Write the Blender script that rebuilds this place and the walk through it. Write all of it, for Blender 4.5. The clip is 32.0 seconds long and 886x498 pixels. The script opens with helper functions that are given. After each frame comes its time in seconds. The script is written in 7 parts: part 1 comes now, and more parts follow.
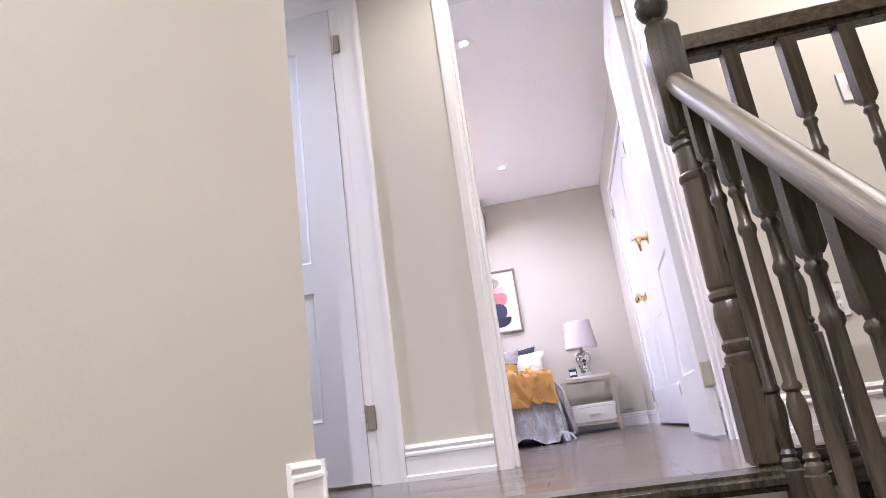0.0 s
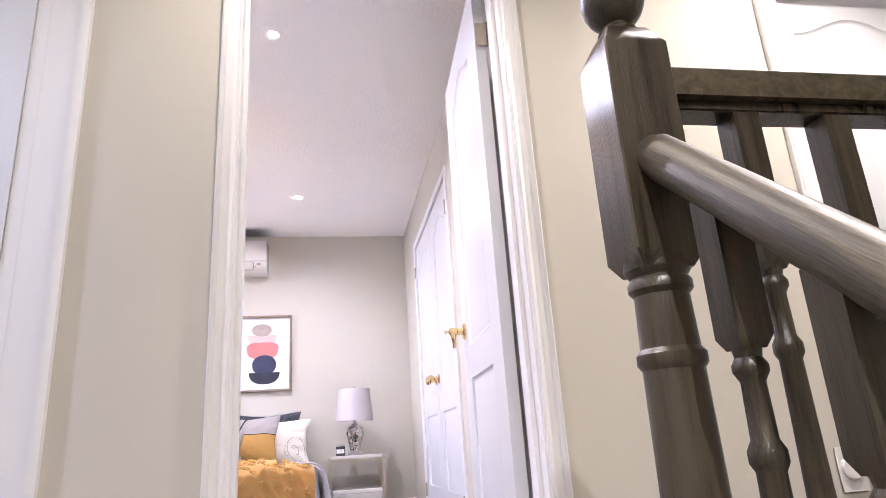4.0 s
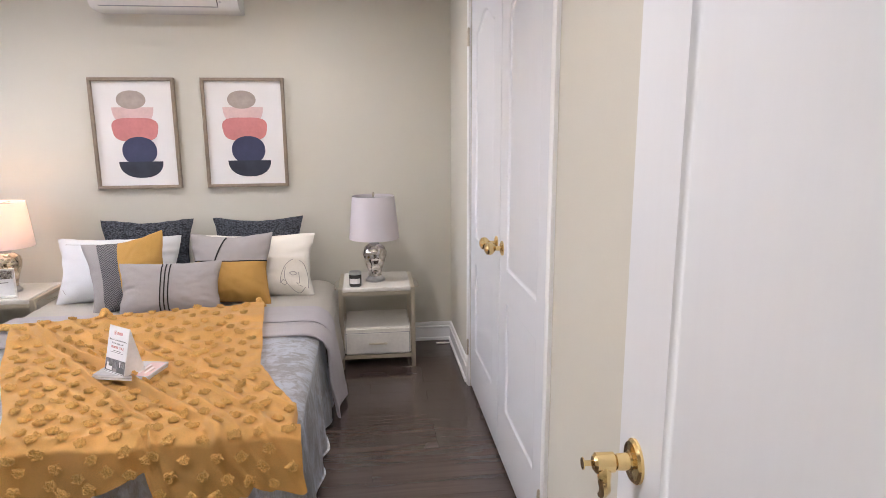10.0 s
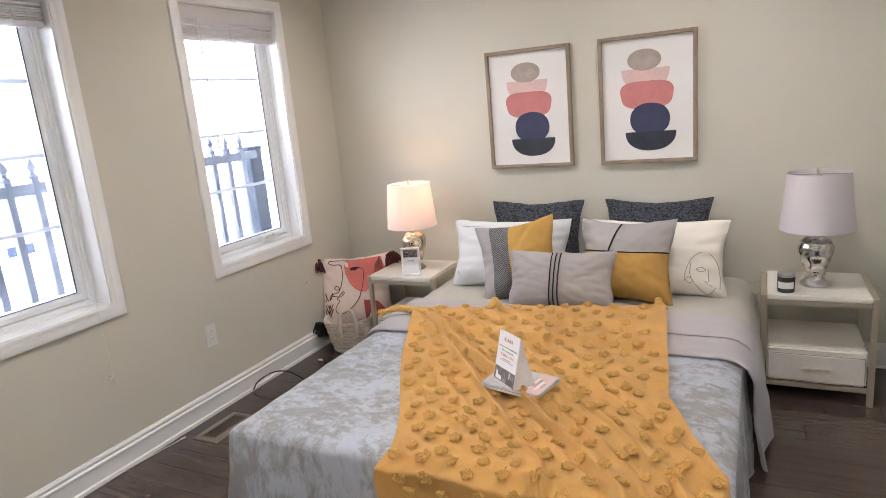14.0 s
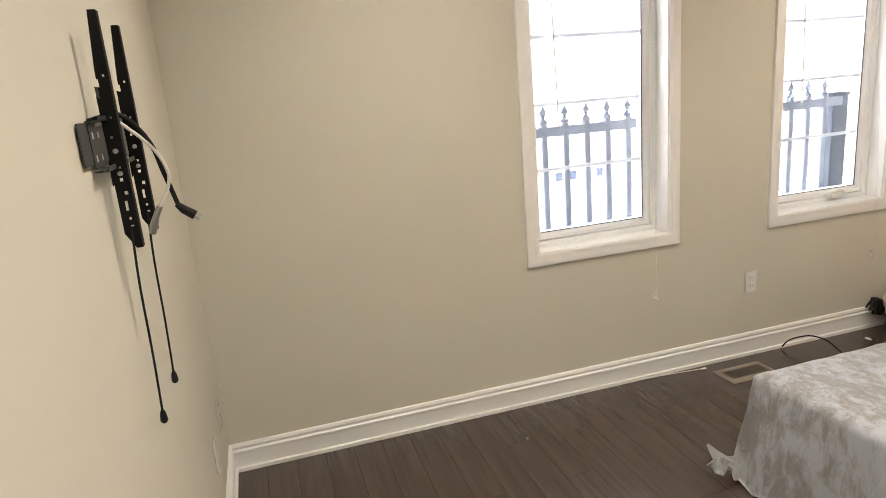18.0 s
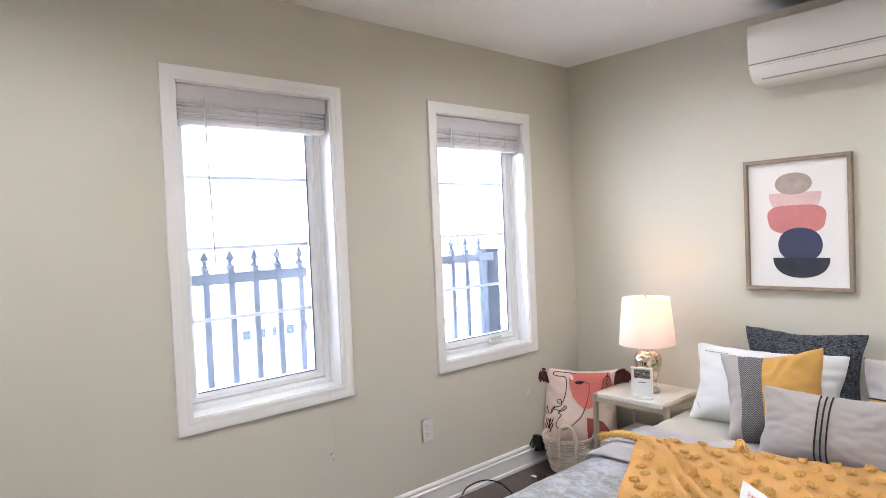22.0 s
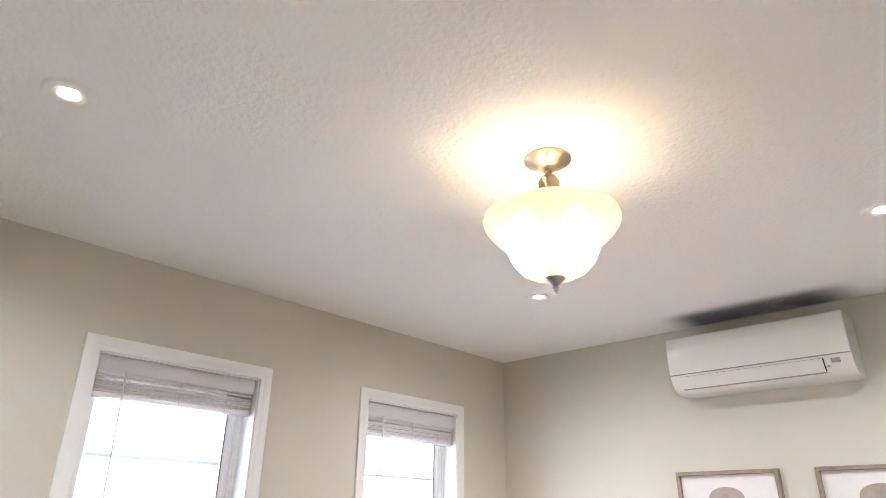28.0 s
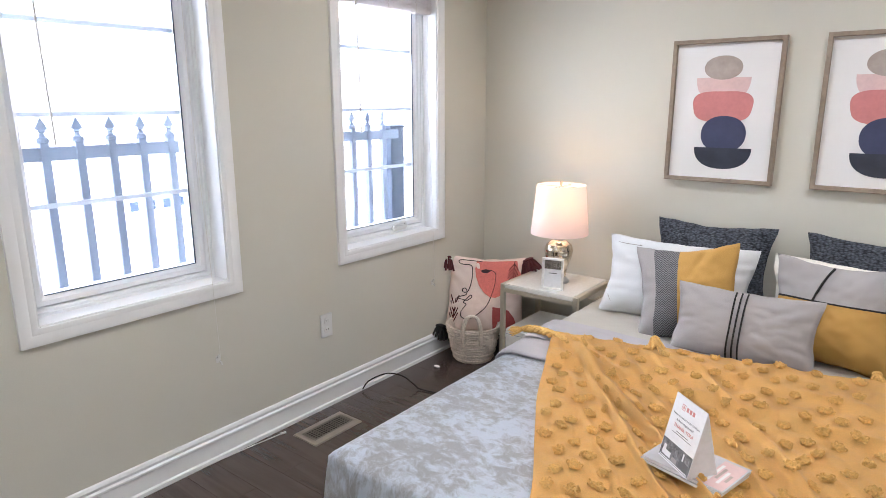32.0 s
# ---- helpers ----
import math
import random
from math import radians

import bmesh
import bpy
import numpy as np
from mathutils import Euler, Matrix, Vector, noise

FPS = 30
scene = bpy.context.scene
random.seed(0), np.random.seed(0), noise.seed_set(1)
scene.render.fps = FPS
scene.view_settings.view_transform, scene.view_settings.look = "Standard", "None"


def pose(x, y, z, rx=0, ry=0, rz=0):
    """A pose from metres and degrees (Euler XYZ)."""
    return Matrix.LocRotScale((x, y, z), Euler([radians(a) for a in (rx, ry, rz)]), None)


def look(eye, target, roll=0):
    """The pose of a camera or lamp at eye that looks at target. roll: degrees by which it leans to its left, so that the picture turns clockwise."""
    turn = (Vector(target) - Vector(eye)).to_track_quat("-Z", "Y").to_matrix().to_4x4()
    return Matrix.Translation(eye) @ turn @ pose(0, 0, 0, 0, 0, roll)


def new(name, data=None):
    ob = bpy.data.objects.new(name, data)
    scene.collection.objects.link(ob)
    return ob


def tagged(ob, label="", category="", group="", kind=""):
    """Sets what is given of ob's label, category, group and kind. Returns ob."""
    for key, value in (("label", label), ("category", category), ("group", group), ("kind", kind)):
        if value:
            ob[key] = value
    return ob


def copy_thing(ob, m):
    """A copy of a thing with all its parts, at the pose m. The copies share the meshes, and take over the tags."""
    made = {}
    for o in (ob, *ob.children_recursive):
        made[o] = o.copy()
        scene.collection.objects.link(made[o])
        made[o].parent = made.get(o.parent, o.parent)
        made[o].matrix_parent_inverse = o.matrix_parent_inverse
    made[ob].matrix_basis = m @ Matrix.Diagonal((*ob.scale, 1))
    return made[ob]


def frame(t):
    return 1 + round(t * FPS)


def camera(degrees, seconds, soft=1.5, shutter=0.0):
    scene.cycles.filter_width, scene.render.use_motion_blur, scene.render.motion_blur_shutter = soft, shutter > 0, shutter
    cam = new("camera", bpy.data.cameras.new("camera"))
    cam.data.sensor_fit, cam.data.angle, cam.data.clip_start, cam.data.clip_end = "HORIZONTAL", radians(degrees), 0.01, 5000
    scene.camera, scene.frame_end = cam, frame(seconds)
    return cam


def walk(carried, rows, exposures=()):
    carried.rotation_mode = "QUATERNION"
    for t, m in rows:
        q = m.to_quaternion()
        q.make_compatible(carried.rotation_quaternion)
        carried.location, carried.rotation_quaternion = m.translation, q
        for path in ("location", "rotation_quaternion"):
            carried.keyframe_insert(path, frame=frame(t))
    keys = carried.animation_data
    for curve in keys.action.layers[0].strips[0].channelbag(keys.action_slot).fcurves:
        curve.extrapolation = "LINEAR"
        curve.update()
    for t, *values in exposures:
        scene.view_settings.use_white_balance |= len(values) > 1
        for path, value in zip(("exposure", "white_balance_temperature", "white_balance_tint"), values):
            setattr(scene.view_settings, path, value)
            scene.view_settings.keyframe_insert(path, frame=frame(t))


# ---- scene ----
cam = camera(70.0, 32.0, soft=0.85)
PATH = [
    (0, (0.491, -0.034, 0.136), (0.175, 1.858, 0.701), -7.8),
    (0.5, (0.461, -0.016, 0.142), (0.54, 1.898, 0.716), -8.9),
    (1, (0.438, 0.054, 0.153), (0.747, 1.944, 0.731), -8.7),
    (1.5, (0.435, 0.181, 0.164), (0.786, 2.062, 0.747), -7.3),
    (2, (0.463, 0.3, 0.265), (0.83, 2.178, 0.85), -6.1),
    (2.5, (0.486, 0.355, 0.309), (0.861, 2.231, 0.894), -5.4),
    (3, (0.485, 0.433, 0.318), (0.859, 2.309, 0.903), -4.9),
    (3.5, (0.481, 0.608, 0.388), (0.846, 2.485, 0.975), -4.4),
    (4, (0.493, 0.736, 0.536), (0.834, 2.617, 1.124), -3.8),
    (4.5, (0.486, 0.853, 0.591), (0.802, 2.738, 1.181), -3.4),
    (6.5, (0.453, 1.264, 0.91), (0.691, 3.161, 1.499), -2.1),
    (7, (0.44, 1.381, 1.025), (0.679, 3.281, 1.602), -2.1),
    (7.5, (0.436, 1.511, 1.137), (0.675, 3.45, 1.566), -1.6),
    (8, (0.482, 1.635, 1.242), (0.726, 3.618, 1.32), -1.1),
    (8.5, (0.531, 1.818, 1.349), (0.776, 3.785, 1.088), -0.6),
    (9, (0.565, 1.957, 1.415), (0.808, 3.912, 1.072), -0.4),
    (9.5, (0.583, 2.161, 1.449), (0.822, 4.111, 1.076), -0.3),
    (10, (0.618, 2.335, 1.436), (0.847, 4.283, 1.045), -0.3),
    (10.5, (0.642, 2.484, 1.449), (0.816, 4.435, 1.044), -0.6),
    (11, (0.606, 2.59, 1.435), (0.688, 4.544, 1.017), -1.1),
    (11.5, (0.537, 2.685, 1.447), (0.536, 4.64, 1.024), -1.5),
    (12, (0.481, 2.752, 1.452), (0.382, 4.704, 1.024), -1.9),
    (12.5, (0.432, 2.838, 1.447), (0.265, 4.785, 1.018), -2.1),
    (13, (0.401, 2.894, 1.451), (0.137, 4.827, 1.013), -2.4),
    (13.5, (0.389, 2.89, 1.453), (-0.134, 4.77, 1.013), -3.6),
    (14, (0.394, 2.887, 1.452), (-0.488, 4.626, 1.006), -5.2),
    (14.5, (0.43, 2.898, 1.447), (-0.813, 4.399, 0.999), -6.8),
    (15, (0.44, 2.876, 1.444), (-1.086, 4.086, 0.989), -7.7),
    (15.5, (0.483, 2.872, 1.426), (-1.267, 3.729, 0.976), -9.0),
    (17.5, (0.484, 2.741, 1.488), (-1.385, 3.267, 1.007), -5.6),
    (18, (0.476, 2.738, 1.491), (-1.394, 3.259, 1.008), -4.9),
    (18.5, (0.475, 2.742, 1.494), (-1.397, 3.259, 1.016), -4.5),
    (19, (0.475, 2.749, 1.493), (-1.422, 3.263, 1.123), -4.1),
    (19.5, (0.481, 2.767, 1.489), (-1.445, 3.275, 1.3), -3.8),
    (20, (0.479, 2.785, 1.489), (-1.45, 3.294, 1.351), -3.4),
    (20.5, (0.476, 2.821, 1.487), (-1.453, 3.342, 1.384), -3.0),
    (21, (0.434, 2.863, 1.476), (-1.435, 3.568, 1.389), -2.8),
    (21.5, (0.418, 2.923, 1.449), (-1.275, 3.985, 1.381), -2.6),
    (22, (0.377, 3.013, 1.418), (-1.106, 4.355, 1.364), -2.5),
    (22.5, (0.291, 3.068, 1.429), (-1.124, 4.481, 1.383), -2.3),
    (23, (0.26, 3.1, 1.421), (-1.133, 4.534, 1.364), -2.5),
    (23.5, (0.227, 3.108, 1.436), (-1.145, 4.554, 1.277), -2.9),
    (24, (0.244, 3.133, 1.451), (-1.121, 4.581, 1.257), -2.8),
    (24.5, (0.284, 3.128, 1.477), (-1.08, 4.573, 1.252), -2.5),
    (25, (0.317, 3.105, 1.476), (-1.043, 4.563, 1.321), -1.7),
    (25.5, (0.375, 3.085, 1.504), (-0.992, 4.536, 1.668), -0.7),
    (26, (0.402, 3.065, 1.502), (-0.918, 4.458, 2.063), 0.2),
    (26.5, (0.434, 3.036, 1.492), (-0.847, 4.389, 2.218), 0.9),
    (28.5, (0.404, 3.082, 1.465), (-0.836, 4.436, 2.256), 0.6),
    (29, (0.38, 3.112, 1.461), (-0.896, 4.533, 2.054), -0.0),
    (29.5, (0.358, 3.114, 1.45), (-0.953, 4.608, 1.666), -0.5),
    (30, (0.317, 3.116, 1.435), (-0.983, 4.629, 1.294), -0.9),
    (30.5, (0.286, 3.132, 1.426), (-0.999, 4.636, 1.134), -0.9),
    (31, (0.246, 3.202, 1.411), (-1.027, 4.699, 1.036), -1.0),
    (31.5, (0.146, 3.213, 1.414), (-1.097, 4.723, 0.997), -0.6),
    (32, (0.08, 3.207, 1.429), (-1.122, 4.739, 0.976), -0.1),
]

EXPOSURES = [(0.0, 4.03, 5380, 31), (4.0, 3.98, 5500, 30), (6.5, 3.88, 5650, 25), (8.2, 3.58, 5720, 22), (9.0, 3.49, 5650, 20), (10.0, 3.20, 5960, 18), (11.0, 3.24, 6050, 17), (13.0, 3.22, 6100, 15), (14.0, 3.07, 6080, 14), (15.0, 3.04, 5720, 13), (15.5, 3.14, 5900, 13), (18.0, 3.17, 7050, 11), (19.0, 3.19, 7050, 11), (20.0, 3.25, 7100, 11), (21.0, 3.31, 6950, 12), (22.0, 3.32, 5780, 13), (24.5, 3.28, 5600, 13), (26.0, 3.43, 5880, 14), (29.0, 3.46, 5880, 14), (30.5, 3.27, 5620, 12), (31.0, 3.24, 5640, 12), (32.0, 3.20, 5660, 12)]
walk(cam, [(t, look(eye, target, roll)) for t, eye, target, roll in PATH], EXPOSURES)

# ---- world and sun ----
world = bpy.data.worlds.new("world")
scene.world = world
world.use_nodes = True
wn = world.node_tree.nodes
sky = wn.new("ShaderNodeTexSky")
sky.sky_type, sky.sun_disc = "NISHITA", False
sky.sun_elevation, sky.sun_rotation = radians(40), radians(113)
sky.air_density, sky.dust_density = 1.0, 4.0
wn["Background"].inputs["Strength"].default_value = 0.075
world.node_tree.links.new(sky.outputs[0], wn["Background"].inputs["Color"])


def lamp(name, kind, m, power, color, **more):
    data = bpy.data.lights.new(name, kind)
    data.energy, data.color = power, color
    for key, value in more.items():
        if key == "radius":
            data.shadow_soft_size = value
        elif key == "spot":
            data.spot_size, data.spot_blend = radians(value), 1.0
        elif key == "rect":
            data.shape, data.size, data.size_y = "RECTANGLE", value[0], value[1]
    ob = new(name, data)
    ob.matrix_world = m
    return ob


sun = lamp("sun", "SUN", look((0, 0, 0), (-0.6, 0.25, -0.55)), 2.2, (1.0, 0.96, 0.9))
sun.data.angle = radians(12)

ROOM_W, ROOM_E, ROOM_S, ROOM_N, CEIL = -2.10, 1.15, 2.45, 6.40, 2.44
WINDOWS = ((3.900, 4.598), (5.234, 5.934))
WIN_Z0, WIN_Z1 = 0.729, 2.047

# the last four are unseen lamps, added to light landing, corridor and stairs
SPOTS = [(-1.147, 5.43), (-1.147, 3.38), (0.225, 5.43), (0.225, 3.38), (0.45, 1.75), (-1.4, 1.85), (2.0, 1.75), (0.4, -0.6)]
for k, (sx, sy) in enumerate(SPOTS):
    # k == 5 is cool, in place of daylight along the corridor
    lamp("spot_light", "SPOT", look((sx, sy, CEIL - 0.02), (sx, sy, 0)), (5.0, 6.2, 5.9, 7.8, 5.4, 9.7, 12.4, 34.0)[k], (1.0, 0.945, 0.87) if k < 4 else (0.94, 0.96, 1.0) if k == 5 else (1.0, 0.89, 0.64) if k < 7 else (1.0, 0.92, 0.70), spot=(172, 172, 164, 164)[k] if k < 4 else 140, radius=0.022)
FIXTURE = (-0.432, 4.43)
for k in range(3):
    a = k * 2 * math.pi / 3 + 2.1
    lamp("fixture_light", "POINT", Matrix.Translation((FIXTURE[0] + 0.065 * math.cos(a), FIXTURE[1] + 0.065 * math.sin(a), 2.155)), 0.085, (1.0, 0.60, 0.25), radius=0.03)
lamp("table_light", "POINT", Matrix.Translation((-1.44, 6.13, 0.945)), 0.20, (1.0, 0.55, 0.20), radius=0.022)
# fill lamp added in the unseen next room, which has no fixture
lamp("next_room_fill", "POINT", Matrix.Translation((2.6, 3.1, 2.0)), 12, (1.0, 0.97, 0.92), radius=0.1)


# ---- materials ----
def material(name, color, rough=0.5, metal=0.0, vary=0.08, big=3.0, fine=60.0, bump=0.05, fine_vary=0.04, spec=0.5, rand=0.0, stretch=None, coat=0.0, sheen=0.0):
    """Paint, cloth, metal and the like: a base colour that varies at two scales, with fine relief."""
    m = bpy.data.materials.new(name)
    m.use_nodes = True
    nt = m.node_tree
    n, link = nt.nodes, nt.links.new
    p = n["Principled BSDF"]
    p.inputs["Roughness"].default_value, p.inputs["Metallic"].default_value = rough, metal
    p.inputs["Specular IOR Level"].default_value = spec
    p.inputs["Coat Weight"].default_value = coat
    p.inputs["Sheen Weight"].default_value = sheen
    co = n.new("ShaderNodeTexCoord")
    mp = n.new("ShaderNodeMapping")
    link(co.outputs["Object"], mp.inputs["Vector"])
    if stretch:
        mp.inputs["Scale"].default_value = stretch
    a, b = n.new("ShaderNodeTexNoise"), n.new("ShaderNodeTexNoise")
    a.inputs["Scale"].default_value, b.inputs["Scale"].default_value = big, fine
    a.inputs["Detail"].default_value, b.inputs["Detail"].default_value = 4, 3
    for t in (a, b):
        link(mp.outputs[0], t.inputs["Vector"])
    ra = n.new("ShaderNodeMapRange")
    ra.inputs["From Min"].default_value, ra.inputs["From Max"].default_value = 0.3, 0.7
    ra.inputs["To Min"].default_value, ra.inputs["To Max"].default_value = 1 - vary, 1 + vary
    rb = n.new("ShaderNodeMapRange")
    rb.inputs["From Min"].default_value, rb.inputs["From Max"].default_value = 0.3, 0.7
    rb.inputs["To Min"].default_value, rb.inputs["To Max"].default_value = 1 - fine_vary, 1 + fine_vary
    link(a.outputs["Fac"], ra.inputs["Value"])
    link(b.outputs["Fac"], rb.inputs["Value"])
    mul = n.new("ShaderNodeMath")
    mul.operation = "MULTIPLY"
    link(ra.outputs[0], mul.inputs[0])
    link(rb.outputs[0], mul.inputs[1])
    last = mul.outputs[0]
    if rand:
        info = n.new("ShaderNodeObjectInfo")
        rr = n.new("ShaderNodeMapRange")
        rr.inputs["To Min"].default_value, rr.inputs["To Max"].default_value = 1 - rand, 1 + rand
        link(info.outputs["Random"], rr.inputs["Value"])
        m2 = n.new("ShaderNodeMath")
        m2.operation = "MULTIPLY"
        link(last, m2.inputs[0])
        link(rr.outputs[0], m2.inputs[1])
        last = m2.outputs[0]
    vm = n.new("ShaderNodeVectorMath")
    vm.operation = "SCALE"
    vm.inputs[0].default_value = color
    link(last, vm.inputs["Scale"])
    link(vm.outputs[0], p.inputs["Base Color"])
    if bump:
        bp = n.new("ShaderNodeBump")
        bp.inputs["Strength"].default_value, bp.inputs["Distance"].default_value = bump, 0.004
        link(b.outputs["Fac"], bp.inputs["Height"])
        link(bp.outputs[0], p.inputs["Normal"])
    return m


def emitter(name, color, strength):
    m = bpy.data.materials.new(name)
    m.use_nodes = True
    p = m.node_tree.nodes["Principled BSDF"]
    p.inputs["Base Color"].default_value = (*color, 1)
    p.inputs["Emission Color"].default_value = (*color, 1)
    p.inputs["Emission Strength"].default_value = strength
    return m


def shade_material(name, color, through_color, share):
    """Cloth or frosted glass that lets part of the light through."""
    m = bpy.data.materials.new(name)
    m.use_nodes = True
    nt = m.node_tree
    n, link = nt.nodes, nt.links.new
    p = n["Principled BSDF"]
    p.inputs["Base Color"].default_value, p.inputs["Roughness"].default_value = (*color, 1), 0.6
    tr = n.new("ShaderNodeBsdfTranslucent")
    tr.inputs["Color"].default_value = (*through_color, 1)
    noise_tex = n.new("ShaderNodeTexNoise")
    noise_tex.inputs["Scale"].default_value = 180
    bp = n.new("ShaderNodeBump")
    bp.inputs["Strength"].default_value, bp.inputs["Distance"].default_value = 0.15, 0.001
    link(noise_tex.outputs["Fac"], bp.inputs["Height"])
    link(bp.outputs[0], p.inputs["Normal"])
    mix = n.new("ShaderNodeMixShader")
    mix.inputs[0].default_value = share
    link(p.outputs[0], mix.inputs[1])
    link(tr.outputs[0], mix.inputs[2])
    link(mix.outputs[0], n["Material Output"].inputs[0])
    return m


def frosted_material():
    """Cream frosted glass: the bulbs show through it as soft blots."""
    m = shade_material("cream_frosted_glass", (0.84, 0.80, 0.68), (1.0, 0.90, 0.66), 0.50)
    n, link = m.node_tree.nodes, m.node_tree.links.new
    out = n["Material Output"]
    first = out.inputs[0].links[0].from_socket
    clear = n.new("ShaderNodeBsdfRefraction")
    clear.inputs["Color"].default_value = (1.0, 0.95, 0.82, 1)
    clear.inputs["Roughness"].default_value, clear.inputs["IOR"].default_value = 0.30, 1.12
    mix = n.new("ShaderNodeMixShader")
    mix.inputs[0].default_value = 0.34
    link(first, mix.inputs[1])
    link(clear.outputs[0], mix.inputs[2])
    link(mix.outputs[0], out.inputs[0])
    return m


def glass_material(name, tint=(1, 1, 1), rough=0.0):
    m = bpy.data.materials.new(name)
    m.use_nodes = True
    p = m.node_tree.nodes["Principled BSDF"]
    p.inputs["Base Color"].default_value = (*tint, 1)
    p.inputs["Roughness"].default_value = rough
    p.inputs["Transmission Weight"].default_value = 1.0
    p.inputs["IOR"].default_value = 1.1
    # a thin translucent share stands in for glare, paling what lies outside
    n, link = m.node_tree.nodes, m.node_tree.links.new
    glare_veil, mix = n.new("ShaderNodeBsdfTranslucent"), n.new("ShaderNodeMixShader")
    glare_veil.inputs["Color"].default_value = (0.80, 0.88, 1.0, 1)
    mix.inputs[0].default_value = 0.012
    link(p.outputs[0], mix.inputs[1])
    link(glare_veil.outputs[0], mix.inputs[2])
    link(mix.outputs[0], n["Material Output"].inputs[0])
    return m


def plank_material(name, dark, light, along=(0.6, 9.0, 9.0), rough=0.33, span=(0.30, 0.72), pore=0.35, relief=0.12):
    m = bpy.data.materials.new(name)
    m.use_nodes = True
    nt = m.node_tree
    n, link = nt.nodes, nt.links.new
    p = n["Principled BSDF"]
    co, info = n.new("ShaderNodeTexCoord"), n.new("ShaderNodeObjectInfo")
    mp = n.new("ShaderNodeMapping")
    mp.inputs["Scale"].default_value = along
    link(co.outputs["Object"], mp.inputs["Vector"])
    shift = n.new("ShaderNodeVectorMath")
    shift.operation = "SCALE"
    shift.inputs[0].default_value = (37.0, 23.0, 5.0)
    link(info.outputs["Random"], shift.inputs["Scale"])
    link(shift.outputs[0], mp.inputs["Location"])
    wood, pores, wear = (n.new("ShaderNodeTexNoise") for _ in range(3))
    for t, s, d in ((wood, 3.0, 6), (pores, 28.0, 4), (wear, 1.2, 3)):
        t.inputs["Scale"].default_value, t.inputs["Detail"].default_value = s, d
        link(mp.outputs[0], t.inputs["Vector"])
    wood.inputs["Distortion"].default_value = 0.8
    link(co.outputs["Object"], wear.inputs["Vector"])
    ramp = n.new("ShaderNodeValToRGB")
    ramp.color_ramp.elements[0].position, ramp.color_ramp.elements[1].position = span
    ramp.color_ramp.elements[0].color, ramp.color_ramp.elements[1].color = (*dark, 1), (*light, 1)
    mixv = n.new("ShaderNodeMath")
    mixv.operation, mixv.inputs[1].default_value = "MULTIPLY_ADD", pore
    link(pores.outputs["Fac"], mixv.inputs[0])
    sub = n.new("ShaderNodeMath")
    sub.operation, sub.inputs[1].default_value = "MULTIPLY_ADD", 1.0 - pore
    link(wood.outputs["Fac"], sub.inputs[0])
    link(info.outputs["Random"], sub.inputs[2])
    tone = n.new("ShaderNodeMath")
    tone.operation, tone.inputs[1].default_value, tone.inputs[2].default_value = "MULTIPLY_ADD", 0.13, 0.04
    link(info.outputs["Random"], tone.inputs[0])
    link(tone.outputs[0], sub.inputs[2])
    link(sub.outputs[0], mixv.inputs[2])
    link(mixv.outputs[0], ramp.inputs[0])
    link(ramp.outputs[0], p.inputs["Base Color"])
    rr = n.new("ShaderNodeMapRange")
    rr.inputs["To Min"].default_value, rr.inputs["To Max"].default_value = rough - 0.08, rough + 0.14
    link(wear.outputs["Fac"], rr.inputs["Value"])
    link(rr.outputs[0], p.inputs["Roughness"])
    bp = n.new("ShaderNodeBump")
    bp.inputs["Strength"].default_value, bp.inputs["Distance"].default_value = relief, 0.002
    link(pores.outputs["Fac"], bp.inputs["Height"])
    link(bp.outputs[0], p.inputs["Normal"])
    return m


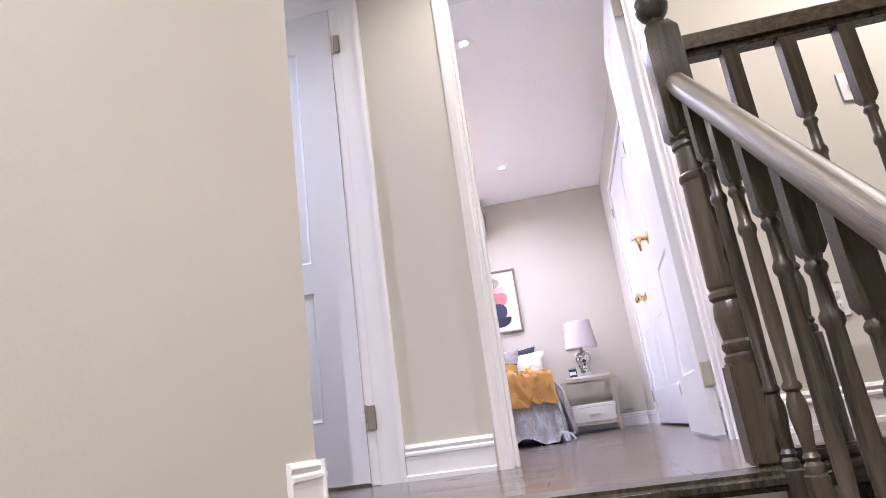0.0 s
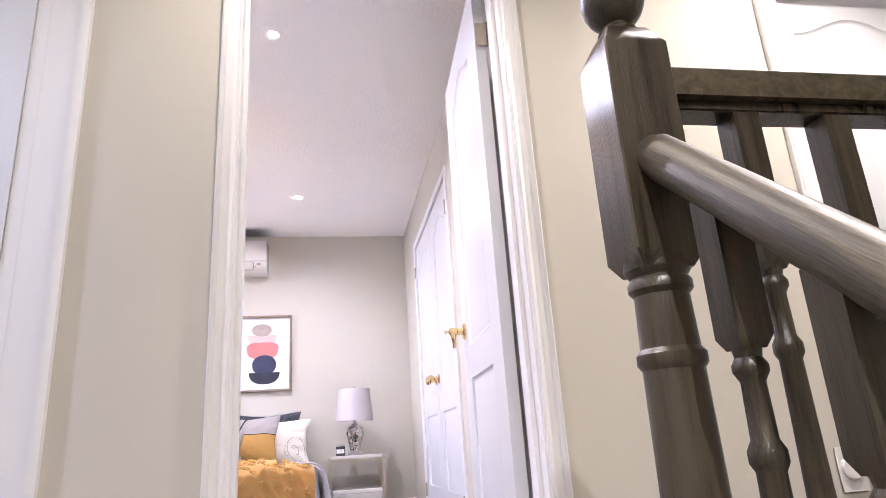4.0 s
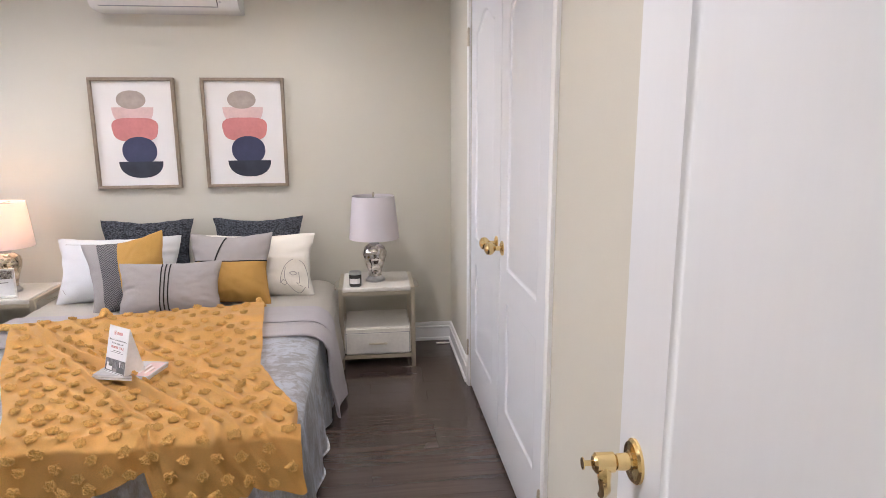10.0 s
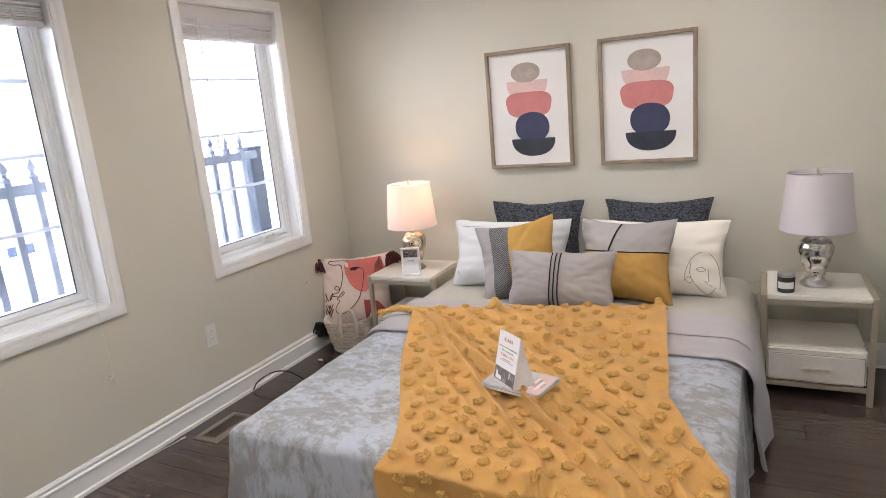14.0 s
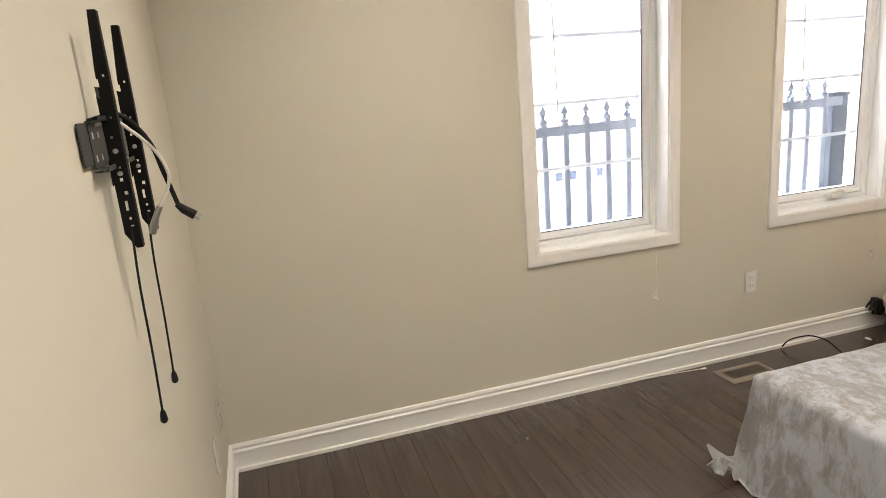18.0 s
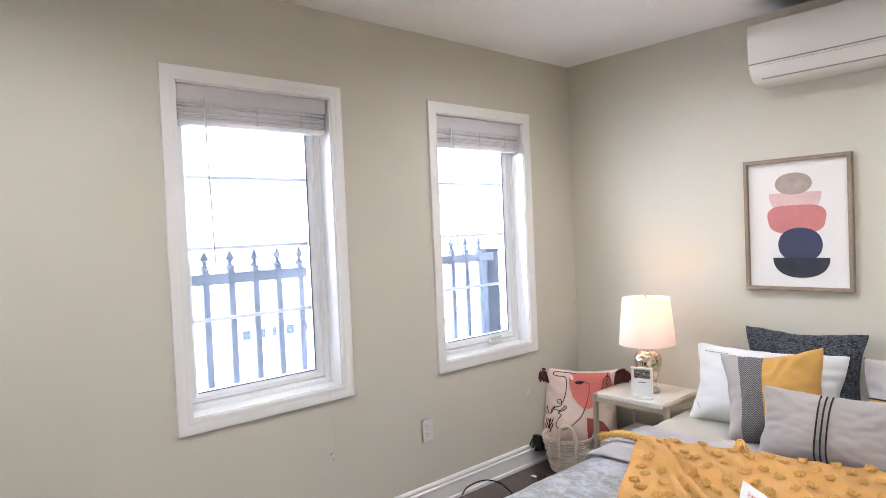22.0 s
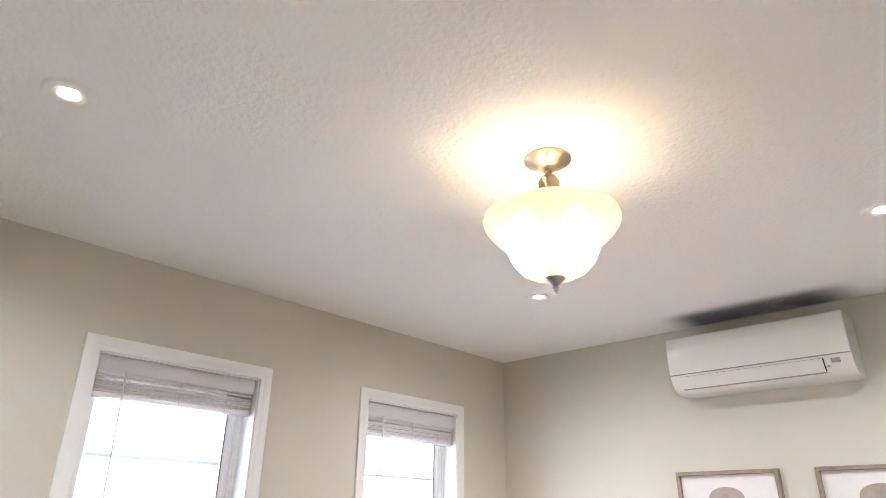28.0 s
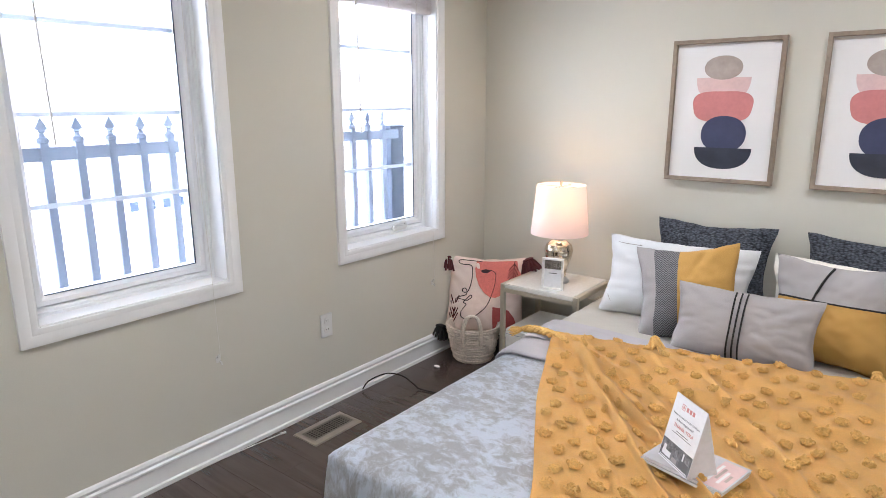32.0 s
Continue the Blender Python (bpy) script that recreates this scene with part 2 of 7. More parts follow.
def velvet_material(name, dark, light):
    """Crushed velvet: patches of nap laid this way and that."""
    m = bpy.data.materials.new(name)
    m.use_nodes = True
    nt = m.node_tree
    n, link = nt.nodes, nt.links.new
    p = n["Principled BSDF"]
    co = n.new("ShaderNodeTexCoord")
    big, small, wide = (n.new("ShaderNodeTexNoise") for _ in range(3))
    brush = n.new("ShaderNodeMapping")
    brush.inputs["Rotation"].default_value = (0.0, 0.0, 0.5)
    brush.inputs["Scale"].default_value = (1.0, 1.25, 0.42)
    link(co.outputs["Object"], brush.inputs["Vector"])
    for t, s, d, w in ((big, 24.0, 12, 0.45), (small, 110.0, 6, 0.4), (wide, 5.0, 6, 0.6)):
        t.inputs["Scale"].default_value, t.inputs["Detail"].default_value, t.inputs["Distortion"].default_value = s, d, w
        link(brush.outputs[0], t.inputs["Vector"])
    share = n.new("ShaderNodeMath")
    share.operation, share.inputs[1].default_value = "MULTIPLY_ADD", 0.66
    half = n.new("ShaderNodeMath")
    half.operation, half.inputs[1].default_value = "MULTIPLY", 0.34
    link(wide.outputs["Fac"], half.inputs[0])
    link(big.outputs["Fac"], share.inputs[0])
    link(half.outputs[0], share.inputs[2])
    ramp = n.new("ShaderNodeValToRGB")
    ramp.color_ramp.elements[0].position, ramp.color_ramp.elements[1].position = 0.445, 0.555
    ramp.color_ramp.elements[0].color, ramp.color_ramp.elements[1].color = (*dark, 1), (*light, 1)
    link(share.outputs[0], ramp.inputs[0])
    link(ramp.outputs[0], p.inputs["Base Color"])
    big.inputs["Roughness"].default_value = 0.70
    p.inputs["Roughness"].default_value = 0.5
    p.inputs["Sheen Weight"].default_value = 0.6
    p.inputs["Sheen Roughness"].default_value = 0.35
    add = n.new("ShaderNodeMath")
    add.operation, add.inputs[1].default_value = "MULTIPLY_ADD", 0.3
    link(small.outputs["Fac"], add.inputs[0])
    link(big.outputs["Fac"], add.inputs[2])
    bp = n.new("ShaderNodeBump")
    bp.inputs["Strength"].default_value, bp.inputs["Distance"].default_value = 0.7, 0.012
    link(add.outputs[0], bp.inputs["Height"])
    link(bp.outputs[0], p.inputs["Normal"])
    return m


def ceiling_material():
    """White stipple, with the shade over the air conditioner painted into its colour."""
    m = bpy.data.materials.new("stippled_ceiling_paint")
    m.use_nodes = True
    nt = m.node_tree
    n, link = nt.nodes, nt.links.new
    p = n["Principled BSDF"]
    p.inputs["Roughness"].default_value = 0.85
    geo = n.new("ShaderNodeNewGeometry")
    sep = n.new("ShaderNodeSeparateXYZ")
    link(geo.outputs["Position"], sep.inputs[0])

    def span(sock, a, b, c, d):
        up, down = n.new("ShaderNodeMapRange"), n.new("ShaderNodeMapRange")
        up.interpolation_type = down.interpolation_type = "SMOOTHSTEP"
        up.inputs["From Min"].default_value, up.inputs["From Max"].default_value = a, b
        down.inputs["From Min"].default_value, down.inputs["From Max"].default_value = c, d
        down.inputs["To Min"].default_value, down.inputs["To Max"].default_value = 1, 0
        link(sock, up.inputs["Value"])
        link(sock, down.inputs["Value"])
        k = n.new("ShaderNodeMath")
        k.operation = "MULTIPLY"
        link(up.outputs[0], k.inputs[0])
        link(down.outputs[0], k.inputs[1])
        return k.outputs[0]

    # mask for the painted shade between air conditioner and ceiling
    ac_shade = n.new("ShaderNodeMath")
    ac_shade.operation = "MULTIPLY"
    link(span(sep.outputs[0], -0.92, -0.72, -0.2, 0.02), ac_shade.inputs[0])
    link(span(sep.outputs[1], 6.08, 6.22, 6.36, 6.42), ac_shade.inputs[1])
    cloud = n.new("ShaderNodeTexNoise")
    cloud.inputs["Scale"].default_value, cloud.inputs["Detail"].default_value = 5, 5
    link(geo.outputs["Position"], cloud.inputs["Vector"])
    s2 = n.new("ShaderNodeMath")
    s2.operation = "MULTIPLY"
    link(ac_shade.outputs[0], s2.inputs[0])
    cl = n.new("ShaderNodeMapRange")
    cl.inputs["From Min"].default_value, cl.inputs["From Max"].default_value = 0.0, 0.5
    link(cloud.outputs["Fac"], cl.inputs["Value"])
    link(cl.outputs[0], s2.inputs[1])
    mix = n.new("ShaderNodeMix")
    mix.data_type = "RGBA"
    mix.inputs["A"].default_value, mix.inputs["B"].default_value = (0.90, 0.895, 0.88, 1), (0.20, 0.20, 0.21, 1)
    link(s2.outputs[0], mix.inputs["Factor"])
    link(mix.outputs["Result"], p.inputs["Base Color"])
    vor, fine = n.new("ShaderNodeTexVoronoi"), n.new("ShaderNodeTexNoise")
    vor.inputs["Scale"].default_value, fine.inputs["Scale"].default_value = 55, 130
    link(geo.outputs["Position"], vor.inputs["Vector"])
    link(geo.outputs["Position"], fine.inputs["Vector"])
    add = n.new("ShaderNodeMath")
    add.operation = "ADD"
    link(vor.outputs["Distance"], add.inputs[0])
    link(fine.outputs["Fac"], add.inputs[1])
    bp = n.new("ShaderNodeBump")
    bp.inputs["Strength"].default_value, bp.inputs["Distance"].default_value = 0.38, 0.006
    link(add.outputs[0], bp.inputs["Height"])
    link(bp.outputs[0], p.inputs["Normal"])
    return m


def curl_material(name, color):
    """Looped yarn: small round curls."""
    m = material(name, color, 0.98, vary=0.10, fine=160, bump=0.0, fine_vary=0.16, rand=0.08)
    n, link = m.node_tree.nodes, m.node_tree.links.new
    co, cells = n.new("ShaderNodeTexCoord"), n.new("ShaderNodeTexVoronoi")
    cells.inputs["Scale"].default_value = 190
    link(co.outputs["Object"], cells.inputs["Vector"])
    bp = n.new("ShaderNodeBump")
    bp.invert = True
    bp.inputs["Strength"].default_value, bp.inputs["Distance"].default_value = 0.9, 0.004
    link(cells.outputs["Distance"], bp.inputs["Height"])
    link(bp.outputs[0], n["Principled BSDF"].inputs["Normal"])
    return m


def weave_material(name, dark, light):
    """Thick yarn in short nubs, laid in rows."""
    m = material(name, dark, 0.95, vary=0.08, fine=300, bump=0.0, fine_vary=0.10)
    n, link = m.node_tree.nodes, m.node_tree.links.new
    co, mapping, cells = n.new("ShaderNodeTexCoord"), n.new("ShaderNodeMapping"), n.new("ShaderNodeTexVoronoi")
    mapping.inputs["Scale"].default_value = (70, 70, 150)
    cells.inputs["Scale"].default_value = 1.0
    cells.inputs["Randomness"].default_value = 0.75
    link(co.outputs["Object"], mapping.inputs["Vector"])
    link(mapping.outputs[0], cells.inputs["Vector"])
    ramp = n.new("ShaderNodeValToRGB")
    ramp.color_ramp.elements[0].position, ramp.color_ramp.elements[0].color = 0.15, (*light, 1)
    ramp.color_ramp.elements[1].position, ramp.color_ramp.elements[1].color = 0.75, (*dark, 1)
    link(cells.outputs["Distance"], ramp.inputs[0])
    link(ramp.outputs[0], n["Principled BSDF"].inputs["Base Color"])
    bp = n.new("ShaderNodeBump")
    bp.invert = True
    bp.inputs["Strength"].default_value, bp.inputs["Distance"].default_value = 1.0, 0.006
    link(cells.outputs["Distance"], bp.inputs["Height"])
    link(bp.outputs[0], n["Principled BSDF"].inputs["Normal"])
    return m


def herringbone_material(name, dark, light, rise=0.010, width=0.014):
    """Two yarns in slanting ribs that turn back every few centimetres."""
    m = material(name, dark, 0.92, vary=0.08, fine=300, bump=0.0, fine_vary=0.10)
    n, link = m.node_tree.nodes, m.node_tree.links.new
    co, axes = n.new("ShaderNodeTexCoord"), n.new("ShaderNodeSeparateXYZ")
    link(co.outputs["Object"], axes.inputs[0])
    chain = axes.outputs["X"]
    for operation, value in (("PINGPONG", width), ("ADD", None), ("MULTIPLY", 1.0 / rise), ("FRACT", None)):
        step = n.new("ShaderNodeMath")
        step.operation = operation
        link(chain, step.inputs[0])
        if value is not None:
            step.inputs[1].default_value = value
        elif operation == "ADD":
            link(axes.outputs["Z"], step.inputs[1])
        chain = step.outputs[0]
    ramp = n.new("ShaderNodeValToRGB")
    ramp.color_ramp.elements[0].position, ramp.color_ramp.elements[0].color = 0.42, (*dark, 1)
    ramp.color_ramp.elements[1].position, ramp.color_ramp.elements[1].color = 0.58, (*light, 1)
    link(chain, ramp.inputs[0])
    link(ramp.outputs[0], n["Principled BSDF"].inputs["Base Color"])
    return m


def thin_vinyl(name, color, share=0.10):
    """Thin white plastic that lets some daylight through."""
    m = material(name, color, 0.35, vary=0.012, bump=0.0, fine_vary=0.004)
    n, link = m.node_tree.nodes, m.node_tree.links.new
    out = n["Material Output"]
    first = out.inputs[0].links[0].from_socket
    through_it, mix = n.new("ShaderNodeBsdfTranslucent"), n.new("ShaderNodeMixShader")
    through_it.inputs["Color"].default_value = (*color, 1)
    mix.inputs[0].default_value = share
    link(first, mix.inputs[1])
    link(through_it.outputs[0], mix.inputs[2])
    link(mix.outputs[0], out.inputs[0])
    return m


WALL = material("wall_paint", (0.605, 0.579, 0.500), 0.82, spec=0.22, vary=0.025, big=1.2, fine=220, bump=0.05, fine_vary=0.015)
CEILING = ceiling_material()
TRIM = material("trim_white_paint", (0.81, 0.805, 0.795), 0.34, vary=0.015, big=2, fine=90, bump=0.0, fine_vary=0.006)
DOOR = material("door_white_paint", (0.695, 0.705, 0.725), 0.36, vary=0.02, big=2, fine=60, bump=0.03, fine_vary=0.008, stretch=(1, 1, 0.08))
PLANK = plank_material("dark_floor_board", (0.044, 0.029, 0.025), (0.078, 0.054, 0.046), rough=0.22, pore=0.08, relief=0.03)
PLANK.node_tree.nodes["Principled BSDF"].inputs["Coat Weight"].default_value = 0.4
PLANK.node_tree.nodes["Principled BSDF"].inputs["Coat Roughness"].default_value = 0.12
STAIR_WOOD = plank_material("dark_stair_wood", (0.010, 0.008, 0.005), (0.066, 0.054, 0.035), along=(26.0, 26.0, 1.4), rough=0.26, span=(0.42, 0.70), relief=0.25)
RAIL_WOOD = plank_material("dark_rail_wood", (0.026, 0.020, 0.011), (0.122, 0.101, 0.058), along=(22.0, 1.2, 22.0), rough=0.42, span=(0.40, 0.74), relief=0.22)
RAIL_WOOD.node_tree.nodes["Principled BSDF"].inputs["Specular IOR Level"].default_value = 0.42
GAP = material("dark_gap", (0.03, 0.028, 0.025), 0.9)
BRASS = material("polished_brass", (0.80, 0.60, 0.28), 0.16, 1.0, vary=0.06, fine=30, bump=0.02)
NICKEL = material("brushed_nickel", (0.52, 0.47, 0.38), 0.34, 1.0, vary=0.05, fine=120, bump=0.05)
ANTIQUE = material("antique_nickel", (0.47, 0.39, 0.28), 0.30, 1.0, vary=0.10, fine=60, bump=0.04)
CHAMPAGNE = material("champagne_metal", (0.60, 0.54, 0.43), 0.36, 0.75, vary=0.05, fine=120, bump=0.04)
CHAMPAGNE_PALE = material("pale_silver_leaf", (0.80, 0.79, 0.77), 0.30, 0.35, vary=0.15, big=40)
STEEL = material("dull_steel", (0.45, 0.45, 0.45), 0.4, 0.9)
BLACK_METAL = material("black_painted_steel", (0.006, 0.006, 0.006), 0.7, 0.0, vary=0.15, spec=0.2)
PLATE_STEEL = material("dark_plate_steel", (0.040, 0.045, 0.045), 0.45, 0.1, vary=0.15)
PLASTIC = material("white_plastic", (0.76, 0.75, 0.72), 0.22, vary=0.006, bump=0.0, fine_vary=0.002)
RING_WHITE = material("white_ring_paint", (0.90, 0.89, 0.87), 0.5, vary=0.01, bump=0.0, fine_vary=0.002)
PLASTIC_GREY = material("grey_plastic", (0.30, 0.31, 0.32), 0.4, bump=0.0)
VINYL = material("white_vinyl", (0.80, 0.81, 0.82), 0.32, vary=0.012, bump=0.0, fine_vary=0.005)
BLIND = thin_vinyl("white_faux_wood", (0.84, 0.82, 0.82), 0.42)
CORD = material("white_cord", (0.72, 0.70, 0.66), 0.8)
BLACK_RUBBER = material("black_rubber", (0.012, 0.012, 0.012), 0.6, spec=0.2)
SEAL_GREY = material("slate_window_seal", (0.055, 0.075, 0.110), 0.6, bump=0.0)
WHITE_LINEN = material("white_linen", (0.635, 0.640, 0.645), 0.85, vary=0.03, fine=300, bump=0.3, sheen=0.2)
CREAM_LINEN = material("cream_linen", (0.78, 0.74, 0.66), 0.85, vary=0.03, fine=300, bump=0.3, sheen=0.2)
GREY_SHEET = material("lilac_grey_sheet", (0.73, 0.69, 0.695), 0.8, vary=0.06, fine=260, bump=0.3, sheen=0.3)
# the translucent share brightens the bars in place of bloom from the window
BAR_GREY = thin_vinyl("white_vinyl_bar", (0.70, 0.75, 0.82), 0.30)
VELVET = velvet_material("crushed_grey_velvet", (0.54, 0.525, 0.52), (0.84, 0.87, 0.935))
MUSTARD = material("mustard_knit", (0.86, 0.53, 0.165), 0.95, vary=0.06, big=4, fine=420, bump=0.35, fine_vary=0.10, sheen=0.2)
MUSTARD_TUFT = curl_material("mustard_tuft", (0.765, 0.46, 0.135))
MUSTARD_CLOTH = material("mustard_cloth", (0.47, 0.27, 0.066), 0.9, vary=0.05, fine=400, bump=0.4, fine_vary=0.08)
PALE_GREY_CLOTH = material("pale_grey_cloth", (0.345, 0.32, 0.312), 0.9, vary=0.04, fine=420, bump=0.4, fine_vary=0.07)
MID_GREY_CLOTH = material("mid_grey_cloth", (0.115, 0.112, 0.115), 0.9, vary=0.06, fine=420, bump=0.4, fine_vary=0.10)
HERRINGBONE = herringbone_material("grey_herringbone", (0.050, 0.049, 0.052), (0.215, 0.210, 0.215))
NAVY_CLOTH = weave_material("slate_weave", (0.018, 0.021, 0.028), (0.115, 0.125, 0.150))
BLACK_CLOTH = material("black_braid", (0.012, 0.011, 0.011), 0.9)
PINK_CLOTH = material("blush_cloth", (0.78, 0.64, 0.57), 0.9, vary=0.05, fine=300, bump=0.3)
DEEP_CORAL = material("deep_coral_cloth", (0.40, 0.085, 0.080), 0.9, vary=0.10, fine=120, bump=0.3, fine_vary=0.12)
CORAL_CLOTH = material("coral_cloth", (0.62, 0.175, 0.145), 0.9, vary=0.10, fine=120, bump=0.3, fine_vary=0.12)
WINE_CLOTH = material("wine_yarn", (0.075, 0.014, 0.018), 0.95, fine=160, bump=0.8)
LINE_THREAD = material("grey_thread", (0.33, 0.31, 0.29), 0.9)
DARK_THREAD = material("dark_thread", (0.035, 0.02, 0.025), 0.9)
LACQUER = material("white_lacquer", (0.74, 0.71, 0.65), 0.16, vary=0.02, bump=0.0)
FRAME_WOOD = material("taupe_frame_wood", (0.27, 0.21, 0.155), 0.55, vary=0.18, big=8, fine=60, stretch=(1, 1, 1), bump=0.2, fine_vary=0.12)
PAPER = material("art_paper", (0.74, 0.72, 0.70), 0.7, vary=0.01, bump=0.0, fine_vary=0.005)
ART_TAUPE = material("art_taupe", (0.37, 0.31, 0.27), 0.75, vary=0.15, big=14)
ART_PINK = material("art_pale_pink", (0.66, 0.47, 0.45), 0.75, vary=0.06, big=10)
ART_CORAL = material("art_coral", (0.53, 0.20, 0.19), 0.75, vary=0.10, big=10)
ART_NAVY = material("art_navy", (0.045, 0.05, 0.105), 0.75, vary=0.10, big=12)
ART_INK = material("art_ink", (0.032, 0.036, 0.055), 0.75, vary=0.20, big=12)
SHADE_OFF = shade_material("white_drum_shade", (0.76, 0.72, 0.75), (0.8, 0.75, 0.75), 0.25)
SHADE_ON = shade_material("lit_drum_shade", (0.80, 0.74, 0.76), (1.0, 0.93, 0.92), 0.45)
ALABASTER = frosted_material()
BULB = emitter("lit_bulb", (1.0, 0.88, 0.68), 1.8)
LAMP_BULB = emitter("lit_lamp_bulb", (1.0, 0.80, 0.55), 1.0)
SPOT_GLOW = emitter("lit_spot_lens", (1.0, 0.88, 0.68), 4.5)
BACKDROP = emitter("bright_overcast", (0.87, 0.935, 1.0), 0.36)
MERCURY = material("mercury_glass", (0.62, 0.60, 0.57), 0.13, 1.0, vary=0.45, big=22, fine=70, bump=0.15, fine_vary=0.25)
# MERCURY again, with the lit lamp's warm light put into its colour
MERCURY_LIT = material("lamp_warmed_mercury_glass", (0.70, 0.62, 0.50), 0.13, 1.0, vary=0.40, big=22, fine=70, bump=0.15, fine_vary=0.25)
GLASS = glass_material("window_glass")
JAR_GLASS = material("smoked_jar_glass", (0.05, 0.048, 0.045), 0.08, vary=0.1, bump=0.0)
WICKER = material("pale_seagrass", (0.64, 0.56, 0.475), 0.85, vary=0.15, big=12, fine=120, bump=0.7, fine_vary=0.2, rand=0.1)
# black iron in pale blue-grey: the glare round it is put into the colour
FENCE = material("glare_paled_fence_iron", (0.20, 0.24, 0.33), 0.5, vary=0.1)
POST_IRON = material("dark_post_iron", (0.070, 0.088, 0.125), 0.6, vary=0.12, spec=0.2)
TWIG_BARK = material("frosted_bark", (0.30, 0.31, 0.34), 0.9, vary=0.2, big=6, fine=60, bump=0.5)
SNOW = material("snow", (0.86, 0.87, 0.90), 0.8, vary=0.03, big=0.4, fine=20, bump=0.2)
SIDING = material("pale_siding", (0.70, 0.69, 0.68), 0.7, vary=0.04)
PALE_PANE = material("curtained_far_glass", (0.34, 0.40, 0.48), 0.5, bump=0.0)
FAR_GLASS = material("far_window_glass", (0.030, 0.045, 0.080), 0.5, bump=0.0, spec=0.2)
ROOF = material("snowy_roof", (0.62, 0.63, 0.66), 0.85, vary=0.15, big=1.0)
CARD = material("white_card", (0.80, 0.80, 0.82), 0.55, vary=0.01, bump=0.0)
MAGAZINE = material("grey_magazine_cover", (0.50, 0.49, 0.50), 0.35, vary=0.08, big=14, bump=0.0)
INK = material("grey_ink", (0.12, 0.12, 0.13), 0.7, bump=0.0)
RED_INK = material("red_ink", (0.50, 0.12, 0.10), 0.7, bump=0.0)
PALE_RED = material("pale_red_ink", (0.62, 0.26, 0.25), 0.7, bump=0.0)
PHOTO = material("grey_photo", (0.16, 0.16, 0.17), 0.4, vary=0.6, big=40, fine=160, fine_vary=0.4, bump=0.0)
VENT_RIM = material("taupe_vent_paint", (0.29, 0.25, 0.205), 0.45, 0.2)
VENT_METAL = material("taupe_vent_metal", (0.17, 0.145, 0.12), 0.45, 0.3)


# ---- geometry helpers ----
def finish(name, bm, mat, sharp=35.0):
    me = bpy.data.meshes.new(name)
    bmesh.ops.recalc_face_normals(bm, faces=bm.faces)
    bm.to_mesh(me)
    bm.free()
    for one in mat if isinstance(mat, (list, tuple)) else (mat,):
        me.materials.append(one)
    me.polygons.foreach_set("use_smooth", [True] * len(me.polygons))
    me.set_sharp_from_angle(angle=radians(sharp))
    me.update()
    return me


def part(name, bm, mat, parent, label="", sharp=35.0):
    ob = new(name, finish(name, bm, mat, sharp))
    ob.parent = parent
    return tagged(ob, label)


def thing(name, label, category, at=(0, 0, 0), turn=0.0, group="", kind=""):
    ob = new(name)
    ob.empty_display_size = 0.1
    ob.matrix_world = pose(*at, 0, 0, turn)
    return tagged(ob, label, category, group, kind)


def solid(name, bm, mat, label, category="", kind="", group="", sharp=35.0):
    return tagged(new(name, finish(name, bm, mat, sharp)), label, category, group, kind)


def box(bm, x0, x1, y0, y1, z0, z1, bevel=0.0, segments=2, mat=0):
    m = Matrix.LocRotScale(((x0 + x1) / 2, (y0 + y1) / 2, (z0 + z1) / 2), None, (x1 - x0, y1 - y0, z1 - z0))
    made = bmesh.ops.create_cube(bm, size=1.0, matrix=m)
    faces = {f for v in made["verts"] for f in v.link_faces}
    if bevel:
        edges = list({e for f in faces for e in f.edges})
        out = bmesh.ops.bevel(bm, geom=edges, offset=bevel, segments=segments, affect="EDGES", clamp_overlap=True)
        faces = set(out["faces"]) | {f for f in faces if f.is_valid}
    for f in faces:
        if f.is_valid:
            f.material_index = mat
    return bm


def boxed(*args, **kw):
    return box(bmesh.new(), *args, **kw)


def lathe(profile, steps=24, bm=None, at=(0, 0, 0), caps=True):
    """A turned solid from (radius, height) pairs."""
    bm = bm or bmesh.new()
    rings = []
    for r, z in profile:
        rings.append([bm.verts.new((at[0] + r * math.cos(2 * math.pi * k / steps), at[1] + r * math.sin(2 * math.pi * k / steps), at[2] + z)) for k in range(steps)])
    for a, b in zip(rings, rings[1:]):
        for k in range(steps):
            bm.faces.new((a[k], a[(k + 1) % steps], b[(k + 1) % steps], b[k]))
    if caps:
        bm.faces.new(rings[0])
        bm.faces.new(rings[-1])
    return bm


def tube(points, radius, bm=None, sides=8, caps=True):
    """A round bar along a line of points; radius may be a list."""
    bm = bm or bmesh.new()
    pts = [Vector(p) for p in points]
    radii = radius if isinstance(radius, (list, tuple)) else [radius] * len(pts)
    rings = []
    side = None
    for k, p in enumerate(pts):
        way = (pts[min(k + 1, len(pts) - 1)] - pts[max(k - 1, 0)]).normalized()
        if side is None:
            side = way.orthogonal().normalized()
        side = (side - way * side.dot(way)).normalized()
        other = way.cross(side)
        rings.append([bm.verts.new(p + radii[k] * (side * math.cos(2 * math.pi * s / sides) + other * math.sin(2 * math.pi * s / sides))) for s in range(sides)])
    for a, b in zip(rings, rings[1:]):
        for s in range(sides):
            bm.faces.new((a[s], a[(s + 1) % sides], b[(s + 1) % sides], b[s]))
    if caps:
        bm.faces.new(rings[0])
        bm.faces.new(rings[-1])
    return bm


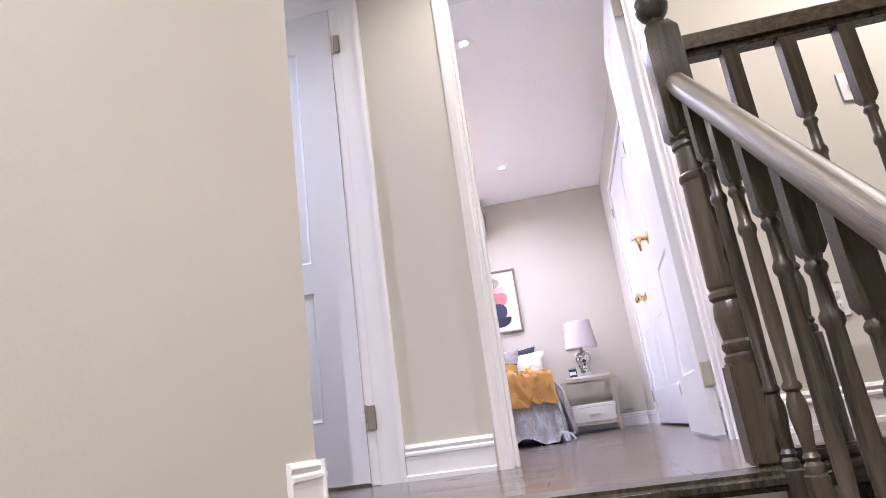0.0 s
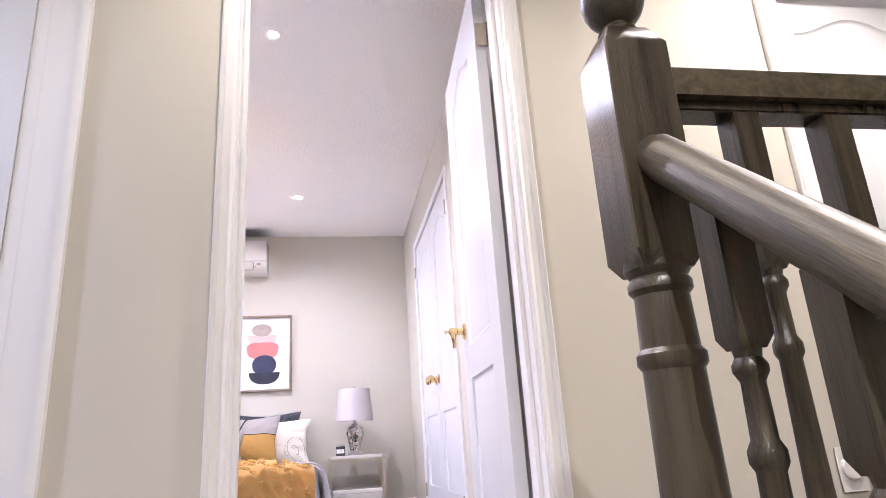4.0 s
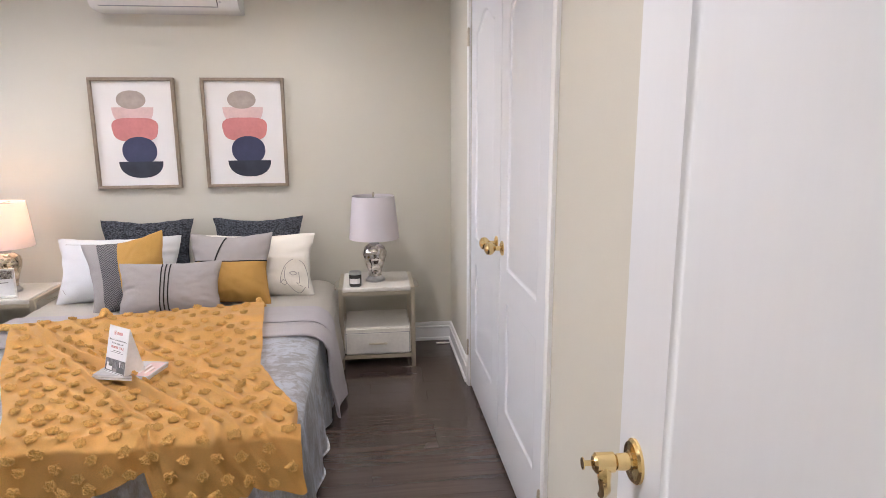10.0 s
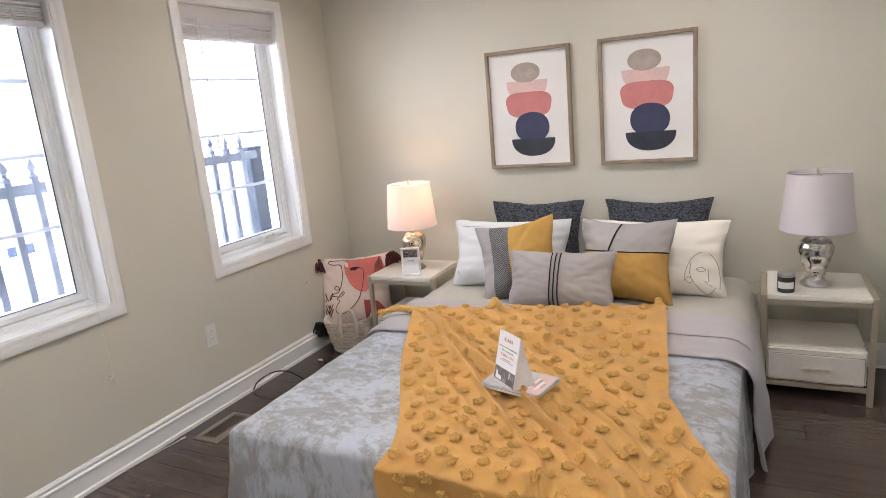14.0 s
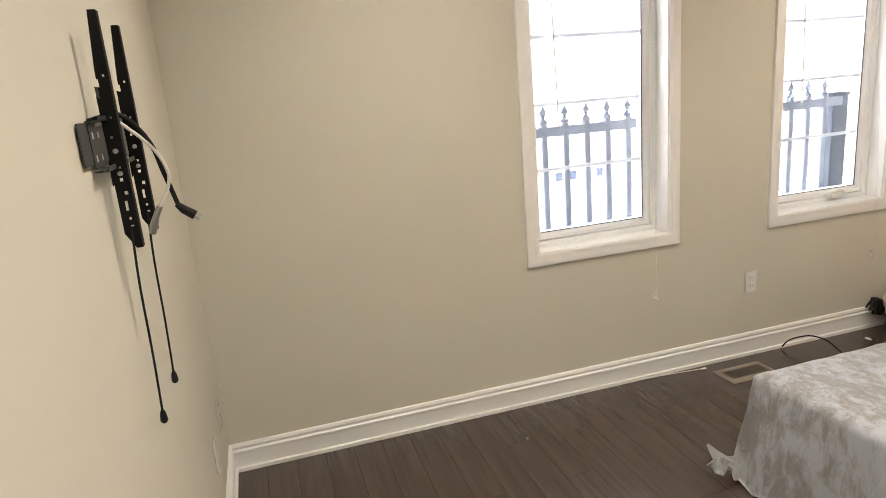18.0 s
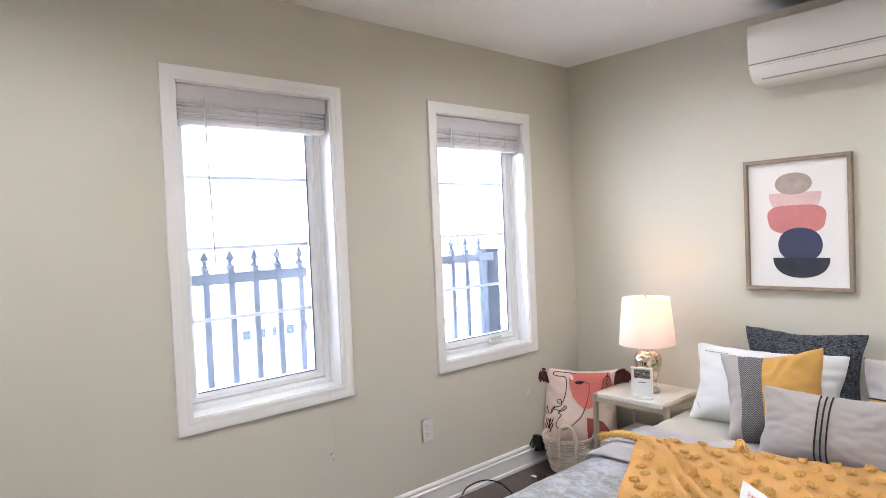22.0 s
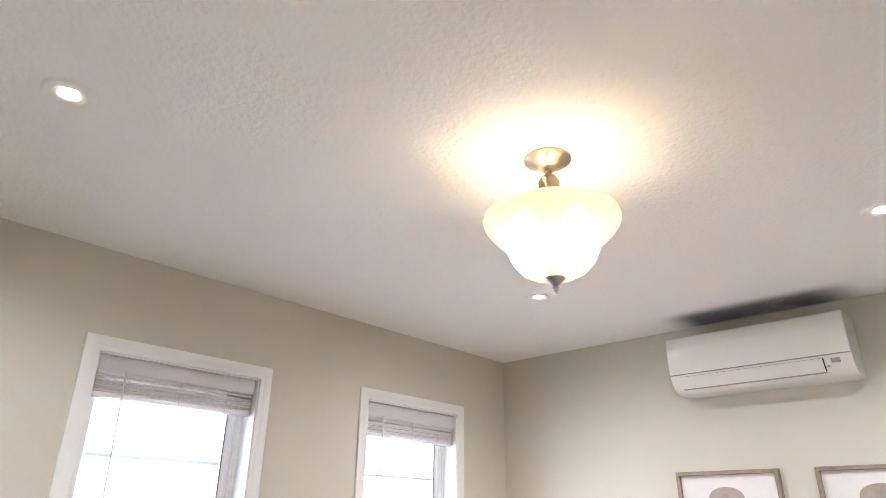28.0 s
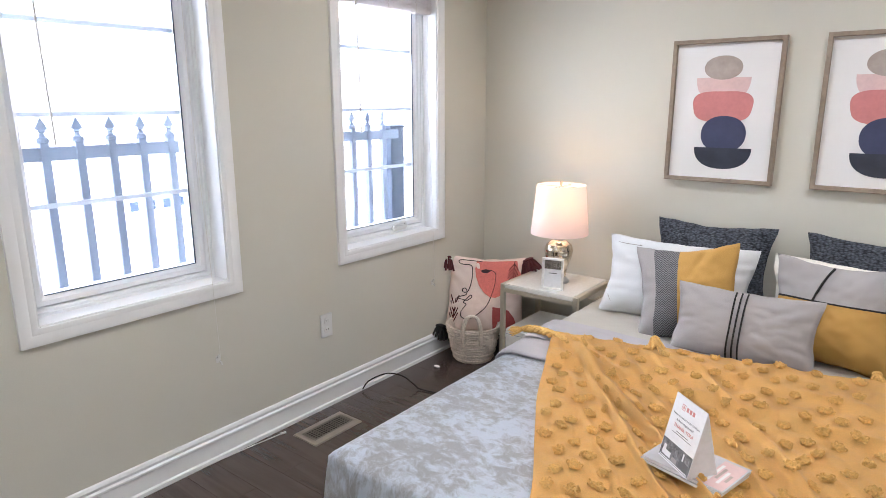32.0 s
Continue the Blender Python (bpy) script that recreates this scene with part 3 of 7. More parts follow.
def curve_points(ctrl, steps=8):
    """A smooth line through the given points."""
    pts = [Vector(p) for p in ctrl]
    out = []
    for k in range(len(pts) - 1):
        p0, p1, p2, p3 = pts[max(k - 1, 0)], pts[k], pts[k + 1], pts[min(k + 2, len(pts) - 1)]
        for s in range(steps):
            t = s / steps
            out.append(0.5 * (2 * p1 + (p2 - p0) * t + (2 * p0 - 5 * p1 + 4 * p2 - p3) * t * t + (3 * p1 - p0 - 3 * p2 + p3) * t ** 3))
    out.append(pts[-1])
    return out


def prism(outline, a, b, axis="y", bm=None):
    """A flat outline of (u, v) pairs given thickness from a to b along an axis."""
    bm = bm or bmesh.new()

    def place(u, v, w):
        return {"x": (w, u, v), "y": (u, w, v), "z": (u, v, w)}[axis]

    lo = [bm.verts.new(place(u, v, a)) for u, v in outline]
    hi = [bm.verts.new(place(u, v, b)) for u, v in outline]
    bm.faces.new(lo)
    bm.faces.new(hi)
    for k in range(len(lo)):
        j = (k + 1) % len(lo)
        bm.faces.new((lo[k], lo[j], hi[j], hi[k]))
    return bm


def slab_with_holes(u0, u1, v0, v1, w0, w1, holes, axis):
    """A wall from u0 to u1 and v0 to v1, of thickness w0 to w1 along the axis, with openings (ua, ub, va, vb) through it."""
    us = sorted({u0, u1, *(h[0] for h in holes), *(h[1] for h in holes)})
    vs = sorted({v0, v1, *(h[2] for h in holes), *(h[3] for h in holes)})
    us, vs = [u for u in us if u0 <= u <= u1], [v for v in vs if v0 <= v <= v1]
    bm = bmesh.new()
    seen = {}

    def vert(u, v, w):
        key = (u, v, w)
        if key not in seen:
            seen[key] = bm.verts.new({"x": (w, u, v), "y": (u, w, v), "z": (u, v, w)}[axis])
        return seen[key]

    def full(i, j):
        if not (0 <= i < len(us) - 1 and 0 <= j < len(vs) - 1):
            return False
        cu, cv = (us[i] + us[i + 1]) / 2, (vs[j] + vs[j + 1]) / 2
        return not any(a < cu < b and c < cv < d for a, b, c, d in holes)

    for i in range(len(us) - 1):
        for j in range(len(vs) - 1):
            if not full(i, j):
                continue
            a, b, c, d = us[i], us[i + 1], vs[j], vs[j + 1]
            for w in (w0, w1):
                bm.faces.new([vert(a, c, w), vert(b, c, w), vert(b, d, w), vert(a, d, w)])
            for (ni, nj), (p, q) in (((i - 1, j), ((a, c), (a, d))), ((i + 1, j), ((b, c), (b, d))), ((i, j - 1), ((a, c), (b, c))), ((i, j + 1), ((a, d), (b, d)))):
                if not full(ni, nj):
                    bm.faces.new([vert(*p, w0), vert(*q, w0), vert(*q, w1), vert(*p, w1)])
    return bm


def loops(bm, rows, closed=True):
    """Skin between point rows of equal length."""
    made = [[bm.verts.new(p) for p in row] for row in rows]
    for a, b in zip(made, made[1:]):
        count = len(a)
        for k in range(count if closed else count - 1):
            j = (k + 1) % count
            bm.faces.new((a[k], a[j], b[j], b[k]))
    return made


CASING = ((0.0, 0.0), (0.0, 0.012), (0.006, 0.015), (0.020, 0.011), (0.030, 0.013), (0.050, 0.013), (0.056, 0.018), (0.066, 0.020), (0.073, 0.016), (0.073, 0.0))


FLAT_CASING = ((0.0, 0.0), (0.0, 0.010), (0.003, 0.012), (0.016, 0.012), (0.020, 0.0105), (0.026, 0.013), (0.050, 0.015), (0.056, 0.013), (0.057, 0.0))


def casing(u0, u1, v0, v1, w, out, axis, bottom, scale=1.0, profile=CASING):
    """Moulded trim round an opening; out is +1 or -1, the side to which it stands proud. With no bottom it stands on the floor."""
    bm = bmesh.new()
    rows = []
    for d, h in profile:
        d *= scale
        if bottom:
            ring = [(u0 - d, v0 - d), (u1 + d, v0 - d), (u1 + d, v1 + d), (u0 - d, v1 + d)]
        else:
            ring = [(u0 - d, v0), (u0 - d, v1 + d), (u1 + d, v1 + d), (u1 + d, v0)]
        rows.append([{"x": (w + out * h, u, v), "y": (u, w + out * h, v)}[axis] for u, v in ring])
    loops(bm, rows, closed=bottom)
    return bm


BASE = ((0.0, 0.0), (0.0, 0.0), (0.022, 0.0), (0.022, 0.016), (0.013, 0.020), (0.013, 0.082), (0.017, 0.086), (0.017, 0.094), (0.010, 0.100), (0.013, 0.112), (0.008, 0.122), (0.0, 0.125))


def baseboard(name, p, q, out):
    """Moulded skirting along the wall from p to q; out is the unit vector into the room."""
    bm = bmesh.new()
    rows = [[(x + out[0] * d, y + out[1] * d, z) for d, z in BASE[1:]] for x, y in (p, q)]
    made = loops(bm, rows, closed=True)
    for row in made:
        bm.faces.new(row)
    return solid(name, bm, TRIM, "white moulded baseboard along the wall", "baseboard", "structure")


def wave(x, y, z=0.0, s=1.0):
    return noise.noise((x * s, y * s, z * s))


# ---- the shell ----
HALL_S, HALL_N = 1.25, 2.31
DOOR_A, DOOR_B, DOOR_H = 0.236, 1.014, 2.045
solid("wall_west", slab_with_holes(2.20, 6.55, -0.3, 2.6, -2.275, ROOM_W, [(a, b, WIN_Z0, WIN_Z1) for a, b in WINDOWS], "x"), WALL, "greige painted wall with two windows", "wall", "structure")
solid("wall_north", boxed(-2.10, 1.30, 6.40, 6.55, -0.3, 2.6), WALL, "greige painted wall behind the bed", "wall", "structure")
CLOSET = (4.13, 5.60)
solid("wall_east", slab_with_holes(2.45, 6.40, -0.3, 2.6, ROOM_E, 1.29, [(CLOSET[0], CLOSET[1], -0.001, 2.06)], "x"), WALL, "greige painted wall with the closet doors", "wall", "structure")
LEFT_DOOR, RIGHT_DOOR = (-0.90, -0.272), (1.957, 2.735)
solid("wall_south", slab_with_holes(-3.2, 3.4, -2.8, 2.6, HALL_N, ROOM_S, [(DOOR_A, DOOR_B, -0.03, DOOR_H), (*RIGHT_DOOR, -0.03, 2.045)], "y"), WALL, "greige painted wall between the bedroom and the landing", "wall", "structure")
solid("wall_stair", boxed(-0.27, -0.12, -2.6, 1.43, -2.8, 2.6), WALL, "cream painted wall beside the stairs", "wall", "structure")
solid("wall_corridor", boxed(-3.2, -0.27, 1.28, 1.43, -0.3, 2.6), WALL, "cream painted wall of the corridor", "wall", "structure")
solid("wall_corridor_end", boxed(-3.35, -3.2, 1.28, 2.31, -0.3, 2.6), WALL, "cream painted wall that ends the corridor", "wall", "structure")
solid("wall_hall_east", boxed(3.40, 3.55, -2.6, 2.45, -2.8, 2.6), WALL, "cream painted wall of the landing", "wall", "structure")
solid("wall_stair_foot", boxed(-0.27, 3.55, -2.75, -2.6, -2.8, 2.6), WALL, "cream painted wall across the stairwell", "wall", "structure")
solid("wall_under_landing", boxed(-0.12, 3.40, HALL_S + 0.02, HALL_S + 0.14, -2.8, -0.04), WALL, "cream painted wall under the landing", "wall", "structure")
solid("floor_below", boxed(-0.27, 3.55, -2.75, 1.4, -2.9, -2.8), PLANK, "dark wooden floor below the stairs", "floor", "structure")
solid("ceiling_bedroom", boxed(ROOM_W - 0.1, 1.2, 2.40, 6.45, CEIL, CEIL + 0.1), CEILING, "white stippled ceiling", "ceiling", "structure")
solid("ceiling_hall", boxed(-3.3, 3.5, -2.7, 2.35, CEIL, CEIL + 0.1), CEILING, "white stippled ceiling of the landing", "ceiling", "structure")
solid("closet_lining", slab_with_holes(4.05, 5.68, -0.02, 2.2, 1.75, 1.80, [], "x"), WALL, "plain back of the closet", "wall", "structure")
for ry in (4.05, 5.66):
    solid("closet_side", boxed(1.29, 1.75, ry, ry + 0.02, 0, 2.2), WALL, "plain side of the closet", "wall", "structure")
solid("closet_top", boxed(1.29, 1.75, 4.05, 5.68, 2.2, 2.22), WALL, "plain top of the closet", "wall", "structure")

# the room behind the far landing door
for xa, xb in ((1.40, 3.38),):
    solid("room_back", boxed(xa, xb, 3.6, 3.65, -0.1, 2.5), WALL, "plain wall of the next room", "wall", "structure")
    for xs in (xa, xb):
        solid("room_side", boxed(xs, xs + 0.02, 2.45, 3.6, -0.1, 2.5), WALL, "plain wall of the next room", "wall", "structure")
    solid("room_top", boxed(xa, xb, 2.45, 3.6, 2.46, 2.5), WALL, "plain ceiling of the next room", "ceiling", "structure")
    solid("room_floor", boxed(xa, xb, 2.45, 3.6, -0.1, -0.01), PLANK, "dark floor of the next room", "floor", "structure")

# baseboards
for a, b, o in (((-2.10, 2.45), (-2.10, 6.40), (1, 0)), ((-2.10, 6.40), (1.15, 6.40), (0, -1)), ((1.15, 5.655), (1.15, 6.40), (-1, 0)), ((1.15, 2.45), (1.15, 4.075), (-1, 0)),
                ((-2.10, 2.45), (0.188, 2.45), (0, 1)), ((1.050, 2.45), (1.15, 2.45), (0, 1)),
                ((-0.138, 2.31), (0.188, 2.31), (0, -1)), ((1.050, 2.31), (1.878, 2.31), (0, -1)), ((2.814, 2.31), (3.40, 2.31), (0, -1)), ((-3.2, 2.31), (-1.02, 2.31), (0, -1)),
                ((-0.12, 1.27), (-0.12, 1.43), (1, 0)), ((-3.2, 1.43), (-0.10, 1.43), (0, 1)), ((3.40, 1.25), (3.40, 2.31), (-1, 0))):
    baseboard("baseboard", a, b, o)

# door casings and jambs
solid("door_casing_hall", casing(DOOR_A + 0.009, DOOR_B - 0.009, 0, DOOR_H - 0.009, HALL_N, -1, "y", False, 0.66), TRIM, "white moulded casing round the bedroom doorway", "door casing", "structure")
solid("door_casing_room", casing(DOOR_A + 0.009, DOOR_B + 0.012, 0, DOOR_H - 0.009, ROOM_S, 1, "y", False, 0.78), TRIM, "white moulded casing inside the bedroom doorway", "door casing", "structure")
bm = bmesh.new()
for xa, xb in ((DOOR_A - 0.004, DOOR_A + 0.014), (DOOR_B - 0.014, DOOR_B + 0.004)):
    box(bm, xa, xb, HALL_N - 0.003, ROOM_S + 0.003, 0, DOOR_H, 0.002)
box(bm, DOOR_A + 0.014, DOOR_B - 0.014, HALL_N - 0.003, ROOM_S + 0.003, DOOR_H - 0.018, DOOR_H + 0.004, 0.002)
for xa, xb in ((DOOR_A + 0.014, DOOR_A + 0.026), (DOOR_B - 0.026, DOOR_B - 0.014)):
    box(bm, xa, xb, HALL_N + 0.045, HALL_N + 0.085, 0, DOOR_H - 0.018, 0.002)
solid("door_jamb", bm, TRIM, "white door jamb with its stop", "door jamb", "structure")
for (a, b), nm in ((LEFT_DOOR, "left"), (RIGHT_DOOR, "right")):
    solid("door_casing_" + nm, casing(a - 0.03, b + 0.03, 0, 2.075, HALL_N, -1, "y", False, 1.4 if nm == "left" else 0.66), TRIM, "white moulded door casing on the landing", "door casing", "structure")
    bm = bmesh.new()
    deep = HALL_N + (0.12 if nm == "left" else 0.138)
    for xa, xb in ((a - 0.032, a + 0.003), (b - 0.003, b + 0.032)):
        box(bm, xa, xb, HALL_N - 0.012, deep, 0, 2.042, 0.002)
    box(bm, a - 0.032, b + 0.032, HALL_N - 0.012, deep, 2.042, 2.077, 0.002)
    solid("door_jamb_" + nm, bm, TRIM, "white door jamb on the landing", "door jamb", "structure")


def slim_casing(u0, u1, v1, w):
    bm = bmesh.new()
    rows = []
    for d, h in ((0.0, 0.0), (0.0, 0.010), (0.004, 0.013), (0.034, 0.016), (0.042, 0.012), (0.042, 0.0)):
        rows.append([(w - h, u0 - d, 0), (w - h, u0 - d, v1 + d), (w - h, u1 + d, v1 + d), (w - h, u1 + d, 0)])
    loops(bm, rows, closed=False)
    return bm


solid("door_casing_closet", slim_casing(CLOSET[0], CLOSET[1], 2.06, ROOM_E), TRIM, "slim white trim round the closet doors", "door casing", "structure")


# ---- doors ----
def arch(u0, u1, v1, i, rise):
    """The camel-backed top edge of a door panel, from right to left."""
    out = []
    for k in range(13):
        s = k / 12
        u = (u1 - i) + ((u0 + i) - (u1 - i)) * s
        out.append((u, v1 - i + rise * (0.5 - 0.5 * math.cos(2 * math.pi * s)) - rise))
    return out


def panel_outline(u0, u1, v0, v1, i, rise):
    pts = [(u0 + i, v0 + i), (u1 - i, v0 + i)]
    return pts + (arch(u0, u1, v1, i, rise) if rise else [(u1 - i, v1 - i), (u0 + i, v1 - i)])


PANEL_STEPS = ((0.0, 0.0), (0.003, 0.0012), (0.009, -0.0050), (0.014, -0.0065), (0.018, -0.0062), (0.052, -0.0006))


def door_face(bm, width, height, panels, face, side):
    """One face of a moulded door: a flat field with sunken, bevelled panels in it. The door lies in xz."""
    edges = []
    for line in [[(0, 0), (width, 0), (width, height), (0, height)]] + [panel_outline(*p[:4], 0.0, p[4]) for p in panels]:
        vs = [bm.verts.new((u, face, v)) for u, v in line]
        edges += [bm.edges.new((vs[k], vs[(k + 1) % len(vs)])) for k in range(len(vs))]
    bmesh.ops.triangle_fill(bm, use_beauty=True, use_dissolve=False, edges=edges)


def door_panel(u0, u1, v0, v1, rise, face, side):
    """A moulded panel: a groove round a bevelled field. The door lies in xz."""
    bm = bmesh.new()
    made = loops(bm, [[(u, face + side * h, v) for u, v in panel_outline(u0, u1, v0, v1, i, rise)] for i, h in PANEL_STEPS])
    bm.faces.new(made[-1])
    return bm


def hinge(parent, x, y, z, turn=0.0):
    h = new("hinge")
    h.parent = parent
    h.matrix_basis = pose(x, y, z, 0, 0, turn)
    part("knuckle", lathe([(0.0055, -0.045), (0.0055, -0.016), (0.0048, -0.015), (0.0055, -0.014), (0.0055, 0.014), (0.0048, 0.015), (0.0055, 0.016), (0.0055, 0.045), (0.003, 0.049)], 12), NICKEL, h)
    bm = boxed(-0.036, -0.004, -0.002, 0.001, -0.044, 0.044, 0.0015)
    part("leaf", bm, NICKEL, h)
    for sx, sz in ((-0.026, 0.03), (-0.016, 0.0), (-0.026, -0.03)):
        part("screw", lathe([(0.0035, 0.0), (0.0025, 0.0012)], 8, at=(0, 0, 0)), STEEL, h).matrix_basis = pose(sx, -0.002, sz, 90, 0, 0)
    return h


def leaf(root, width, height, stile=0.115, rise=0.07, thick=0.035, both=True, upper=0.865, lower=(0.24, 0.753)):
    """A two-panel door leaf from x = 0 to width, its front at y = 0 and its back at y = thick."""
    panels = ((stile, width - stile, upper, height - 0.12, rise), (stile, width - stile, lower[0], lower[1], 0.0))
    faces = ((0.0, -1), (thick, 1)) if both else ((0.0, -1),)
    bm = boxed(0.0005, width - 0.0005, 0.0085, thick - 0.0085 if both else thick, 0.0005, height - 0.0005)
    for face, side in faces:
        door_face(bm, width, height, panels, face, side)
        back = 0.010 if side < 0 else thick - 0.010
        loops(bm, [[(0, w, 0), (width, w, 0), (width, w, height), (0, w, height)] for w in (face, back)])
    body = part("leaf", bm, DOOR, root)
    for face, side in faces:
        for name, p in zip(("upper_panel", "lower_panel"), panels):
            part(name, door_panel(*p, face, side), DOOR, root)
    return body


def lever(root, x, z, face, side):
    """A worn brass lever handle that droops on its rose, with a key in it."""
    h = new("door_handle")
    h.parent = root
    h.matrix_basis = pose(x, face, z, 90 * side, 0, 0)
    tagged(h, "loose brass lever handle that hangs down")
    part("rose", lathe([(0.033, 0.0), (0.033, 0.004), (0.029, 0.008), (0.016, 0.010), (0.014, 0.012)], 28), BRASS, h)
    part("neck", lathe([(0.013, 0.010), (0.012, 0.030), (0.015, 0.034), (0.015, 0.060), (0.010, 0.064)], 20), BRASS, h)
    pts = curve_points([(0, 0, 0.046), (-0.012, -0.018 * side, 0.050), (-0.006, -0.040 * side, 0.046), (0.012, -0.058 * side, 0.044)], 6)
    part("lever", tube(pts, [0.011 - 0.004 * k / len(pts) for k in range(len(pts))], sides=10), BRASS, h)
    bm = boxed(-0.001, 0.001, -0.004, 0.004, 0.062, 0.078)
    lathe([(0.009, 0), (0.009, 0.002)], 10, bm, (0, 0, 0.078))
    part("key", bm, BRASS, h)
    return h


def knob(root, x, z, face):
    k = new("knob")
    k.parent = root
    k.matrix_basis = pose(x, face, z, 90, 0, 0)
    part("rose", lathe([(0.030, 0.0), (0.030, 0.004), (0.024, 0.008), (0.012, 0.011)], 24), BRASS, k)
    part("grip", lathe([(0.010, 0.010), (0.009, 0.030), (0.014, 0.034), (0.024, 0.044), (0.027, 0.054), (0.024, 0.065), (0.014, 0.073), (0.004, 0.075)], 24), BRASS, k)
    return tagged(k, "round polished brass knob")


door = thing("door_1", "white moulded two-panel bedroom door standing wide open", "door", (0.999, 2.486, 0.012), 87.3, kind="structure")
leaf(door, 0.722, 2.025, 0.150)
lever(door, 0.655, 0.938, 0.035, -1)
for hz in (0.219, 1.814):
    hinge(door, -0.008, -0.003, hz, -90)

closet_label = "white moulded closet door with a round brass knob, closed"
mid = (CLOSET[0] + CLOSET[1]) / 2
for ya, knob_x, hinge_x in ((CLOSET[1] - 0.003, 0.675, 0.0), (mid - 0.003, 0.055, 0.728)):
    d = thing("door_2" if hinge_x == 0 else "door_3", closet_label, "closet door", (ROOM_E + 0.002, ya, 0.018), -90, kind="structure")
    leaf(d, 0.728, 2.035, 0.138, both=False, upper=0.842, lower=(0.243, 0.714))
    knob(d, knob_x, 0.918, 0.0)
    for hz in (0.21, 1.835):
        part("hinge", lathe([(0.006, -0.042), (0.006, -0.015), (0.0048, -0.014), (0.006, -0.013), (0.006, 0.013), (0.0048, 0.014), (0.006, 0.015), (0.006, 0.042), (0.003, 0.048)], 10, at=(hinge_x + (-0.001 if hinge_x == 0 else 0.001), -0.017, hz)), NICKEL, d, "small steel hinge")

d = thing("door_4", "white moulded linen closet door on the landing, closed", "door", (LEFT_DOOR[0] + 0.004, HALL_N - 0.016, 0.012), 0, kind="structure")
leaf(d, 0.62, 2.028, 0.16, both=False, upper=0.855, lower=(0.232, 0.738))
for hz in (0.226, 1.842):
    h = hinge(d, 0.628, -0.004, hz, 180)
d = thing("door_5", "white moulded door on the landing, closed, set deep in its jamb", "door", (RIGHT_DOOR[0] + 0.006, HALL_N + 0.102, 0.012), 0.0, kind="structure")
leaf(d, 0.766, 2.022, 0.135, both=False)
knob(d, 0.706, 0.87, 0.0)


# ---- windows ----
def window(name, ya, yb, label, crank):
    w = thing(name, label, "window", (ROOM_W, (ya + yb) / 2, WIN_Z0), 0, kind="structure")
    h, half = WIN_Z1 - WIN_Z0, (yb - ya) / 2
    part("casing", casing(-half + 0.004, half - 0.004, 0.004, h - 0.004, 0.0, 1, "x", True, 1.0, FLAT_CASING), TRIM, w)
    bm = bmesh.new()
    for s in (-1, 1):
        box(bm, -0.090, 0.004, min(s * half, s * (half - 0.010)), max(s * half, s * (half - 0.010)), 0, h, 0.001)
    box(bm, -0.090, 0.004, -half + 0.010, half - 0.010, h - 0.010, h, 0.001)
    part("reveal", bm, TRIM, w)
    part("window_sill", boxed(-0.090, 0.005, -half + 0.010, half - 0.010, -0.001, 0.010, 0.002), TRIM, w)
    # fixed frame and sash, each a ring with stepped sections
    hf = half - 0.001
    bm = bmesh.new()
    rows = []
    for d, x in ((0.0, -0.170), (0.0, -0.084), (0.020, -0.084), (0.022, -0.090), (0.030, -0.092), (0.036, -0.100), (0.036, -0.170)):
        rows.append([(x, -hf + d, d), (x, hf - d, d), (x, hf - d, h - d), (x, -hf + d, h - d)])
    loops(bm, rows)
    part("window_frame", bm, VINYL, w)
    bm = bmesh.new()
    rows = []
    for d, x in ((0.038, -0.155), (0.038, -0.098), (0.042, -0.094), (0.058, -0.095), (0.064, -0.104), (0.073, -0.112), (0.073, -0.155)):
        rows.append([(x, -hf + d, d + 0.002), (x, hf - d, d + 0.002), (x, hf - d, h - d), (x, -hf + d, h - d)])
    loops(bm, rows)
    part("sash", bm, VINYL, w)
    glass = part("pane", boxed(-0.118, -0.114, -hf + 0.066, hf - 0.066, 0.066, h - 0.066), GLASS, w, "clear window pane")
    glass.visible_shadow = False
    part("seal", tube([(-0.109, hf - 0.074, 0.076), (-0.109, hf - 0.074, h - 0.076)], 0.0026), SEAL_GREY, w)
    part("seal", tube([(-0.109, -hf + 0.074, 0.0745), (-0.109, hf - 0.074, 0.0745)], 0.0022), SEAL_GREY, w)
    for gz in (1.094, 1.392, 1.686):
        part("grille_bar", boxed(-0.130, -0.122, -hf + 0.072, hf - 0.072, gz - WIN_Z0 - 0.0085, gz - WIN_Z0 + 0.0085, 0.002), BAR_GREY, w)
    if crank:
        c = new("crank")
        c.parent = w
        c.matrix_basis = pose(-0.078, half - 0.235, 0.040)
        part("crank_cover", boxed(-0.012, 0.020, -0.05, 0.05, -0.012, 0.020, 0.008, 3), PLASTIC, c)
        part("crank_handle", tube(curve_points([(0.02, 0.03, 0.02), (0.03, 0.01, 0.032), (0.028, -0.045, 0.03), (0.02, -0.062, 0.024)]), 0.007), PLASTIC, c)
    return w


window("window_1", *WINDOWS[0], "white vinyl casement window with raised blind and moulded casing", False)
window("window_2", *WINDOWS[1], "white vinyl casement window with a crank, near the corner", True)


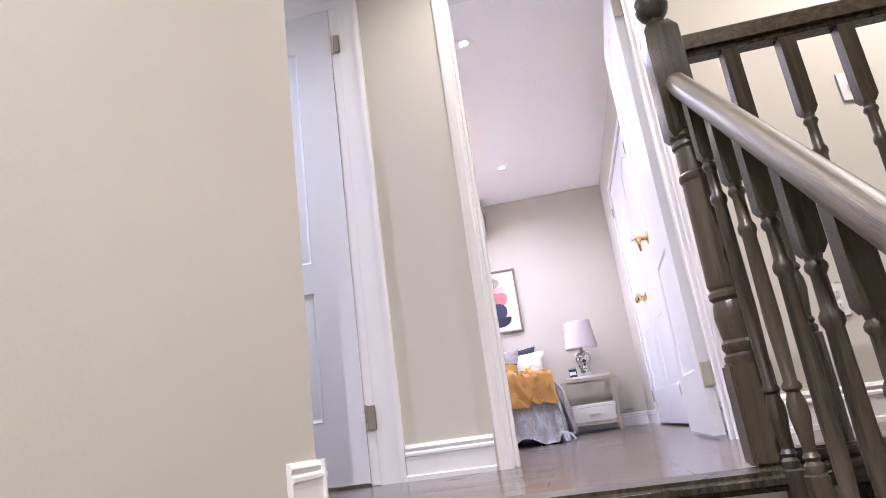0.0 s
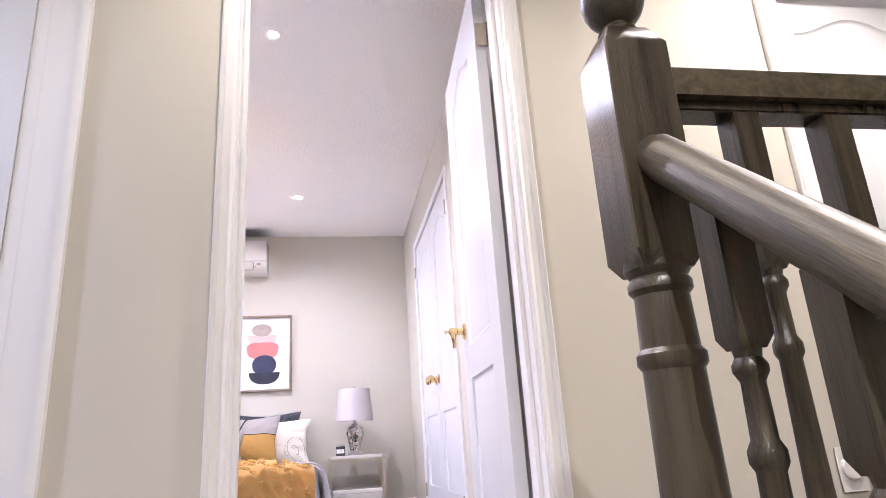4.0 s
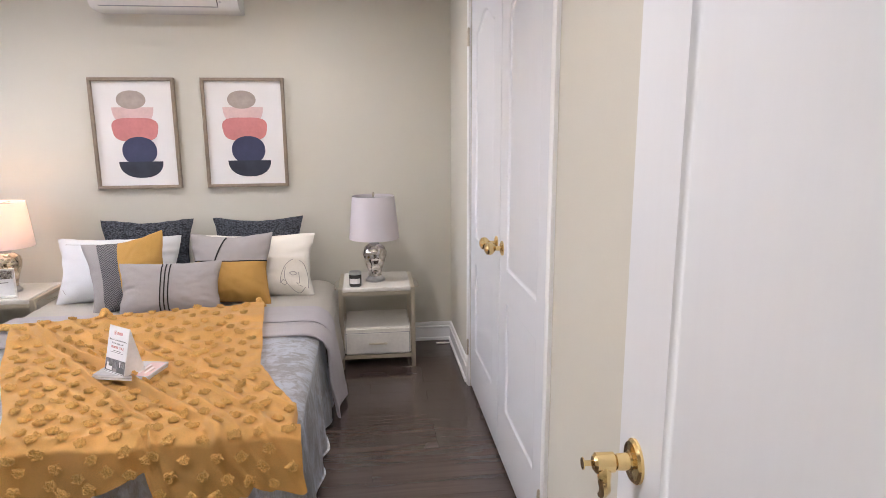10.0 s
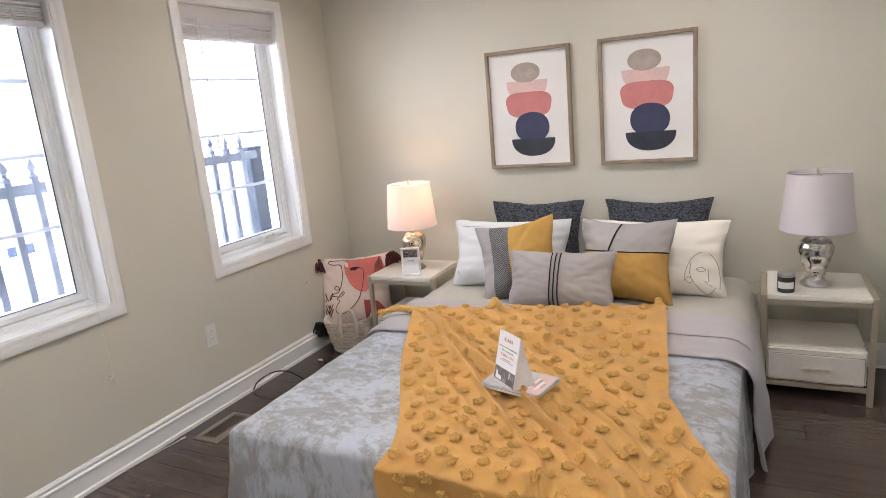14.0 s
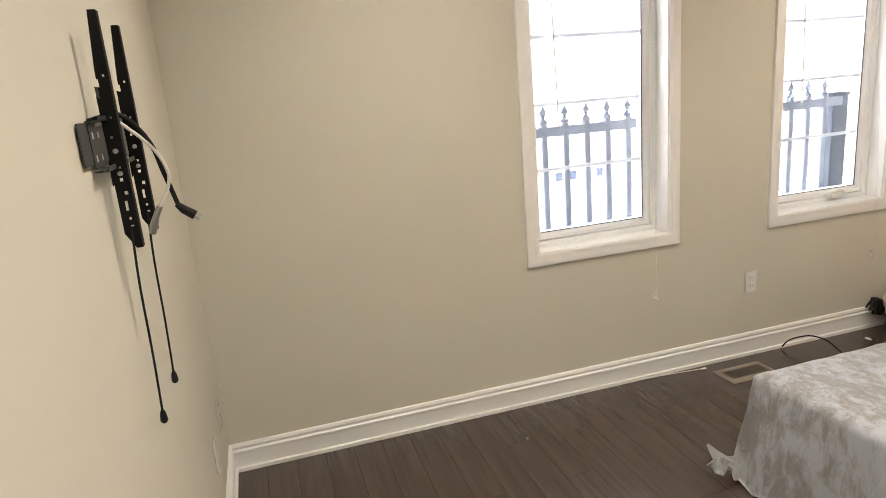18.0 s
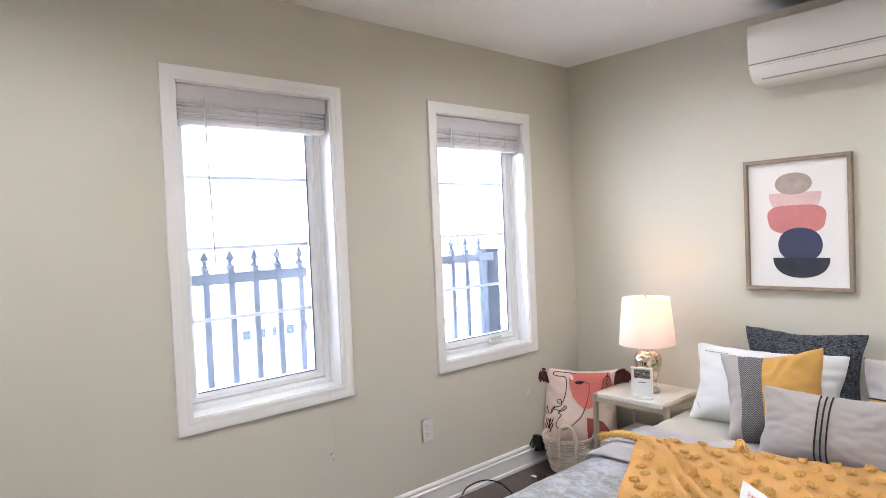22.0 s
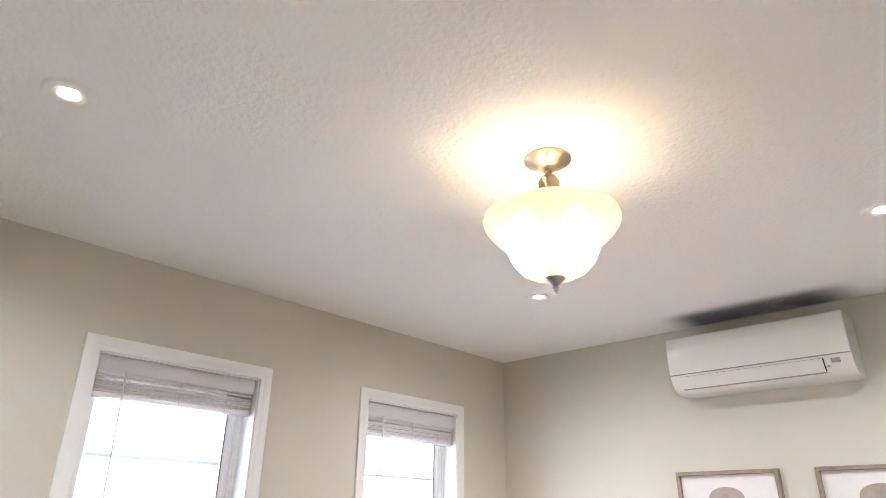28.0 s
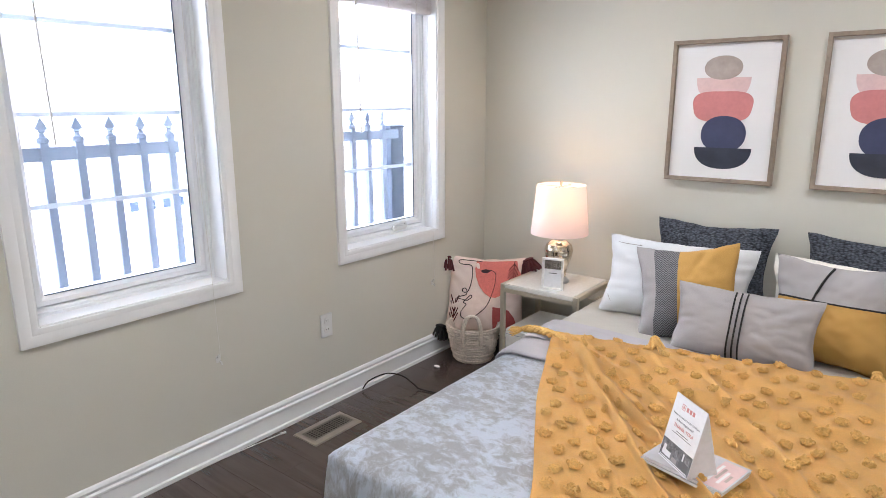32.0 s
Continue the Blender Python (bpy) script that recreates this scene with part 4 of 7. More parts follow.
def blind(ya, yb, tilt):
    cy = (ya + yb) / 2
    half = (yb - ya) / 2 - 0.016
    b = thing("window_blind", "white faux-wood blind pulled up to the top of the window", "blind", (ROOM_W - 0.045, cy, 1.878), 0, "window blinds")
    part("valance", boxed(0.022, 0.034, -half, half, 0.097, 0.169, 0.003), BLIND, b)
    part("headrail", boxed(-0.03, 0.018, -half + 0.003, half - 0.003, 0.112, 0.150, 0.002), BLIND, b)
    for k in range(11):
        z = 0.025 + (0.0064 if k < 8 else 0.0072) * k
        bm = boxed(-0.025, 0.027, -half + 0.004, half - 0.004, -0.0029, 0.0029, 0.0012, 1)
        s = part("slat", bm, BLIND, b)
        s.matrix_basis = pose(0, 0, z, tilt * (1 if k % 3 else -0.6), 2 * math.sin(k * 2.1), 0)
    part("bottom_rail", boxed(-0.026, 0.028, -half + 0.003, half - 0.003, 0.004, 0.022, 0.004), BLIND, b)
    for s in (-0.62, 0.0, 0.62):
        part("ladder_cord", tube([(0.0285, s * half + 0.004 * math.sin(9 * q + s), 0.006 + 0.092 * q / 8) for q in range(9)], 0.0016, sides=5), CORD, b)
    part("tilt_wand", tube([(0.037, -half + 0.105, 0.11), (0.045, -half + 0.110, -0.30), (0.040, -half + 0.118, -0.58)], 0.0035), PLASTIC, b)
    return b


BL1, BL2 = blind(*WINDOWS[0], 0.35), blind(*WINDOWS[1], 0.1)
BL2.location.z -= 0.012
for root, half, drop in ((BL1, 0.309, -1.445), (BL2, 0.338, -1.424)):
    part("lift_cord", tube(curve_points([(0.033, half - 0.05, 0.16), (0.040, half - 0.055, -0.5), (0.056, half - 0.045, -1.0), (0.066, half - 0.04, drop)], 6), 0.0009, sides=6), CORD, root)
    bm = boxed(0.044, 0.052, half - 0.050, half - 0.030, drop - 0.024, drop + 0.004, 0.003)
    tube([(0.050, half - 0.044, drop), (0.062, half - 0.046, drop + 0.006), (0.064, half - 0.046, drop + 0.016)], 0.004, bm, 8)
    tube([(0.050, half - 0.038, drop - 0.016), (0.062, half - 0.036, drop - 0.020), (0.064, half - 0.036, drop - 0.030)], 0.004, bm, 8)
    part("cord_cleat", bm, PLASTIC, root)


# ---- outside ----
solid("ground", boxed(-400, -2.41, -300, 300, -2.7, -2.6), SNOW, "snow-covered ground outside", "ground", "structure")
solid("snowy_ledge", boxed(-2.62, -2.28, 2.2, 6.6, 0.55, 0.72, 0.02), SNOW, "snow-covered ledge outside the windows", "ledge", "structure")
fence = thing("iron_fence", "iron railing with spear points outside the windows, glare put into its colour", "fence", (-2.45, 0, 0.775))
part("rail", boxed(-0.012, 0.012, 3.4, 6.0, 0.448, 0.498, 0.003), FENCE, fence)
PICKET = None
for y in [4.122 + 0.119 * k for k in range(-5, 8)] + [5.280 + 0.119 * k for k in range(6)]:
    if PICKET is None:
        bm = boxed(-0.0155, 0.0155, -0.0155, 0.0155, -0.055, 0.53, 0.002)
        lathe([(0.013, 0.510), (0.021, 0.516), (0.021, 0.528), (0.012, 0.534), (0.008, 0.548), (0.015, 0.552), (0.009, 0.556)], 10, bm)
        prism([(-0.006, 0.555), (-0.022, 0.562), (0.0, 0.604), (0.022, 0.562), (0.006, 0.555)], -0.005, 0.005, "x", bm)
        PICKET = part("picket", bm, FENCE, fence)
        PICKET.matrix_basis = pose(0, y, 0)
    else:
        o = new("picket", PICKET.data)
        o.parent = fence
        o.matrix_basis = pose(0, y, 0)
bm = boxed(-0.11, -0.016, 5.965, 6.075, -0.055, 0.50, 0.004)
box(bm, -0.12, -0.010, 5.955, 6.085, 0.50, 0.52, 0.006)
part("post", bm, POST_IRON, fence, "dark square end post")

house = thing("house", "pale house across the street with a garage door", "house", (-14.0, 10.4, -2.6))
part("wall", boxed(-6.0, 0.0, -4.5, 4.5, 0.0, 5.4), SIDING, house)
part("roof", prism([(-5.0, 5.4), (0.0, 7.6), (5.0, 5.4)], -6.4, 0.4, "x"), ROOF, house)
garage = part("garage_door", boxed(0.0, 0.05, -1.15, 1.15, 0.0, 2.05, 0.01), SIDING, house)
for gy in (-0.84, -0.46, -0.07, 0.31, 0.69):
    part("pane", boxed(0.05, 0.06, gy - 0.10, gy + 0.10, 1.65, 1.87), FAR_GLASS, garage)
for wy, wz in ((-0.55, 3.6), (2.4, 3.6), (-3.2, 3.6)):
    wf = part("window", boxed(0.0, 0.04, wy - 0.35, wy + 0.35, wz - 0.45, wz + 0.55), SIDING, house)
    part("pane", boxed(0.04, 0.05, wy - 0.28, wy + 0.28, wz - 0.38, wz + 0.48), PALE_PANE, wf)
house2 = copy_thing(house, pose(-17.0, 22.5, -2.9))
tagged(house2, "pale neighbouring house across the street")


def bare_tree(at, turn, height, seed):
    """Leafless winter tree: a tapered trunk that forks four times."""
    rng = random.Random(seed)
    tree = thing("bare_tree", "leafless frosted tree standing in the snow", "tree", at, turn, "bare trees")
    trunk, limbs, twigs = bmesh.new(), bmesh.new(), bmesh.new()

    def grow(base, way, length, radius, level):
        pts, p, d = [base.copy()], base.copy(), way.copy()
        for _ in range(4):
            d = (d + Vector((rng.uniform(-0.16, 0.16), rng.uniform(-0.16, 0.16), rng.uniform(-0.02, 0.12)))).normalized()
            p = p + d * length / 4
            pts.append(p.copy())
        tube(pts, [radius * (1 - 0.13 * k) for k in range(5)], trunk if level == 0 else limbs if level < 3 else twigs, 7 if level < 2 else 4)
        if level == 4:
            return
        for k in range(4 if level else 6):
            start = pts[2 + k % 3]
            side = Vector((math.cos(k * 2.4 + rng.uniform(-0.6, 0.6)), math.sin(k * 2.4 + rng.uniform(-0.6, 0.6)), rng.uniform(0.3, 0.9)))
            grow(start, (d * 0.6 + side * 0.8).normalized(), length * rng.uniform(0.50, 0.72), radius * 0.52, level + 1)

    grow(Vector((0, 0, -0.05)), Vector((0, 0, 1)), height * 0.40, height * 0.018, 0)
    part("trunk", trunk, TWIG_BARK, tree)
    part("limb", limbs, TWIG_BARK, tree)
    part("crown", twigs, TWIG_BARK, tree)


bare_tree((-12.0, 14.6, -2.62), 0, 4.2, 3)
bare_tree((-12.6, 16.3, -2.62), 70, 3.6, 8)

bm = boxed(-90.0, -89.5, -300, 300, -4, 90)
solid("backdrop", bm, BACKDROP, "bright overcast sky beyond the street", "sky", "structure")


# ---- stairs and balustrade ----
RISE, RUN, STAIR_R = 0.19, 0.228, 0.90
stairs = thing("staircase", "dark-stained wooden stairs with white risers going down", "stairs", kind="structure")
bm = boxed(-0.12, 3.40, HALL_S - 0.032, HALL_S + 0.10, -0.030, 0.004, 0.012, 3)
part("landing_nosing", bm, STAIR_WOOD, stairs, "dark wooden nosing at the landing's edge")
for k in range(1, 14):
    y1, z = HALL_S - RUN * (k - 1), -RISE * k
    part("tread", boxed(-0.12, STAIR_R, y1 - RUN - 0.03, y1 + 0.004, z - 0.030, z, 0.010, 3), STAIR_WOOD, stairs)
    part("riser", boxed(-0.12, STAIR_R - 0.02, y1 + 0.004, y1 + 0.018, z, z + RISE - 0.030), TRIM, stairs)
SLOPE = RISE / RUN
part("stringer", prism([(HALL_S + 0.03, -0.33), (HALL_S + 0.03, -0.02), (HALL_S - RUN * 13, -0.02 - RISE * 13 + 0.0), (HALL_S - RUN * 13, -0.33 - RISE * 13)], STAIR_R, STAIR_R + 0.03, "x"), TRIM, stairs)

NX, NY = 0.839, 1.352
SLIM = 0.83
newel = thing("newel_post", "dark-stained turned newel post with a ball on top", "newel post", (NX, NY, 0.004))
part("shaft", lathe([(SLIM * q, z) for q, z in [(0.040, 0.192), (0.044, 0.202), (0.044, 0.210), (0.037, 0.216), (0.043, 0.226), (0.043, 0.236), (0.036, 0.243), (0.039, 0.262), (0.044, 0.290), (0.041, 0.310), (0.036, 0.322), (0.044, 0.330), (0.044, 0.340), (0.036, 0.347),
                     (0.040, 0.352), (0.042, 0.358), (0.041, 0.40), (0.038, 0.590), (0.043, 0.596), (0.043, 0.606), (0.037, 0.612), (0.035, 0.668), (0.041, 0.674), (0.041, 0.682), (0.036, 0.688), (0.043, 0.696), (0.043, 0.705)]], 28), STAIR_WOOD, newel)
bm = boxed(-0.039, 0.039, -0.039, 0.039, 0.0, 0.198, 0.006)
part("base_block", bm, STAIR_WOOD, newel)
bm = bmesh.new()
rows = []
for s, z in ((0.034, 0.694), (0.047, 0.712), (0.047, 0.962), (0.030, 0.990), (0.026, 0.992)):
    s *= SLIM
    c = s * 0.95
    rows.append([(s, -c, z), (s, c, z), (c, s, z), (-c, s, z), (-s, c, z), (-s, -c, z), (-c, -s, z), (c, -s, z)])
made = loops(bm, rows)
bm.faces.new(made[0])
bm.faces.new(made[-1])
part("top_block", bm, STAIR_WOOD, newel)
part("ball", lathe([(0.022, 0.990), (0.024, 0.996), (0.016, 1.004)] + [(0.039 * math.sin(a), 1.045 - 0.043 * math.cos(a)) for a in [radians(25 + 15 * k) for k in range(10)]] + [(0.002, 1.0878)], 28), STAIR_WOOD, newel)


def baluster_mesh(name, top, block_bottom, down=0.0):
    """A turned baluster: a square foot, a turned shaft and a square head, one solid."""
    bm = boxed(-0.0155, 0.0155, -0.0155, 0.0155, 0.0, 0.235 - down, 0.003, 1)
    b = block_bottom
    shaft = b - 0.235
    prof = [(0.013, 0.232), (0.016, 0.242), (0.016, 0.248), (0.011, 0.254), (0.015, 0.260), (0.010, 0.268), (0.012, 0.285), (0.0175, 0.325), (0.0165, 0.345), (0.011, 0.362), (0.0165, 0.367), (0.0165, 0.373), (0.0115, 0.380),
            (0.0150, 0.235 + shaft * 0.45), (0.0128, b - 0.102), (0.0168, b - 0.095), (0.0168, b - 0.085), (0.012, b - 0.077), (0.011, b - 0.030), (0.016, b - 0.022), (0.016, b - 0.016), (0.012, b - 0.010), (0.015, b + 0.004)]
    lathe([(0.93 * q, z - down if z < 0.385 else z) for q, z in prof], 14, bm)
    rows = []
    for s, z in ((0.0115, b - 0.003), (0.0168, b + 0.008), (0.0168, top)):
        rows.append([(s, -s, z), (s, s, z), (-s, s, z), (-s, -s, z)])
    made = loops(bm, rows)
    bm.faces.new(made[0])
    bm.faces.new(made[-1])
    return finish(name, bm, STAIR_WOOD)


rail = thing("landing_balustrade", "dark-stained wooden balustrade along the landing's edge", "balustrade", (0, NY, 0.004))
bm = bmesh.new()
outline = [(-0.030, 0.898), (0.030, 0.898), (0.031, 0.920), (0.027, 0.935), (0.016, 0.943), (0.0, 0.946), (-0.016, 0.943), (-0.027, 0.935), (-0.031, 0.920)]
prism(outline, NX + 0.034, 3.38, "x", bm)
part("handrail", bm, RAIL_WOOD, rail)
part("fillet", boxed(NX + 0.034, 3.38, -0.019, 0.019, 0.884, 0.898, 0.002), STAIR_WOOD, rail)
part("shoe_rail", boxed(NX + 0.034, 3.38, -0.036, 0.036, 0.0, 0.026, 0.006), STAIR_WOOD, rail)
FLAT = baluster_mesh("baluster", 0.890, 0.697)
for k in range(20):
    o = new("baluster", FLAT)
    o.parent = rail
    o.matrix_basis = pose(NX + 0.137 + 0.1212 * k, 0, 0.0)

srail = thing("stair_balustrade", "dark-stained sloping handrail with turned balusters", "balustrade", (NX, 0, 0))
TIP_Y, TIP_Z = NY - 0.031, 0.826
SLANT_ANGLE = math.atan(SLOPE)
rows = []
bm = bmesh.new()
for d, g in ((-0.006, 0.60), (0.0, 0.85), (0.014, 1.0), (3.55, 1.0)):
    rows.append([(0.0245 * g * math.cos(a), -d, 0.0245 * g * math.sin(a)) for a in [2 * math.pi * q / 24 for q in range(24)]])
made = loops(bm, rows)
bm.faces.new(made[0])
bm.faces.new(made[-1])
part("handrail", bm, RAIL_WOOD, srail, "worn grey-brown rounded handrail").matrix_basis = pose(0, TIP_Y, TIP_Z, math.degrees(SLANT_ANGLE))
for k in range(22):
    y = 1.228 - 0.117 * k
    tread_z = -RISE * (1 + math.floor((HALL_S - y) / RUN))
    top = TIP_Z - (TIP_Y - y) * SLOPE - 0.012
    bb = TIP_Z - (TIP_Y - y) * SLOPE - 0.149
    if k < 2:
        SLANT = [baluster_mesh("baluster", top - tread_z, bb - tread_z, 0.04) for _ in range(1)] if k == 0 else SLANT + [baluster_mesh("baluster", top - tread_z, bb - tread_z, 0.04)]
    o = new("baluster", SLANT[k % 2])
    o.parent = srail
    o.matrix_basis = pose(0, y, tread_z if k < 2 else top - max(v.co.z for v in SLANT[k % 2].vertices))


# ---- switches and outlets ----
def wall_plate(name, label, category, m, width, kind):
    t = new(name)
    t.matrix_world = m
    tagged(t, label, category)
    part("cover", boxed(-width / 2, width / 2, 0.0, 0.006, -0.058, 0.058, 0.0045, 3), PLASTIC, t, sharp=60)
    if kind == "outlet":
        for z in (-0.021, 0.021):
            part("socket", lathe([(0.0165, 0.0), (0.0165, 0.0025), (0.015, 0.003)], 20), PLASTIC, t).matrix_basis = pose(0, 0.006, z, -90)
            for x, h in ((-0.006, 0.008), (0.006, 0.0065)):
                part("slot", boxed(x - 0.001, x + 0.001, 0.0085, 0.0095, z - h / 2 + 0.003, z + h / 2 + 0.003), GAP, t)
    elif kind == "switch":
        for x in (-0.023, 0.023):
            part("toggle", boxed(x - 0.005, x + 0.005, 0.005, 0.016, -0.003, 0.011, 0.002), PLASTIC, t)
            part("slot", boxed(x - 0.006, x + 0.006, 0.006, 0.0072, -0.013, 0.013), PLASTIC, t)
    elif kind == "inlet":
        part("flap", lathe([(0.031, 0.0), (0.031, 0.005), (0.027, 0.008), (0.0, 0.008)], 28, caps=False), PLASTIC, t).matrix_basis = pose(0, 0.006, 0.004, -90)
        part("pull", boxed(-0.012, 0.012, 0.008, 0.018, 0.028, 0.036, 0.002), PLASTIC, t)
    return t


wall_plate("wall_outlet", "white duplex outlet on the wall between the windows", "outlet", pose(ROOM_W, 5.090, 0.404, 0, 0, -90), 0.072, "outlet")
wall_plate("wall_outlet", "white outlet on the wall below the television bracket", "outlet", pose(-1.95, ROOM_S, 0.34), 0.072, "outlet")
wall_plate("cable_plate", "white cable plate low on the wall below the bracket", "outlet", pose(-1.66, ROOM_S, 0.33), 0.072, "plain")
wall_plate("light_switch", "white double light switch on the landing wall", "switch", pose(1.700, HALL_N, 1.165, 0, 0, 180), 0.116, "switch")
wall_plate("wall_outlet", "white duplex outlet on the landing wall", "outlet", pose(1.415, HALL_N, 0.405, 0, 0, 180), 0.072, "outlet")
wall_plate("vacuum_inlet", "white round vacuum inlet on the landing wall", "wall inlet", pose(1.83, HALL_N, 0.405, 0, 0, 180), 0.080, "inlet")

# ---- bed ----
BX0, BX1, BY0, BY1, BTOP = -1.228, 0.365, 4.315, 6.34, 0.435
bed = thing("bed", "queen bed with a white mattress and grey cover, made up", "bed", ((BX0 + BX1) / 2, (BY0 + BY1) / 2, 0))
cx, cy = (BX0 + BX1) / 2, (BY0 + BY1) / 2
part("base", boxed(BX0 + 0.05 - cx, BX1 - 0.05 - cx, BY0 + 0.06 - cy, BY1 - cy, 0.09, 0.24, 0.02), MID_GREY_CLOTH, bed)
part("mattress", boxed(BX0 + 0.02 - cx, BX1 - 0.02 - cx, BY0 + 0.03 - cy, BY1 - cy, 0.24, BTOP, 0.045, 4), WHITE_LINEN, bed)
for lx in (BX0 + 0.12, BX1 - 0.12):
    for ly in (BY0 + 0.14, BY1 - 0.1):
        part("leg", lathe([(0.02, 0), (0.028, 0.095)], 12, at=(lx - cx, ly - cy, 0)), BLACK_METAL, bed)


def draped(x0, x1, y0, y1, top, drop, y_head, step, folds, seed, ripple=0.006):
    """Cloth that lies on a block and hangs over its sides and its foot, in soft folds."""
    bm = bmesh.new()
    nx, ny = int((x1 - x0 + 2 * drop) / step), int((y_head - y0 + drop) / step)
    grid = []
    r = 0.10
    for j in range(ny + 1):
        row = []
        for i in range(nx + 1):
            u = x0 - drop + (x1 - x0 + 2 * drop) * i / nx
            v = y0 - drop + (y_head - y0 + drop) * j / ny
            bx, by = min(max(u, x0), x1), max(v, y0)
            dx, dy = u - bx, v - by
            d = math.hypot(dx, dy)
            if d < 1e-6:
                edge = min(u - x0, x1 - u, v - y0)
                z = top + ripple * wave(u, v, seed, 6) + 0.5 * ripple * wave(u, v, seed + 3, 17)
                if edge < r:
                    z -= (r - math.sqrt(max(0.0, r * r - (r - edge) ** 2))) * 0.28
                row.append(bm.verts.new((u, v, z)))
                continue
            ox, oy = dx / d, dy / d
            # a running length round the hem: one side, the rounded corner, the foot, the other side
            side = x0 if u < (x0 + x1) / 2 else x1
            turn = math.atan2(max(0.0, -dy), abs(dx)) if dx else (math.pi / 2 if dy else 0.0)
            s = 0.30 * turn + (abs(bx - side) if turn > 1.57 else 0.0) - (by - y0)
            foot = max(0.0, min(1.0, (turn - 0.5) / 0.9))
            corner = math.sin(2 * turn) if 0 < turn < 1.57 else 0.0
            hang = min(1.0, d / 0.30)
            tight = 0.75 * math.sin(s * 26 + 2.4 * wave(s, seed, 0, 3)) + 0.5 * wave(s, d, seed, 8)
            broad = 0.6 * math.sin(abs(u - side) * 9 + 2.0 * wave(u, seed, 1, 2)) + 0.5 * wave(u, d * 0.6, seed, 4)
            push = 0.010 + 0.060 * (d / drop) * (0.5 + 0.5 * foot) + folds * hang * ((1 - foot) * tight * (0.8 + 0.5 * corner) + foot * 0.85 * broad)
            length = top - 0.028
            d2 = d * (1 - 0.10 * corner - 0.16 * foot * math.exp(-((abs(u - side) - 0.20) / 0.10) ** 2))
            z = length - d2 + 0.010 * wave(s, seed, 1, 5) * hang
            # what is too long lies crumpled on the floor
            extra = max(0.0, d2 - (length - 0.075)) * (0.25 + 0.75 * corner)
            if corner > 0.05:
                roll = min(1.0, extra / 0.05)
                z = max(z, 0.012) + roll * (0.022 + 0.030 * math.sin(extra * 62 + 5 * wave(s, seed, 2, 5)) + 0.022 * wave(s * 2.2, d, seed + 6, 11))
                push += extra * 0.42 + roll * 0.022 * wave(s * 2.5, d * 1.5, seed + 8, 10)
            z = max(0.006 + 0.004 * (1 + math.sin(s * 30)), z)
            row.append(bm.verts.new((bx + ox * push, by + oy * push, z)))
        grid.append(row)
    for a, b in zip(grid, grid[1:]):
        for k in range(len(a) - 1):
            bm.faces.new((a[k], a[k + 1], b[k + 1], b[k]))
    border = [row[0].co.copy() for row in reversed(grid)] + [v.co.copy() for v in grid[0][1:-1]] + [row[-1].co.copy() for row in grid]
    bmesh.ops.solidify(bm, geom=bm.faces[:], thickness=-0.004)
    return bm, border


bm, border = draped(BX0 + 0.012, BX1 - 0.012, BY0 + 0.012, BY1, BTOP + 0.012, 0.43, 5.50, 0.017, 0.026, 4.0)
spread = thing("bedspread", "silver-grey crushed velvet bedspread hanging over the bed", "bedspread", ((BX0 + BX1) / 2, BY0 + 0.5, 0.0))
shift = Vector(((BX0 + BX1) / 2, BY0 + 0.5, 0.0))
bmesh.ops.translate(bm, verts=bm.verts[:], vec=-shift)
part("cloth", bm, VELVET, spread, sharp=80)
part("hem", tube([p - shift for p in border], 0.0042, sides=6), VELVET, spread, "rolled and stitched hem", 80)
# the top sheet is turned back twice over the bedspread's upper edge


def edge_fall(u, r=0.10):
    """How far cloth sinks towards the rounded sides of the bed."""
    e = min(u - BX0, BX1 - u)
    return (r - math.sqrt(max(0.0, r * r - (r - max(0.0, e)) ** 2))) * 0.28 if e < r else 0.0


